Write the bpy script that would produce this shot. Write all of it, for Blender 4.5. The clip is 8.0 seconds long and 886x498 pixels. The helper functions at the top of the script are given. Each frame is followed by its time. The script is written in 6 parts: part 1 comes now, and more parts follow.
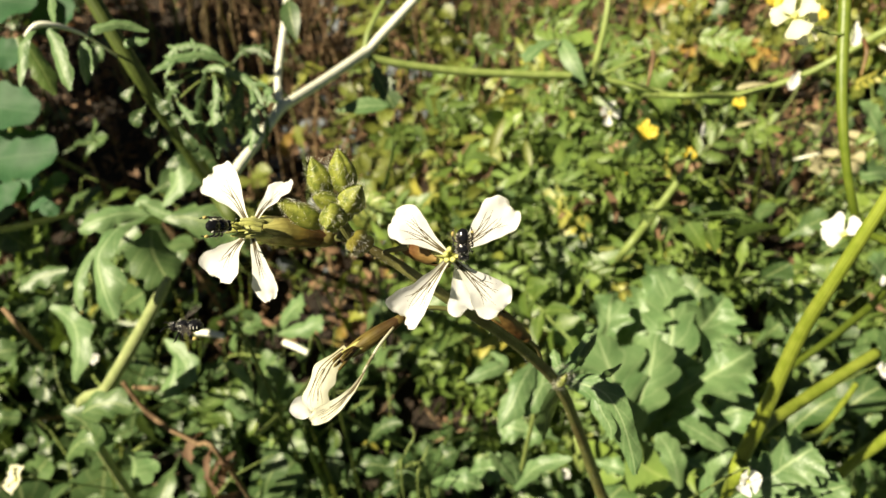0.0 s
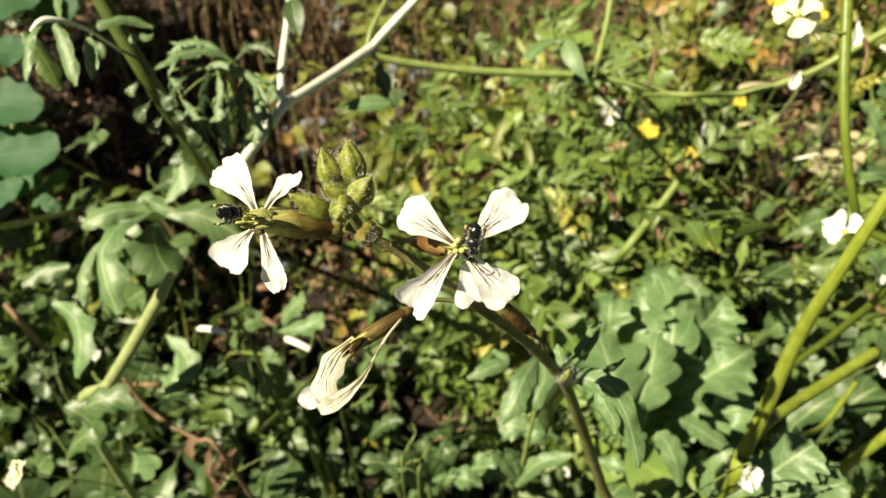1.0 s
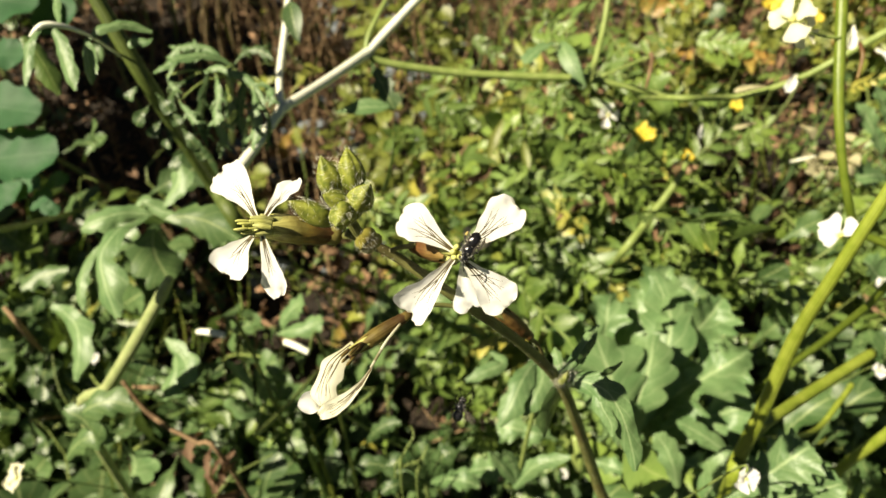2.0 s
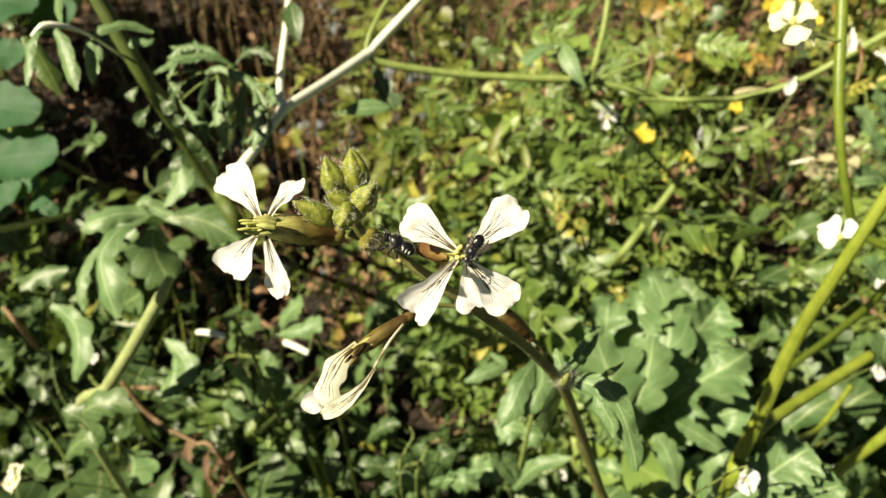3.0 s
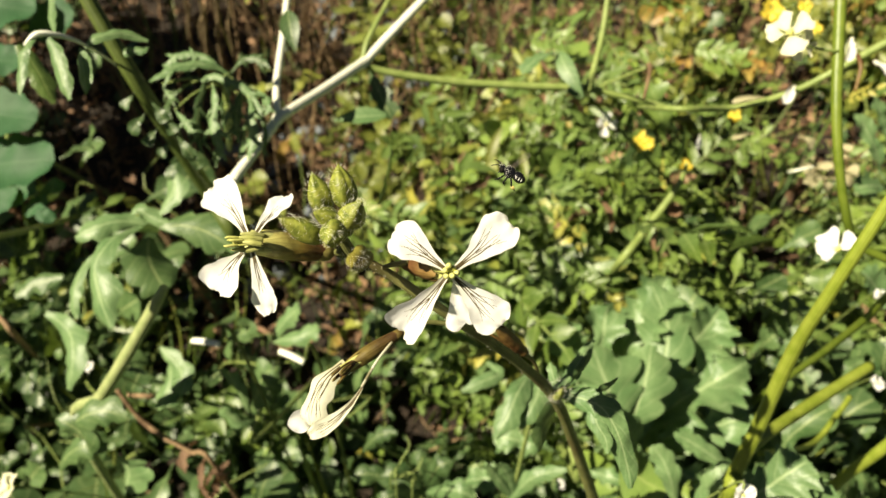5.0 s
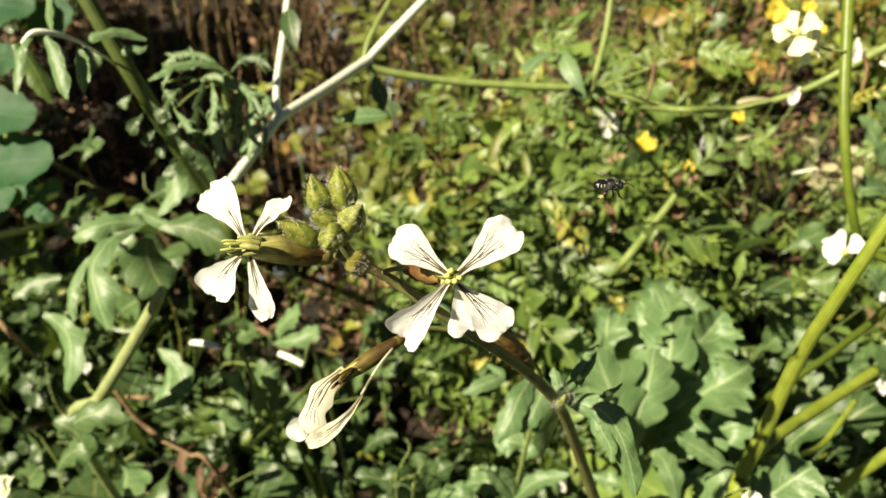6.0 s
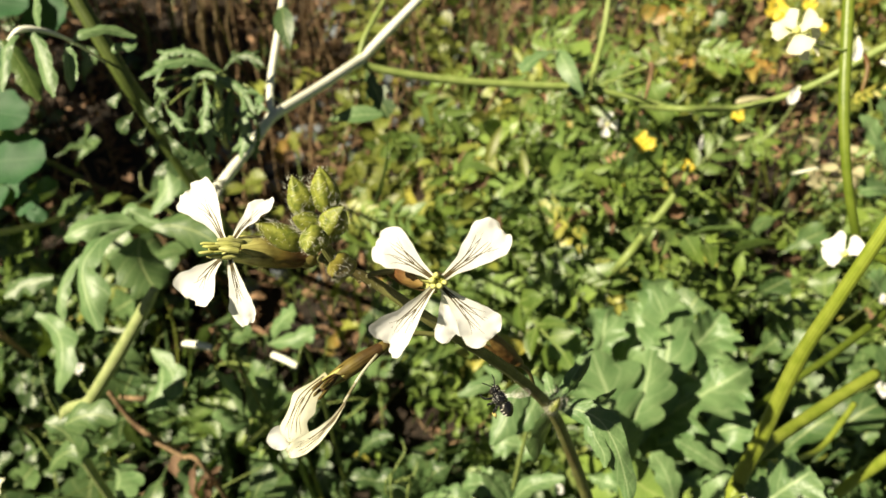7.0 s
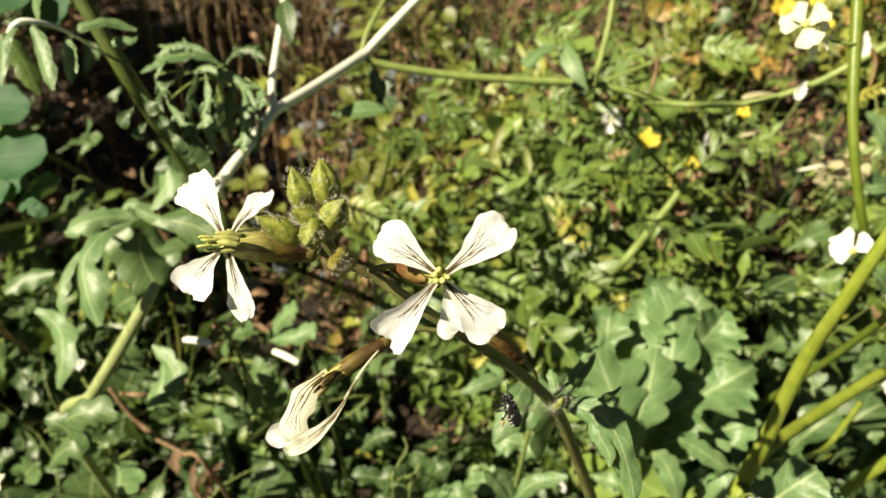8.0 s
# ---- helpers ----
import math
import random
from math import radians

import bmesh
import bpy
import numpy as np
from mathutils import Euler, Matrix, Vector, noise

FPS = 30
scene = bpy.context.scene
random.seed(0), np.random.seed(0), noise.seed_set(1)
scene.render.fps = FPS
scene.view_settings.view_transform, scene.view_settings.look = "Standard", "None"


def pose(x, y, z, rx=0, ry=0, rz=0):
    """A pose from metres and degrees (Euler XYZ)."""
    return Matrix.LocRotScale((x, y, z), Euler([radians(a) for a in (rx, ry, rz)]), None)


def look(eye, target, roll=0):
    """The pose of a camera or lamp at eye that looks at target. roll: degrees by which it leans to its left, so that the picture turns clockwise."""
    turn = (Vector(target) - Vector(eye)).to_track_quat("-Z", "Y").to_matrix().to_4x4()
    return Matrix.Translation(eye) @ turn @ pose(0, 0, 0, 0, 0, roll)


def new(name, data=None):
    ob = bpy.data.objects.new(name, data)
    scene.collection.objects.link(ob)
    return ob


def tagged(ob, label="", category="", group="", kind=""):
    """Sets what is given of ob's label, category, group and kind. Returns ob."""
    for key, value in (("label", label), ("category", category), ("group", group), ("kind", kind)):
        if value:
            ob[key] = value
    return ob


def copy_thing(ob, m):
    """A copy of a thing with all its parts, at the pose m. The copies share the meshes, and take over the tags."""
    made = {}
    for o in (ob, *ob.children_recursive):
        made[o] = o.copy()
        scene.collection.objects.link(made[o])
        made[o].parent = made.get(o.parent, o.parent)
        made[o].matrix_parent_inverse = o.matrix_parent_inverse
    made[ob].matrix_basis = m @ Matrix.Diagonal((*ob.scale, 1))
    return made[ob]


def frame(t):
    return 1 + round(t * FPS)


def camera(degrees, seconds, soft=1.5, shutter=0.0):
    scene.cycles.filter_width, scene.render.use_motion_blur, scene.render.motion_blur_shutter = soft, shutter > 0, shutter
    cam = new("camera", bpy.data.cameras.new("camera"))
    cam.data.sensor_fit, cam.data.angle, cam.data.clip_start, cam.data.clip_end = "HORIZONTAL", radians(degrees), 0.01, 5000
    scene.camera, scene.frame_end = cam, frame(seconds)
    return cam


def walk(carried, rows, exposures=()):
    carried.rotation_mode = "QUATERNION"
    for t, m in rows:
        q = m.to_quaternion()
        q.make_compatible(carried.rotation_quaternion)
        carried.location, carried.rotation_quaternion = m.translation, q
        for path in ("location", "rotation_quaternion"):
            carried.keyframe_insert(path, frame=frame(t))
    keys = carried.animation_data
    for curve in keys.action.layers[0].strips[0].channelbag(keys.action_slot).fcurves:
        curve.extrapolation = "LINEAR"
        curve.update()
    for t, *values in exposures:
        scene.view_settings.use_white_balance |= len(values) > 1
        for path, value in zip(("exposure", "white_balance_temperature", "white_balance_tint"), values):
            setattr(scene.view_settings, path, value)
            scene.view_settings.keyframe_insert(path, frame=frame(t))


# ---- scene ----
cam = camera(65, 8.0, soft=1.5)
cam.data.dof.use_dof = True
cam.data.dof.focus_distance = 0.158
cam.data.dof.aperture_fstop = 20
walk(cam, [
    (0.0, pose(0.00012, -0.00025, 0.77750, 39.425, 0.536, 0.039)),
    (0.5, pose(-0.00179, -0.00233, 0.77868, 39.485, 0.431, 0.142)),
    (1.0, pose(-0.00208, -0.00268, 0.77722, 39.485, 0.288, 0.136)),
    (1.5, pose(-0.00177, -0.00266, 0.77877, 39.528, 0.277, -0.037)),
    (3.0, pose(-0.00340, -0.00323, 0.77934, 39.681, -0.001, -0.032)),
    (3.5, pose(-0.00154, -0.00091, 0.77837, 39.783, -0.064, -0.091)),
    (4.0, pose(0.00085, 0.00112, 0.77905, 39.838, 0.024, -0.113)),
    (4.5, pose(0.00000, 0.00000, 0.78000, 40.000, -0.000, 0.000)),
    (6.0, pose(-0.00106, 0.00387, 0.77708, 40.011, -0.096, 0.289)),
    (6.5, pose(0.00113, 0.00589, 0.77586, 39.962, -0.166, 0.334)),
    (7.0, pose(0.00209, 0.00760, 0.77413, 39.915, -0.125, 0.392)),
    (7.5, pose(0.00287, 0.00800, 0.77119, 39.936, -0.107, 0.648)),
    (8.0, pose(0.00198, 0.00911, 0.77117, 39.719, -0.067, 0.652)),
], exposures=[(0, 1.17, 7250, 8), (8, 1.17, 7250, 8)])

# ---- light ----
SUN_FROM = Vector((-0.62, -0.196, 0.763)).normalized()
world = bpy.data.worlds.new("sky")
scene.world = world
world.use_nodes = True
wn = world.node_tree
sky = wn.nodes.new("ShaderNodeTexSky")
sky.sky_type = "NISHITA"
sky.sun_disc = False
sky.sun_elevation = math.asin(SUN_FROM.z)
sky.sun_rotation = math.atan2(SUN_FROM.x, SUN_FROM.y)
wn.links.new(sky.outputs[0], wn.nodes["Background"].inputs[0])
wn.nodes["Background"].inputs[1].default_value = 0.0125
sun_data = bpy.data.lights.new("sun", "SUN")
sun_data.energy = 5.0
sun_data.angle = radians(0.5)
sun_data.color = (1.0, 0.93, 0.75)
sun = new("sun", sun_data)
sun.matrix_world = look(SUN_FROM * 3, (0, 0, 0))

# ---- helpers for building ----
RIGHT, RISE, AWAY = Vector((1, 0, 0)), Vector((0, 0.76604, 0.64279)), Vector((0, 0.64279, -0.76604))
ORIGIN = Vector((0, 0, 0.78))


def V(r, u, d):
    """A place in centimetres on the leaning axes of the bed: to the right, up the lean, and away down the slope."""
    return ORIGIN + (RIGHT * r + RISE * u + AWAY * d) / 100


def part(name, bm, material, parent, label="", kind=""):
    me = bpy.data.meshes.new(name)
    root = parent
    while root.parent:
        root = root.parent
    bmesh.ops.translate(bm, verts=bm.verts, vec=-root.location)
    bm.to_mesh(me)
    bm.free()
    for f in me.polygons:
        f.use_smooth = True
    me.materials.append(material)
    ob = new(name, me)
    ob.parent = parent
    tagged(ob, label, kind=kind)
    return ob


def thing(name, base, label, category, group="", kind=""):
    ob = new(name)
    ob.empty_display_size = 0.01
    ob.location = base
    return tagged(ob, label, category, group, kind)


def smooth_path(pts, steps=6):
    """Catmull-Rom points through pts, with the matching fractions of the way."""
    out = []
    n = len(pts)
    for i in range(n - 1):
        a, b, c, d = pts[max(i - 1, 0)], pts[i], pts[i + 1], pts[min(i + 2, n - 1)]
        for k in range(steps):
            t = k / steps
            out.append(((2 * b + (c - a) * t + (2 * a - 5 * b + 4 * c - d) * t * t + (3 * b - a - 3 * c + d) * t ** 3) * 0.5, i + t))
    out.append((pts[-1], n - 1))
    return out


def tube(bm, pts, radii, sides=8, steps=6, ridge=0.0, caps=True):
    """A tapered stem through pts; radii in centimetres, one for each point."""
    rows = smooth_path([Vector(p) for p in pts], steps)
    ring0 = None
    side = None
    uv = bm.loops.layers.uv.verify()
    for i, (p, f) in enumerate(rows):
        q = rows[min(i + 1, len(rows) - 1)][0] - rows[max(i - 1, 0)][0]
        q.normalize()
        if side is None:
            side = q.orthogonal().normalized()
        side = (side - q * side.dot(q)).normalized()
        up = q.cross(side)
        k = min(int(f), len(radii) - 2)
        r = (radii[k] + (radii[k + 1] - radii[k]) * (f - k)) / 100
        ring = []
        for j in range(sides):
            a = 2 * math.pi * j / sides
            rr = r * (1 + ridge * math.cos(a * sides / 2))
            ring.append(bm.verts.new(p + side * math.cos(a) * rr + up * math.sin(a) * rr))
        if ring0:
            for j in range(sides):
                fc = bm.faces.new((ring0[j], ring0[(j + 1) % sides], ring[(j + 1) % sides], ring[j]))
                for lp, (a, b) in zip(fc.loops, ((j, 0), (j + 1, 0), (j + 1, 1), (j, 1))):
                    lp[uv].uv = (a / sides, (i - 1 + b) * 0.1)
        elif caps:
            bm.faces.new(list(reversed(ring)))
        ring0 = ring
    if caps:
        bm.faces.new(ring0)
    return bm


def bump(t, a, b):
    t = min(max((t - a) / (b - a), 0.0), 1.0)
    return t * t * (3 - 2 * t)


def width_of(shape, t, s, rng):
    """Half width of a leaf or petal of half width 1 at the fraction t of its length; s: its side, -1 or 1."""
    if shape == "petal":
        w = 0.13 + 0.12 * bump(t, 0, 0.3) + 0.75 * bump(t, 0.16, 0.84)
        w *= 1 + 0.14 * noise.noise(Vector((t * 7, s * 3, rng["shift"] * 40)))
        return w * (max(1 - ((t - 0.80) / 0.225) ** 2, 0.0) ** 0.5 if t > 0.80 else 1.0)
    if shape == "oval":
        return math.sin(math.pi * min(t * 0.97 + 0.03, 1)) ** 0.8
    if shape == "lance":
        return math.sin(math.pi * (0.04 + 0.96 * t) ** 0.8) ** 1.1
    if shape == "round":
        return max(1 - (2 * t - 1) ** 2, 0.0) ** 0.5 * (1 + 0.08 * math.cos(t * 26))
    if shape == "sepal":
        return 0.55 + 0.45 * bump(t, 0, 0.3) - 0.75 * bump(t, 0.7, 1.0)
    if shape == "wilt":
        return (0.45 + 0.55 * bump(t, 0, 0.45)) * (1 - 0.7 * bump(t, 0.86, 1.0)) * (1 + 0.10 * math.sin(t * 17 + s))
    if shape == "strap":
        return (0.32 + 0.68 * bump(t, 0.05, 0.7)) * (max(1 - ((t - 0.78) / 0.222) ** 2, 0.0) ** 0.5 if t > 0.78 else 1.0)
    if shape == "soft":
        ph = rng["lobes"] * t + (0.3 if s > 0 else 0.0) + rng["shift"]
        wave = abs(math.sin(math.pi * ph)) ** 0.6
        cut = rng["cut"] * (1 - bump(t, 0.62, 0.75))
        env = 0.06 + 0.94 * bump(t, 0.05, 0.72) * max(1 - (max(t - 0.74, 0) / 0.262) ** 2, 0.0) ** 0.5
        return max(env * (1 - cut + cut * wave), 0.02)
    # lobed: a stalk, side lobes that grow, a broad toothed end lobe
    ph = rng["lobes"] * t + (0.16 if s > 0 else 0.0) + rng["shift"]
    wave = 0.5 - 0.5 * math.cos(2 * math.pi * ph)
    cut = rng["cut"] * (1 - bump(t, 0.72, 0.86) * 0.75)
    env = 0.07 + 0.93 * bump(t, 0.06, 0.6) * (1 - bump(t, 0.80, 1.0) ** 2 * 0.9)
    tooth = 1 + 0.18 * math.cos(2 * math.pi * ph * 3 + 0.5)
    return max(env * (1 - cut + cut * wave ** 0.7) * tooth, 0.035)


def blade_grid(base, tip, face, width, shape, arch=0.1, cup=0.15, ripple=0.04, rows=20, cols=4, seed=0, lobes=4.0, cut=0.7, twist=0.0, tipcurl=0.0, sway=0.0):
    """Points of a leaf blade from base to tip, rows by columns; face: where its upper side looks; width in metres."""
    base, tip, face = Vector(base), Vector(tip), Vector(face)
    rnd = random.Random(seed)
    rng = {"lobes": lobes, "cut": cut, "shift": rnd.random()}
    L = (tip - base).length
    along = (tip - base).normalized()
    face = (face - along * face.dot(along)).normalized()
    mid = (base + tip) / 2 + face * arch * L + along.cross(face) * sway * L
    off = Vector((rnd.random() * 50, rnd.random() * 50, rnd.random() * 50))
    grid = []
    for i in range(rows + 1):
        t = i / rows if shape != "petal" else 1 - (1 - i / rows) ** 1.5
        c = base * (1 - t) ** 2 + mid * 2 * t * (1 - t) + tip * t * t
        tan = ((mid - base) * 2 * (1 - t) + (tip - mid) * 2 * t).normalized()
        nrm = (face - tan * face.dot(tan)).normalized()
        if twist:
            nrm = Matrix.Rotation(twist * t, 3, tan) @ nrm
        sid = tan.cross(nrm)
        c = c - nrm * tipcurl * L * max(t - 0.7, 0) ** 2 * 8
        row = []
        for j in range(cols + 1):
            s = 2 * j / cols - 1
            w = width * width_of(shape, t, s, rng)
            q = c + sid * s * w + tan * abs(s) * w * (0.35 if shape == "lobed" else 0.25 if shape == "soft" else 0.06)
            q = q + nrm * (cup * s * s * w)
            n3 = noise.noise(q * (0.9 / width) + off)
            q = q + nrm * ripple * width * n3 * (0.4 + abs(s))
            if shape == "petal":
                q = q + nrm * 0.16 * width * noise.noise(q * (2.6 / width) + off) * t * t * (abs(s) + 0.15)
                rim = 0.7 * noise.noise(Vector((s * 1.3, off.x, 0.5))) + 0.2 * noise.noise(Vector((s * 3.0, off.y, 0.5))) - 0.14 * math.exp(-((s - 0.1) / 0.2) ** 2)
                q = q + tan * 0.26 * width * rim * t ** 5 + nrm * 0.06 * width * math.sin(s * 7 + off.z) * t ** 4
            row.append((q, (s * 0.5 + 0.5, t)))
        grid.append(row)
    return grid


def add_blade(bm, grid):
    uv = bm.loops.layers.uv.verify()
    vs = [[bm.verts.new(p) for p, _ in row] for row in grid]
    for i in range(len(grid) - 1):
        for j in range(len(grid[0]) - 1):
            f = bm.faces.new((vs[i][j], vs[i][j + 1], vs[i + 1][j + 1], vs[i + 1][j]))
            for lp, (a, b) in zip(f.loops, ((i, j), (i, j + 1), (i + 1, j + 1), (i + 1, j))):
                lp[uv].uv = grid[a][b][1]
    return bm


def leaf(name, parent, mat, base, tip, face, width, shape="lobed", label="", **kw):
    """A leaf as a part; width in centimetres."""
    return part(name, add_blade(bmesh.new(), blade_grid(base, tip, face, width / 100, shape, **kw)), mat, parent, label)


def bent_leaf(name, parent, mat, pts, widths, face, label="", scallop=0.18, lobes=5.0, cup=0.25, seed=0, cols=6, steps=8):
    """A leaf hung along a bent midrib through pts; widths: its half width in centimetres at each of them."""
    rows = smooth_path([Vector(p) for p in pts], steps)
    rnd = random.Random(seed)
    off = Vector((rnd.random() * 50, rnd.random() * 50, rnd.random() * 50))
    last = len(pts) - 1
    face = Vector(face).normalized()
    top = max(widths) / 100
    grid = []
    for i, (p, f) in enumerate(rows):
        tan = (rows[min(i + 1, len(rows) - 1)][0] - rows[max(i - 1, 0)][0]).normalized()
        nrm = (face - tan * face.dot(tan)).normalized()
        sid = tan.cross(nrm)
        k = min(int(f), last - 1)
        g = bump(f - k, 0, 1)
        w0 = (widths[k] + (widths[k + 1] - widths[k]) * g) / 100
        row = []
        for j in range(cols + 1):
            s = 2 * j / cols - 1
            ph = f / last * lobes + (0.35 if s > 0 else 0.0) + off.x
            w = w0 * (1 - scallop + 2 * scallop * abs(math.sin(math.pi * ph)) + 0.25 * noise.noise(Vector((f * 1.7, s > 0, off.y))))
            q = p + sid * s * w + tan * abs(s) * w * 0.3 * (1 if scallop > 0.1 else 0.2) - nrm * cup * s * s * w
            q = q + nrm * 0.22 * top * noise.noise(q * (0.8 / top) + off) * (0.3 + abs(s))
            row.append((q, (s * 0.5 + 0.5, f / last)))
        grid.append(row)
    return part(name, add_blade(bmesh.new(), grid), mat, parent, label)


def stem(name, parent, mat, pts, radii, label="", sides=10, ridge=0.0):
    return part(name, tube(bmesh.new(), pts, radii, sides=sides, ridge=ridge), mat, parent, label)


def ellipsoid(bm, centre, axes, seg=16, rings=10):
    m = Matrix.Translation(centre) @ axes
    bmesh.ops.create_uvsphere(bm, u_segments=seg, v_segments=rings, radius=1, matrix=m)
    return bm


# ---- materials ----
def nodes_of(name):
    m = bpy.data.materials.new(name)
    m.use_nodes = True
    nt = m.node_tree
    return m, nt, nt.nodes["Principled BSDF"]


def mix_rgb(nt, fac, a, b, blend="MIX"):
    n = nt.nodes.new("ShaderNodeMix")
    n.data_type = "RGBA"
    n.blend_type = blend
    for sock, val in ((n.inputs[0], fac), (n.inputs[6], a), (n.inputs[7], b)):
        if isinstance(val, bpy.types.NodeSocket):
            nt.links.new(val, sock)
        elif isinstance(val, tuple):
            sock.default_value = (*val, 1) if len(val) == 3 else val
        else:
            sock.default_value = val
    return n.outputs[2]


def calc(nt, op, a, b=0.0, c=0.0):
    n = nt.nodes.new("ShaderNodeMath")
    n.operation = op
    for sock, val in zip(n.inputs, (a, b, c)):
        if isinstance(val, bpy.types.NodeSocket):
            nt.links.new(val, sock)
        else:
            sock.default_value = val
    return n.outputs[0]


def ramp(nt, val, lo, hi):
    n = nt.nodes.new("ShaderNodeMapRange")
    nt.links.new(val, n.inputs[0])
    n.inputs[1].default_value, n.inputs[2].default_value = lo, hi
    return n.outputs[0]


def noise_of(nt, scale, detail=3.0, rough=0.6, coords="Object"):
    tc = nt.nodes.new("ShaderNodeTexCoord")
    n = nt.nodes.new("ShaderNodeTexNoise")
    n.inputs["Scale"].default_value, n.inputs["Detail"].default_value, n.inputs["Roughness"].default_value = scale, detail, rough
    nt.links.new(tc.outputs[coords], n.inputs["Vector"])
    return n.outputs["Fac"]


def bumped(nt, bsdf, height, strength, distance):
    b = nt.nodes.new("ShaderNodeBump")
    b.inputs["Strength"].default_value, b.inputs["Distance"].default_value = strength, distance
    nt.links.new(height, b.inputs["Height"])
    nt.links.new(b.outputs[0], bsdf.inputs["Normal"])
    return b.outputs[0]


def leaf_material(name, dark, light, rib, rough=0.45, through_light=0.25, per_leaf=0.6, side_veins=7.0, glow=(0.16, 0.24, 0.02), odd=None, spec=0.55, patch=None):
    """Leaf skin: two greens by noise and by leaf, a pale midrib and side veins along the blade, light shining through."""
    m, nt, bsdf = nodes_of(name)
    geo = nt.nodes.new("ShaderNodeNewGeometry")
    big = noise_of(nt, 60, 3)
    fine = noise_of(nt, 900, 2)
    col = mix_rgb(nt, ramp(nt, big, 0.3, 0.7), dark, light)
    col = mix_rgb(nt, calc(nt, "MULTIPLY", geo.outputs["Random Per Island"], per_leaf), col, tuple(c * 1.2 for c in light))
    shade = calc(nt, "FRACT", calc(nt, "MULTIPLY", geo.outputs["Random Per Island"], 13.7))
    col = mix_rgb(nt, calc(nt, "MULTIPLY", calc(nt, "GREATER_THAN", shade, 0.55), min(per_leaf * 1.2, 0.6)), col, tuple(c * 0.55 for c in dark))
    if odd:
        pick = calc(nt, "GREATER_THAN", calc(nt, "FRACT", calc(nt, "MULTIPLY", geo.outputs["Random Per Island"], 37.0)), 1 - odd[0])
        col = mix_rgb(nt, pick, col, odd[1])
    col = mix_rgb(nt, calc(nt, "MULTIPLY", ramp(nt, fine, 0.35, 0.75), 0.35), col, tuple(c * 0.6 for c in dark))
    if patch:
        col = mix_rgb(nt, calc(nt, "MULTIPLY", ramp(nt, noise_of(nt, 11, 2), 0.42, 0.62), patch[0]), col, patch[1])
    uvn = nt.nodes.new("ShaderNodeUVMap")
    sep = nt.nodes.new("ShaderNodeSeparateXYZ")
    nt.links.new(uvn.outputs[0], sep.inputs[0])
    s = calc(nt, "ABSOLUTE", calc(nt, "SUBTRACT", sep.outputs[0], 0.5))
    rib_mask = calc(nt, "SUBTRACT", 1.0, ramp(nt, s, 0.012, 0.045))
    saw = calc(nt, "FRACT", calc(nt, "MULTIPLY", calc(nt, "SUBTRACT", sep.outputs[1], calc(nt, "MULTIPLY", s, 0.35)), side_veins))
    side = calc(nt, "SUBTRACT", 1.0, ramp(nt, calc(nt, "ABSOLUTE", calc(nt, "SUBTRACT", saw, 0.5)), 0.02, 0.10))
    veins = calc(nt, "MAXIMUM", calc(nt, "MULTIPLY", rib_mask, 0.6), calc(nt, "MULTIPLY", side, 0.22))
    col = mix_rgb(nt, veins, col, rib)
    nt.links.new(col, bsdf.inputs["Base Color"])
    bsdf.inputs["Roughness"].default_value = rough
    bsdf.inputs["Specular IOR Level"].default_value = spec
    bn = bumped(nt, bsdf, calc(nt, "SUBTRACT", fine, veins), 0.35, 0.0006)
    tr = nt.nodes.new("ShaderNodeBsdfTranslucent")
    nt.links.new(mix_rgb(nt, 0.5, col, glow), tr.inputs[0])
    mx = nt.nodes.new("ShaderNodeMixShader")
    mx.inputs[0].default_value = through_light
    nt.links.new(bsdf.outputs[0], mx.inputs[1])
    nt.links.new(tr.outputs[0], mx.inputs[2])
    nt.links.new(mx.outputs[0], nt.nodes["Material Output"].inputs[0])
    return m


def stem_material(name, a, b, blotch=None, rough=0.5, scale=140, streak=0.25):
    """Stem skin: streaks along the stem by stretched noise, blotches, fine relief."""
    m, nt, bsdf = nodes_of(name)
    col = mix_rgb(nt, ramp(nt, noise_of(nt, scale, 4), 0.35, 0.65), a, b)
    if blotch:
        col = mix_rgb(nt, calc(nt, "MULTIPLY", ramp(nt, noise_of(nt, 55, 2), 0.5, 0.68), 0.8), col, blotch)
    uvn = nt.nodes.new("ShaderNodeUVMap")
    wv = nt.nodes.new("ShaderNodeTexWave")
    wv.inputs["Scale"].default_value = 4.0
    wv.inputs["Distortion"].default_value = 1.5
    nt.links.new(uvn.outputs[0], wv.inputs["Vector"])
    col = mix_rgb(nt, calc(nt, "MULTIPLY", wv.outputs["Fac"], streak), col, tuple(c * 0.45 for c in a))
    nt.links.new(col, bsdf.inputs["Base Color"])
    bsdf.inputs["Roughness"].default_value = rough
    bsdf.inputs["Specular IOR Level"].default_value = 0.35
    bumped(nt, bsdf, calc(nt, "ADD", noise_of(nt, 1500, 2), wv.outputs["Fac"]), 0.3, 0.0003)
    return m


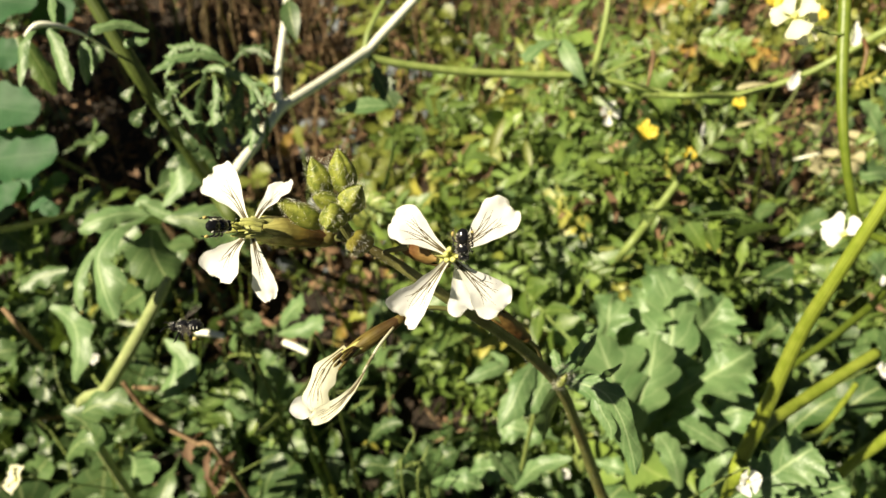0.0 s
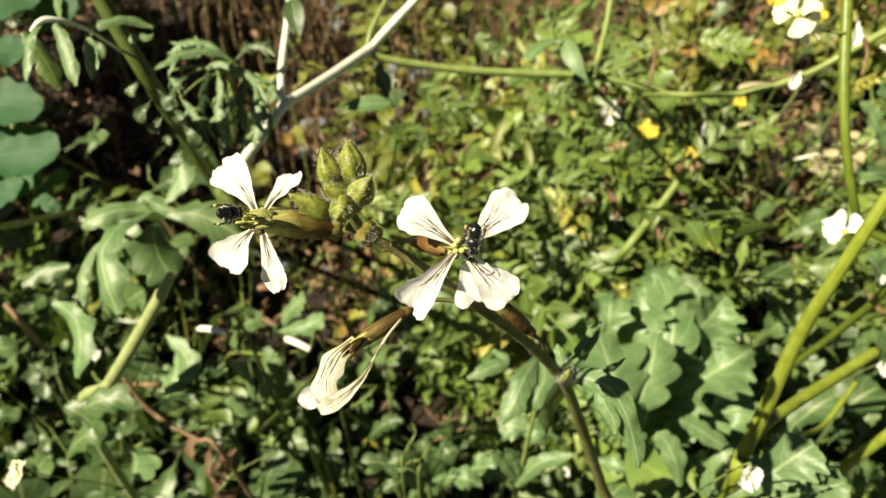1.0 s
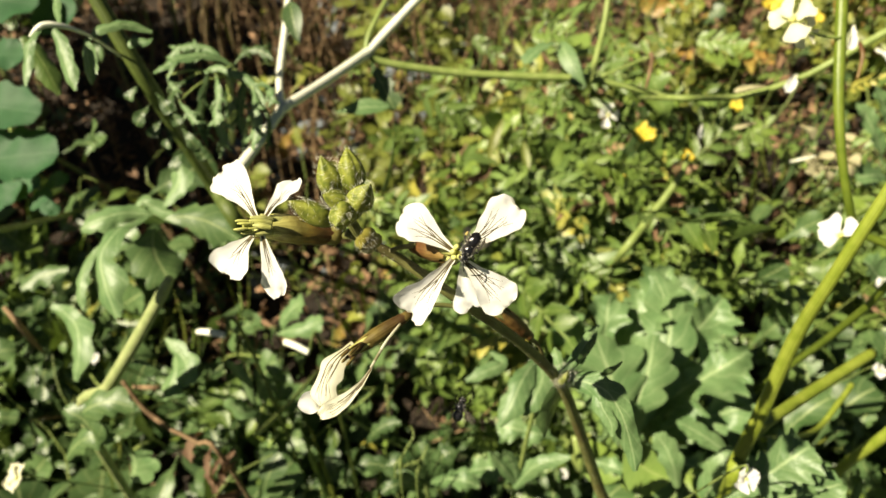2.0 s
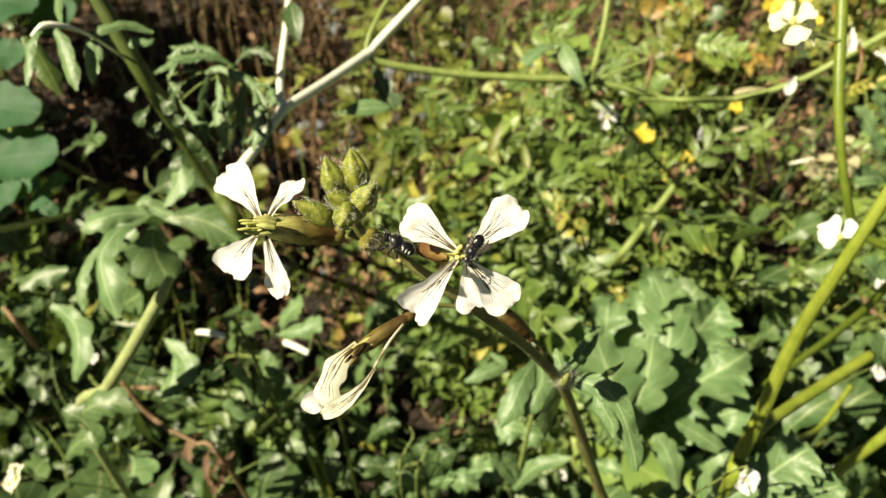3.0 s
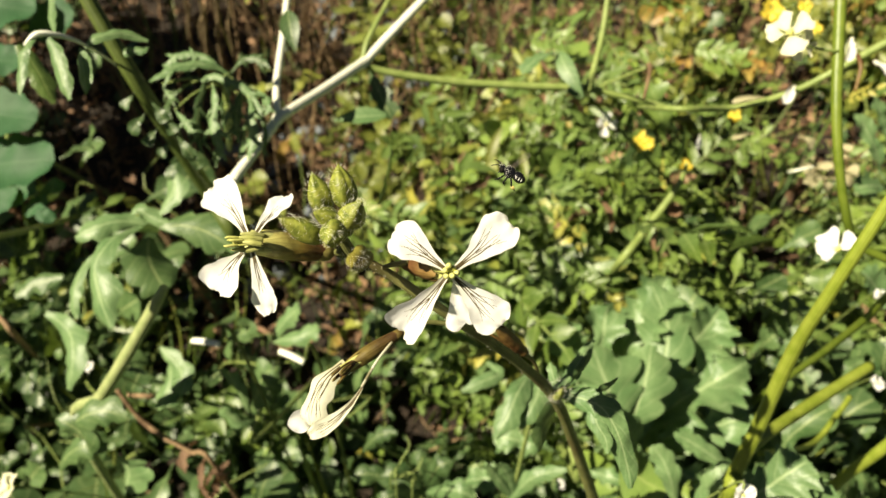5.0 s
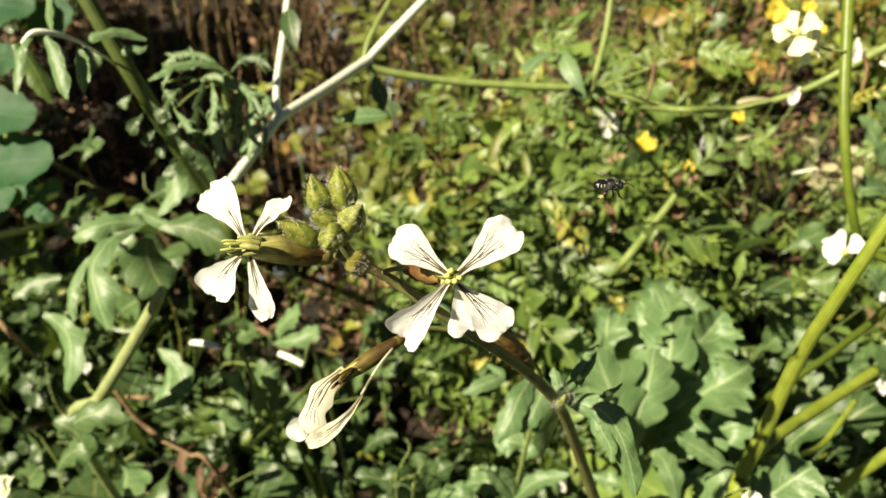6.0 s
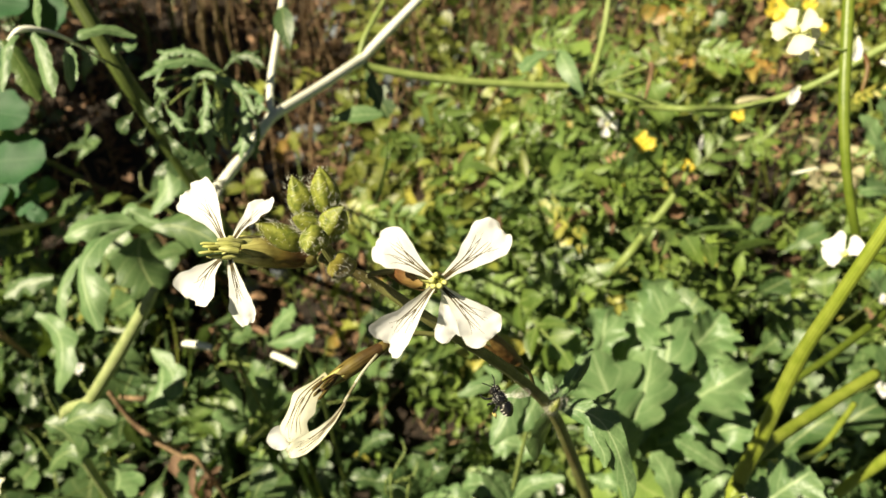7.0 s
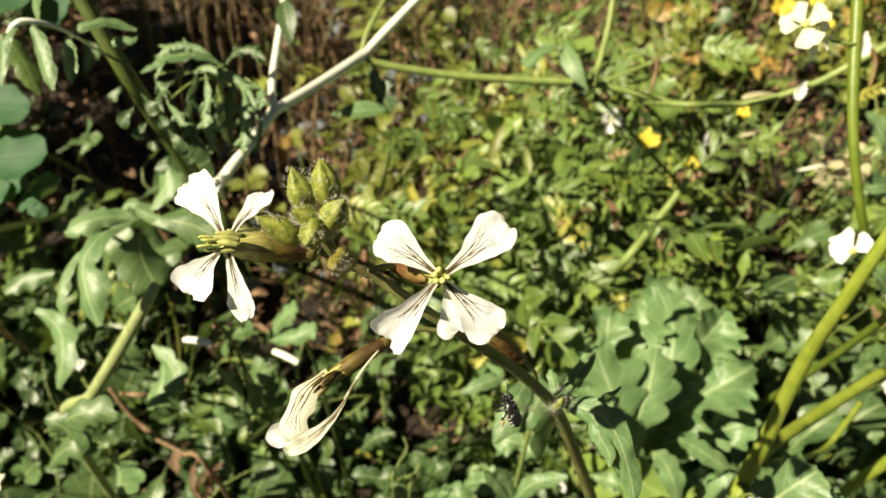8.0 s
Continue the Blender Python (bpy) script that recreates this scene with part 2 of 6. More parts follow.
def plain_material(name, a, b, rough=0.5, scale=300, metal=0.0, through_light=0.0, relief=0.3, spec=0.5):
    m, nt, bsdf = nodes_of(name)
    n1 = noise_of(nt, scale, 4)
    col = mix_rgb(nt, ramp(nt, n1, 0.3, 0.7), a, b)
    nt.links.new(col, bsdf.inputs["Base Color"])
    bsdf.inputs["Roughness"].default_value, bsdf.inputs["Metallic"].default_value = rough, metal
    bsdf.inputs["Specular IOR Level"].default_value = spec
    bumped(nt, bsdf, n1, relief, 0.0004)
    if through_light:
        tr = nt.nodes.new("ShaderNodeBsdfTranslucent")
        nt.links.new(col, tr.inputs[0])
        mx = nt.nodes.new("ShaderNodeMixShader")
        mx.inputs[0].default_value = through_light
        nt.links.new(bsdf.outputs[0], mx.inputs[1])
        nt.links.new(tr.outputs[0], mx.inputs[2])
        nt.links.new(mx.outputs[0], nt.nodes["Material Output"].inputs[0])
    return m


def petal_material(name, base, edge):
    """White petal: cream towards the claw and rim, faint lengthwise folds, light shining through."""
    m, nt, bsdf = nodes_of(name)
    uvn = nt.nodes.new("ShaderNodeUVMap")
    sep = nt.nodes.new("ShaderNodeSeparateXYZ")
    nt.links.new(uvn.outputs[0], sep.inputs[0])
    claw = calc(nt, "SUBTRACT", 1.0, ramp(nt, sep.outputs[1], 0.05, 0.45))
    col = mix_rgb(nt, calc(nt, "MULTIPLY", claw, 0.7), base, edge)
    col = mix_rgb(nt, calc(nt, "MULTIPLY", ramp(nt, noise_of(nt, 350, 3), 0.5, 0.8), 0.25), col, edge)
    side = calc(nt, "ABSOLUTE", calc(nt, "SUBTRACT", sep.outputs[0], 0.5))
    rim = calc(nt, "MAXIMUM", ramp(nt, side, 0.475, 0.5), ramp(nt, sep.outputs[1], 0.965, 1.0))
    col = mix_rgb(nt, calc(nt, "MULTIPLY", rim, ramp(nt, noise_of(nt, 500, 2), 0.35, 0.6)), col, tuple(c * 0.55 for c in edge))
    nt.links.new(col, bsdf.inputs["Base Color"])
    bsdf.inputs["Roughness"].default_value = 0.6
    bsdf.inputs["Specular IOR Level"].default_value = 0.25
    wv = nt.nodes.new("ShaderNodeTexWave")
    wv.inputs["Scale"].default_value = 5.0
    wv.inputs["Distortion"].default_value = 2.0
    nt.links.new(uvn.outputs[0], wv.inputs["Vector"])
    bumped(nt, bsdf, calc(nt, "ADD", noise_of(nt, 700, 3), calc(nt, "MULTIPLY", wv.outputs["Fac"], 0.1)), 0.15, 0.0003)
    tr = nt.nodes.new("ShaderNodeBsdfTranslucent")
    nt.links.new(col, tr.inputs[0])
    mx = nt.nodes.new("ShaderNodeMixShader")
    mx.inputs[0].default_value = 0.45
    nt.links.new(bsdf.outputs[0], mx.inputs[1])
    nt.links.new(tr.outputs[0], mx.inputs[2])
    nt.links.new(mx.outputs[0], nt.nodes["Material Output"].inputs[0])
    return m


def sepal_material(name, foot_colour, middle, tip):
    """Sepal skin that turns from its foot to its tip, with fine ribs along it and rough blotches."""
    m, nt, bsdf = nodes_of(name)
    uvn = nt.nodes.new("ShaderNodeUVMap")
    sep = nt.nodes.new("ShaderNodeSeparateXYZ")
    nt.links.new(uvn.outputs[0], sep.inputs[0])
    grain = noise_of(nt, 500, 4)
    way = calc(nt, "ADD", sep.outputs[1], calc(nt, "MULTIPLY", calc(nt, "SUBTRACT", grain, 0.5), 0.3))
    col = mix_rgb(nt, ramp(nt, way, 0.15, 0.55), foot_colour, middle)
    col = mix_rgb(nt, ramp(nt, way, 0.5, 0.95), col, tip)
    col = mix_rgb(nt, calc(nt, "MULTIPLY", ramp(nt, noise_of(nt, 260, 3), 0.5, 0.7), 0.55), col, tuple(c * 0.5 for c in foot_colour))
    rib = calc(nt, "ABSOLUTE", calc(nt, "SINE", calc(nt, "MULTIPLY", sep.outputs[0], 15.7)))
    col = mix_rgb(nt, calc(nt, "MULTIPLY", calc(nt, "POWER", rib, 6.0), 0.25), col, tuple(c * 0.5 for c in middle))
    nt.links.new(col, bsdf.inputs["Base Color"])
    bsdf.inputs["Roughness"].default_value = 0.45
    bsdf.inputs["Specular IOR Level"].default_value = 0.4
    bumped(nt, bsdf, calc(nt, "ADD", grain, calc(nt, "MULTIPLY", rib, 0.4)), 0.35, 0.0003)
    return m


def soil_material():
    m, nt, bsdf = nodes_of("soil")
    col = mix_rgb(nt, ramp(nt, noise_of(nt, 9, 5), 0.35, 0.65), (0.010, 0.007, 0.004), (0.034, 0.021, 0.012))
    col = mix_rgb(nt, calc(nt, "MULTIPLY", ramp(nt, noise_of(nt, 160, 5, 0.7), 0.5, 0.75), 0.8), col, (0.075, 0.046, 0.027))
    nt.links.new(col, bsdf.inputs["Base Color"])
    bsdf.inputs["Roughness"].default_value = 0.95
    bumped(nt, bsdf, noise_of(nt, 120, 6, 0.7), 1.0, 0.01)
    return m


M_SOIL = soil_material()
M_PETAL = petal_material("white_petal", (0.88, 0.88, 0.89), (0.82, 0.80, 0.62))
M_CREAM = petal_material("cream_petal", (0.88, 0.86, 0.66), (0.84, 0.78, 0.44))
M_WILT = petal_material("wilted_petal", (0.78, 0.77, 0.64), (0.50, 0.46, 0.26))
M_HUSK = petal_material("withered_petal", (0.52, 0.48, 0.30), (0.36, 0.31, 0.17))
M_VEIN = plain_material("petal_vein", (0.045, 0.030, 0.014), (0.10, 0.075, 0.025), 0.6)
M_SEPAL = sepal_material("sepal_skin", (0.105, 0.040, 0.012), (0.150, 0.115, 0.022), (0.42, 0.40, 0.13))
M_SEPAL_RED = sepal_material("red_sepal_skin", (0.115, 0.044, 0.016), (0.120, 0.066, 0.020), (0.18, 0.115, 0.034))
M_SEPAL_DARK = sepal_material("old_sepal_skin", (0.060, 0.030, 0.010), (0.090, 0.062, 0.015), (0.20, 0.155, 0.04))
M_BUD = stem_material("bud_skin", (0.080, 0.105, 0.013), (0.25, 0.27, 0.050), (0.060, 0.042, 0.012), scale=520, streak=0.15)
M_BUD_RED = stem_material("reddish_bud_skin", (0.10, 0.085, 0.014), (0.20, 0.185, 0.036), (0.13, 0.045, 0.014), scale=420, streak=0.15)
M_STALK = stem_material("raceme_stalk_skin", (0.098, 0.104, 0.032), (0.180, 0.180, 0.062), (0.100, 0.070, 0.028), scale=260, streak=0.12)
M_CLAW = stem_material("petal_claw_skin", (0.34, 0.35, 0.10), (0.46, 0.46, 0.18), scale=200)
M_ANTHER = plain_material("anther", (0.44, 0.45, 0.11), (0.60, 0.60, 0.22), 0.7, through_light=0.15)
M_HAIR = plain_material("plant_hair", (0.70, 0.70, 0.58), (0.8, 0.8, 0.7), 0.5, through_light=0.3)
# Whiter than a real stem: the sun's glare is put into this colour.
M_STEM_GLARE = stem_material("pale_stem_skin", (0.70, 0.72, 0.58), (0.80, 0.81, 0.70), rough=0.35, streak=0.1)
M_STEM_GREEN = stem_material("green_stem_skin", (0.17, 0.23, 0.06), (0.25, 0.31, 0.10), rough=0.42)
M_STEM_SAGE = stem_material("sage_stem_skin", (0.22, 0.27, 0.105), (0.32, 0.36, 0.165), rough=0.5, streak=0.12)
M_STEM_LIME = stem_material("lime_stem_skin", (0.165, 0.215, 0.024), (0.24, 0.285, 0.045), rough=0.4)
M_STEM_OLIVE = stem_material("olive_stem_skin", (0.095, 0.140, 0.014), (0.145, 0.190, 0.026), rough=0.42)
# Darkened green: the shade over the tall stalk is put into the colour.
M_STEM_SHADE = stem_material("dark_stem_skin", (0.055, 0.080, 0.016), (0.090, 0.120, 0.026), rough=0.5)
M_DRY = stem_material("dry_stalk_skin", (0.13, 0.078, 0.038), (0.30, 0.205, 0.115), (0.085, 0.045, 0.022), rough=0.8)
M_STRAW = stem_material("straw_skin", (0.24, 0.17, 0.085), (0.40, 0.31, 0.18), (0.14, 0.085, 0.045), rough=0.8)
M_LEAF_GREY = leaf_material("grey_green_leaf", (0.036, 0.084, 0.025), (0.098, 0.160, 0.058), (0.30, 0.36, 0.16), rough=0.40, spec=0.45, through_light=0.16)
M_LEAF_BIG = leaf_material("basal_leaf", (0.084, 0.165, 0.060), (0.165, 0.255, 0.108), (0.36, 0.45, 0.24), rough=0.42, per_leaf=0.15, spec=0.42, through_light=0.18)
M_LEAF_GREEN = leaf_material("fresh_leaf", (0.056, 0.112, 0.014), (0.19, 0.265, 0.050), (0.24, 0.30, 0.10), rough=0.38, spec=0.5, through_light=0.17, odd=(0.04, (0.40, 0.36, 0.07)), patch=(0.55, (0.115, 0.190, 0.066)))
M_LEAF_LIME = leaf_material("lime_leaf", (0.085, 0.115, 0.016), (0.27, 0.275, 0.045), (0.3, 0.32, 0.10), rough=0.45, through_light=0.2, odd=(0.09, (0.36, 0.20, 0.05)), patch=(0.45, (0.20, 0.26, 0.05)))
M_LEAF_TEAL = leaf_material("mallow_leaf", (0.016, 0.070, 0.026), (0.040, 0.112, 0.044), (0.06, 0.13, 0.06), rough=0.6, spec=0.3)
M_LITTER = leaf_material("dry_leaf", (0.10, 0.050, 0.027), (0.30, 0.18, 0.10), (0.3, 0.2, 0.12), rough=0.8, through_light=0.15, per_leaf=0.9, glow=(0.25, 0.12, 0.04))
M_YELLOW = plain_material("yellow_petal", (0.66, 0.50, 0.04), (0.76, 0.62, 0.10), 0.55, through_light=0.3)
M_STONE = plain_material("grey_stone", (0.095, 0.120, 0.145), (0.20, 0.225, 0.255), 0.8, scale=90, relief=0.6)

# ---- ground ----
def ground_height(x, y):
    return 0.018 * noise.noise(Vector((x * 3.1, y * 3.1, 0.3))) + 0.008 * noise.noise(Vector((x * 11, y * 11, 2.0)))


def build_ground():
    """One sheet of soil: fine under the bed, coarse out to the horizon."""
    bm = bmesh.new()
    xs = [-900, -200, -50, -12, -4, -2] + [-1.2 + i * 0.04 for i in range(61)] + [2, 4, 12, 50, 200, 900]
    ys = [-900, -200, -50, -12, -3] + [-0.6 + i * 0.04 for i in range(66)] + [3, 6, 14, 50, 200, 900]
    vs = [[bm.verts.new((x, y, ground_height(x, y))) for x in xs] for y in ys]
    for i in range(len(ys) - 1):
        for j in range(len(xs) - 1):
            bm.faces.new((vs[i][j], vs[i][j + 1], vs[i + 1][j + 1], vs[i + 1][j]))
    me = bpy.data.meshes.new("ground")
    bm.to_mesh(me)
    bm.free()
    for f in me.polygons:
        f.use_smooth = True
    me.materials.append(M_SOIL)
    tagged(new("ground", me), "dark brown garden soil with crumbs and dry litter", "ground", kind="structure")


build_ground()


# ---- low growth over the soil ----
class Mass:
    """Many small blades joined into one mesh."""

    def __init__(self):
        self.v, self.f, self.uv, self.n = [], [], [], 0

    def add(self, verts, faces, uvs, m):
        a = np.array(m)
        self.v.append(verts @ a[:3, :3].T + a[:3, 3])
        self.f.append(faces + self.n)
        self.uv.append(uvs[faces.ravel()])
        self.n += len(verts)

    def build(self, name, mat, label, category):
        me = bpy.data.meshes.new(name)
        me.from_pydata(np.concatenate(self.v), [], np.concatenate(self.f).tolist())
        layer = me.uv_layers.new(name="UVMap")
        layer.data.foreach_set("uv", np.concatenate(self.uv).ravel())
        for p in me.polygons:
            p.use_smooth = True
        me.materials.append(mat)
        return tagged(new(name, me), label, category, kind="stuff")


def template(shape, length, width, rows, cols, **kw):
    g = blade_grid((0, 0, 0), (0, length, 0), (0, 0, 1), width, shape, rows=rows, cols=cols, **kw)
    verts = np.array([p for row in g for p, _ in row])
    uvs = np.array([q for row in g for _, q in row])
    c = cols + 1
    faces = np.array([(i * c + j, i * c + j + 1, (i + 1) * c + j + 1, (i + 1) * c + j) for i in range(rows) for j in range(cols)])
    return verts, faces, uvs


SUNWARD = Matrix.Rotation(0.55, 4, Vector((0, 0, 1)).cross(SUN_FROM))


def feather(length, pairs, width, seed, taper=0.5):
    """A pinnate leaf: narrow leaflets in pairs along a thin midrib, one at its end, all joined."""
    rnd = random.Random(seed)
    stations = pairs + 1
    verts, faces, uvs = [], [], []
    for k in range(stations):
        f = (k + 0.6) / stations
        for e in (-1, 1):
            verts.append((e * length * 0.012, f * length, -0.3 * length * f * f))
            uvs.append((0.5, f))
        if k:
            faces.append((2 * k - 2, 2 * k - 1, 2 * k + 1, 2 * k))
    for k in range(pairs * 2 + 1):
        st = min(k // 2, pairs)
        f = (st + 0.6) / stations
        side = 0 if k == pairs * 2 else (-1 if k % 2 else 1)
        ln = length * 0.42 * (1 - taper * abs(f - 0.5)) * rnd.uniform(0.8, 1.2)
        v, q, u = template("lance", ln, width * rnd.uniform(0.8, 1.2), 3, 2, arch=0.12, cup=0.35, seed=seed * 20 + k)
        a = np.array(Matrix.Translation((0, f * length, -0.3 * length * f * f)) @ Euler((rnd.gauss(-0.2, 0.2), rnd.gauss(0, 0.25), -side * rnd.uniform(0.65, 1.0))).to_matrix().to_4x4())
        own = {0: st * 2, 1: len(verts), 2: st * 2 + 1}
        v = v @ a[:3, :3].T + a[:3, 3]
        verts.append(tuple(v[1]))
        uvs.append(tuple(u[1]))
        base = len(verts)
        verts.extend(tuple(p) for p in v[3:])
        uvs.extend(tuple(p) for p in u[3:])
        for face in q:
            faces.append(tuple(own[i] if i < 3 else base + i - 3 for i in face))
    return np.array(verts), np.array(faces), np.array(uvs)


def sprig(mass, rnd, x, y, height, count, temps, size, lean=0.35):
    """Leaves set round an upright shoot."""
    z0 = ground_height(x, y)
    lx, ly = rnd.gauss(0, lean), rnd.gauss(0, lean)
    for k in range(count):
        f = (k + rnd.random()) / count
        h = height * (0.15 + 0.85 * f)
        az = k * 2.4 + rnd.random()
        el = rnd.gauss(0.1, 0.6)
        sc = size * rnd.choice((0.5, 0.7, 0.9, 1.1, 1.5)) * rnd.uniform(0.85, 1.15) * (1.1 - 0.3 * f)
        m = Matrix.Translation((x + lx * h + rnd.gauss(0, 0.008), y + ly * h + rnd.gauss(0, 0.008), z0 + h)) @ SUNWARD @ Euler((el, rnd.gauss(0, 0.6), az)).to_matrix().to_4x4() @ Matrix.Scale(sc, 4)
        mass.add(*rnd.choice(temps), m)


def zone(x, y):
    """What grows where: bare litter, grey lobed weeds, fine green cover, lime cover."""
    n = noise.noise(Vector((x * 6, y * 6, 7.7))) * 0.09
    if -0.95 + n < x < -0.27 + n and 0.58 + n < y < 1.7:
        return "bare"
    if -0.05 < x < 0.13 + n and y > 0.72 + n or 0.0 < x < 0.38 + n and y > 0.88 + n or -0.33 + n < x < 0.12 + n and y > 0.80 + n or -0.32 + n < x < -0.02 + n and y > 0.45 + n:
        return "mixed"
    if y > (0.98 if x < 0.05 else 0.80) + n * 2:
        return "lime"
    if x > -0.02 + n and y > 0.36 + n:
        return "fine"
    return "grey"


def clump(x, y):
    """How high the cover stands, 0 to 1: mounds with hollows between them."""
    a = noise.noise(Vector((x * 7.5, y * 7.5, 1.5))) + 0.6 * noise.noise(Vector((x * 17, y * 17, 4.5)))
    if x > 0.18 and 0.1 < y < 0.46:
        a += 0.3
    a += 0.7 * math.exp(-((x - 0.11) ** 2 + (y - 0.45) ** 2) / 0.10 ** 2) + 0.5 * math.exp(-((x - 0.42) ** 2 + (y - 0.98) ** 2) / 0.12 ** 2)
    if x > -0.04 and 0.28 < y < 1.0:
        a += 0.5 * math.exp(-((x - 0.12) / 0.19) ** 2)
    far = bump(y, 0.72, 0.95)
    a = a * (1.15 + 0.75 * far) - 0.50 * far
    for hx, hy, hr in ((-0.36, 0.28, 0.06), (0.33, 1.0, 0.07), (0.31, 1.12, 0.08), (0.04, 0.80, 0.06), (0.40, 0.60, 0.07), (0.36, 0.49, 0.05), (0.22, 0.97, 0.06), (0.05, 0.30, 0.055), (-0.42, 0.31, 0.07), (0.31, 0.41, 0.055), (0.47, 0.70, 0.085), (0.16, 1.12, 0.09), (0.30, 1.2, 0.07), (-0.21, 0.45, 0.06), (-0.26, 0.24, 0.06), (-0.12, 0.24, 0.05), (0.55, 0.85, 0.10), (0.42, 0.51, 0.06), (0.10, 1.24, 0.09), (0.12, 0.98, 0.08), (-0.02, 0.29, 0.06), (-0.08, 0.92, 0.06), (-0.06, 1.10, 0.09), (-0.20, 0.98, 0.08), (0.03, 0.98, 0.05), (0.20, 1.06, 0.05), (-0.28, 1.3, 0.1), (-0.25, 0.40, 0.06), (-0.10, 0.36, 0.06), (-0.01, 0.36, 0.06)):
        a -= 1.5 * math.exp(-((x - hx) ** 2 + (y - hy) ** 2) / hr ** 2)
    return min(max(0.40 + a * 1.15, 0.0), 1.0)


def low_growth():
    rnd = random.Random(5)
    small = [template("oval", 0.018, 0.0052, 4, 2, arch=a, cup=0.4, seed=i) for i, a in enumerate((0.05, 0.15, 0.22))]
    broad = [template("oval", 0.034, 0.0115, 6, 4, arch=a, cup=0.3, ripple=0.4, seed=i) for i, a in enumerate((0.1, 0.2, 0.3))]
    narrow = [template("lance", 0.036, 0.0048, 5, 2, arch=a, cup=0.5, seed=i) for i, a in enumerate((0.1, 0.2))]
    lobed = [template("soft", 0.07, 0.019, 15, 4, arch=0.25, cup=0.2, ripple=0.4, seed=i, lobes=3 + i * 0.5, cut=0.7) for i in range(4)]
    frond = [template("lobed", 0.045, 0.010, 14, 2, arch=0.2, cup=0.3, ripple=0.5, seed=i, lobes=3 + i * 0.5, cut=0.6) for i in range(4)]
    plume = [feather(0.042 + 0.008 * i, 4 + i % 2, 0.0042, i) for i in range(4)]
    fine, lime, grey, litter = Mass(), Mass(), Mass(), Mass()
    for n in range(16500):
        if n < 11000:
            x, y = rnd.uniform(-1.05, 1.05), rnd.uniform(-0.15, 1.75)
        else:
            x, y = rnd.gauss(0, 1.5), rnd.gauss(0.8, 1.4)
        near = abs(x) < 0.9 and -0.1 < y < 1.6
        k = zone(x, y)
        c = clump(x, y)
        if k == "bare":
            if c > 0.85:
                sprig(grey, rnd, x, y, rnd.uniform(0.02, 0.06), 3, lobed, 0.5)
            continue
        if c < (0.50 if k == "grey" else 0.45):
            if rnd.random() < (0.4 if k == "grey" else 0.12):
                sprig(fine if k != "grey" else grey, rnd, x, y, 0.03, 3, small if k != "grey" else lobed, rnd.uniform(0.5, 0.9))
            continue
        if rnd.random() > 0.5 + 0.5 * c:
            continue
        if k in ("mixed", "lime") and rnd.random() < 0.40:
            continue
        h = (0.01 + 0.27 * c) * rnd.uniform(0.6, 1.25)
        if k == "mixed":
            if c < (0.62 if y < 0.82 else 0.66) or x > 0.0 and y > 0.86 and rnd.random() < 0.6:
                continue
            sprig(lime, rnd, x, y, h * 0.8, 4, rnd.choice((broad, broad, narrow, frond)), rnd.choice((0.6, 0.8, 1.1)))
        elif k == "lime":
            sprig(rnd.choice((lime, lime, fine)), rnd, x, y, h, 7, rnd.choice((plume, narrow, broad, frond) if near else (small, narrow)), rnd.choice((0.6, 0.9, 1.2)))
        elif k == "fine":
            kind = rnd.random()
            if not near:
                sprig(fine, rnd, x, y, h, 8, narrow, 1.4)
            elif kind < 0.6:
                sprig(fine, rnd, x, y, h, 5, plume, rnd.uniform(0.7, 1.3))
            elif kind < 0.70:
                sprig(lime, rnd, x, y, h, 6, rnd.choice((narrow, small)), rnd.uniform(0.7, 1.3))
            elif kind < 0.80:
                sprig(grey, rnd, x, y, h, 3, lobed, rnd.uniform(0.35, 0.65))
            else:
                sprig(fine, rnd, x, y, h, 6, rnd.choice((broad, narrow, narrow, frond)), rnd.uniform(0.6, 1.3))
        elif rnd.random() < 0.72:
            sprig(grey, rnd, x, y, h * 0.9, 3, lobed, rnd.uniform(0.45, 0.95))
        else:
            sprig(fine, rnd, x, y, h * 0.7, 4, rnd.choice((small, plume, narrow)), 1.0)
    for _ in range(2600):
        x, y = rnd.gauss(0, 2.2), rnd.gauss(0.8, 2.2)
        if abs(x) > 1.1 or not -0.2 < y < 1.8:
            sprig(rnd.choice((fine, lime, grey)), rnd, x, y, rnd.uniform(0.06, 0.2), 5, rnd.choice((small, narrow)), rnd.uniform(2.0, 3.6))
    for _ in range(260):
        sprig(fine, rnd, rnd.gauss(0.13, 0.05), rnd.gauss(0.47, 0.08), rnd.uniform(0.08, 0.20), 6, rnd.choice((small, narrow, frond, plume)), rnd.uniform(0.7, 1.2))
    dry = [template("oval", 0.04, 0.010, 5, 2, arch=a, cup=0.9, ripple=0.8, seed=i) for i, a in enumerate((0.3, -0.2, 0.15))]
    curl = [template("lance", 0.05, 0.005, 6, 2, arch=a, cup=1.2, ripple=0.6, seed=i, twist=2.0) for i, a in enumerate((0.25, -0.2))]
    for _ in range(17000):
        x, y = rnd.uniform(-1.2, 1.2), rnd.uniform(-0.1, 1.8)
        k = zone(x, y)
        if k == "bare" or k == "mixed" and (x < 0 or rnd.random() < 0.6) or k not in ("bare", "mixed") and rnd.random() < (0.4 if y > 0.7 else 0.06):
            up = rnd.random() ** 2 * (0.07 if k == "bare" else 0.09 if k == "mixed" else 0.04)
            m = Matrix.Translation((x, y, ground_height(x, y) + 0.002 + up)) @ Euler((rnd.gauss(0, 0.8), rnd.gauss(0, 0.8), rnd.uniform(0, 6.3))).to_matrix().to_4x4() @ Matrix.Scale(rnd.uniform(0.2, 0.7), 4)
            litter.add(*rnd.choice(dry + curl + curl), m)
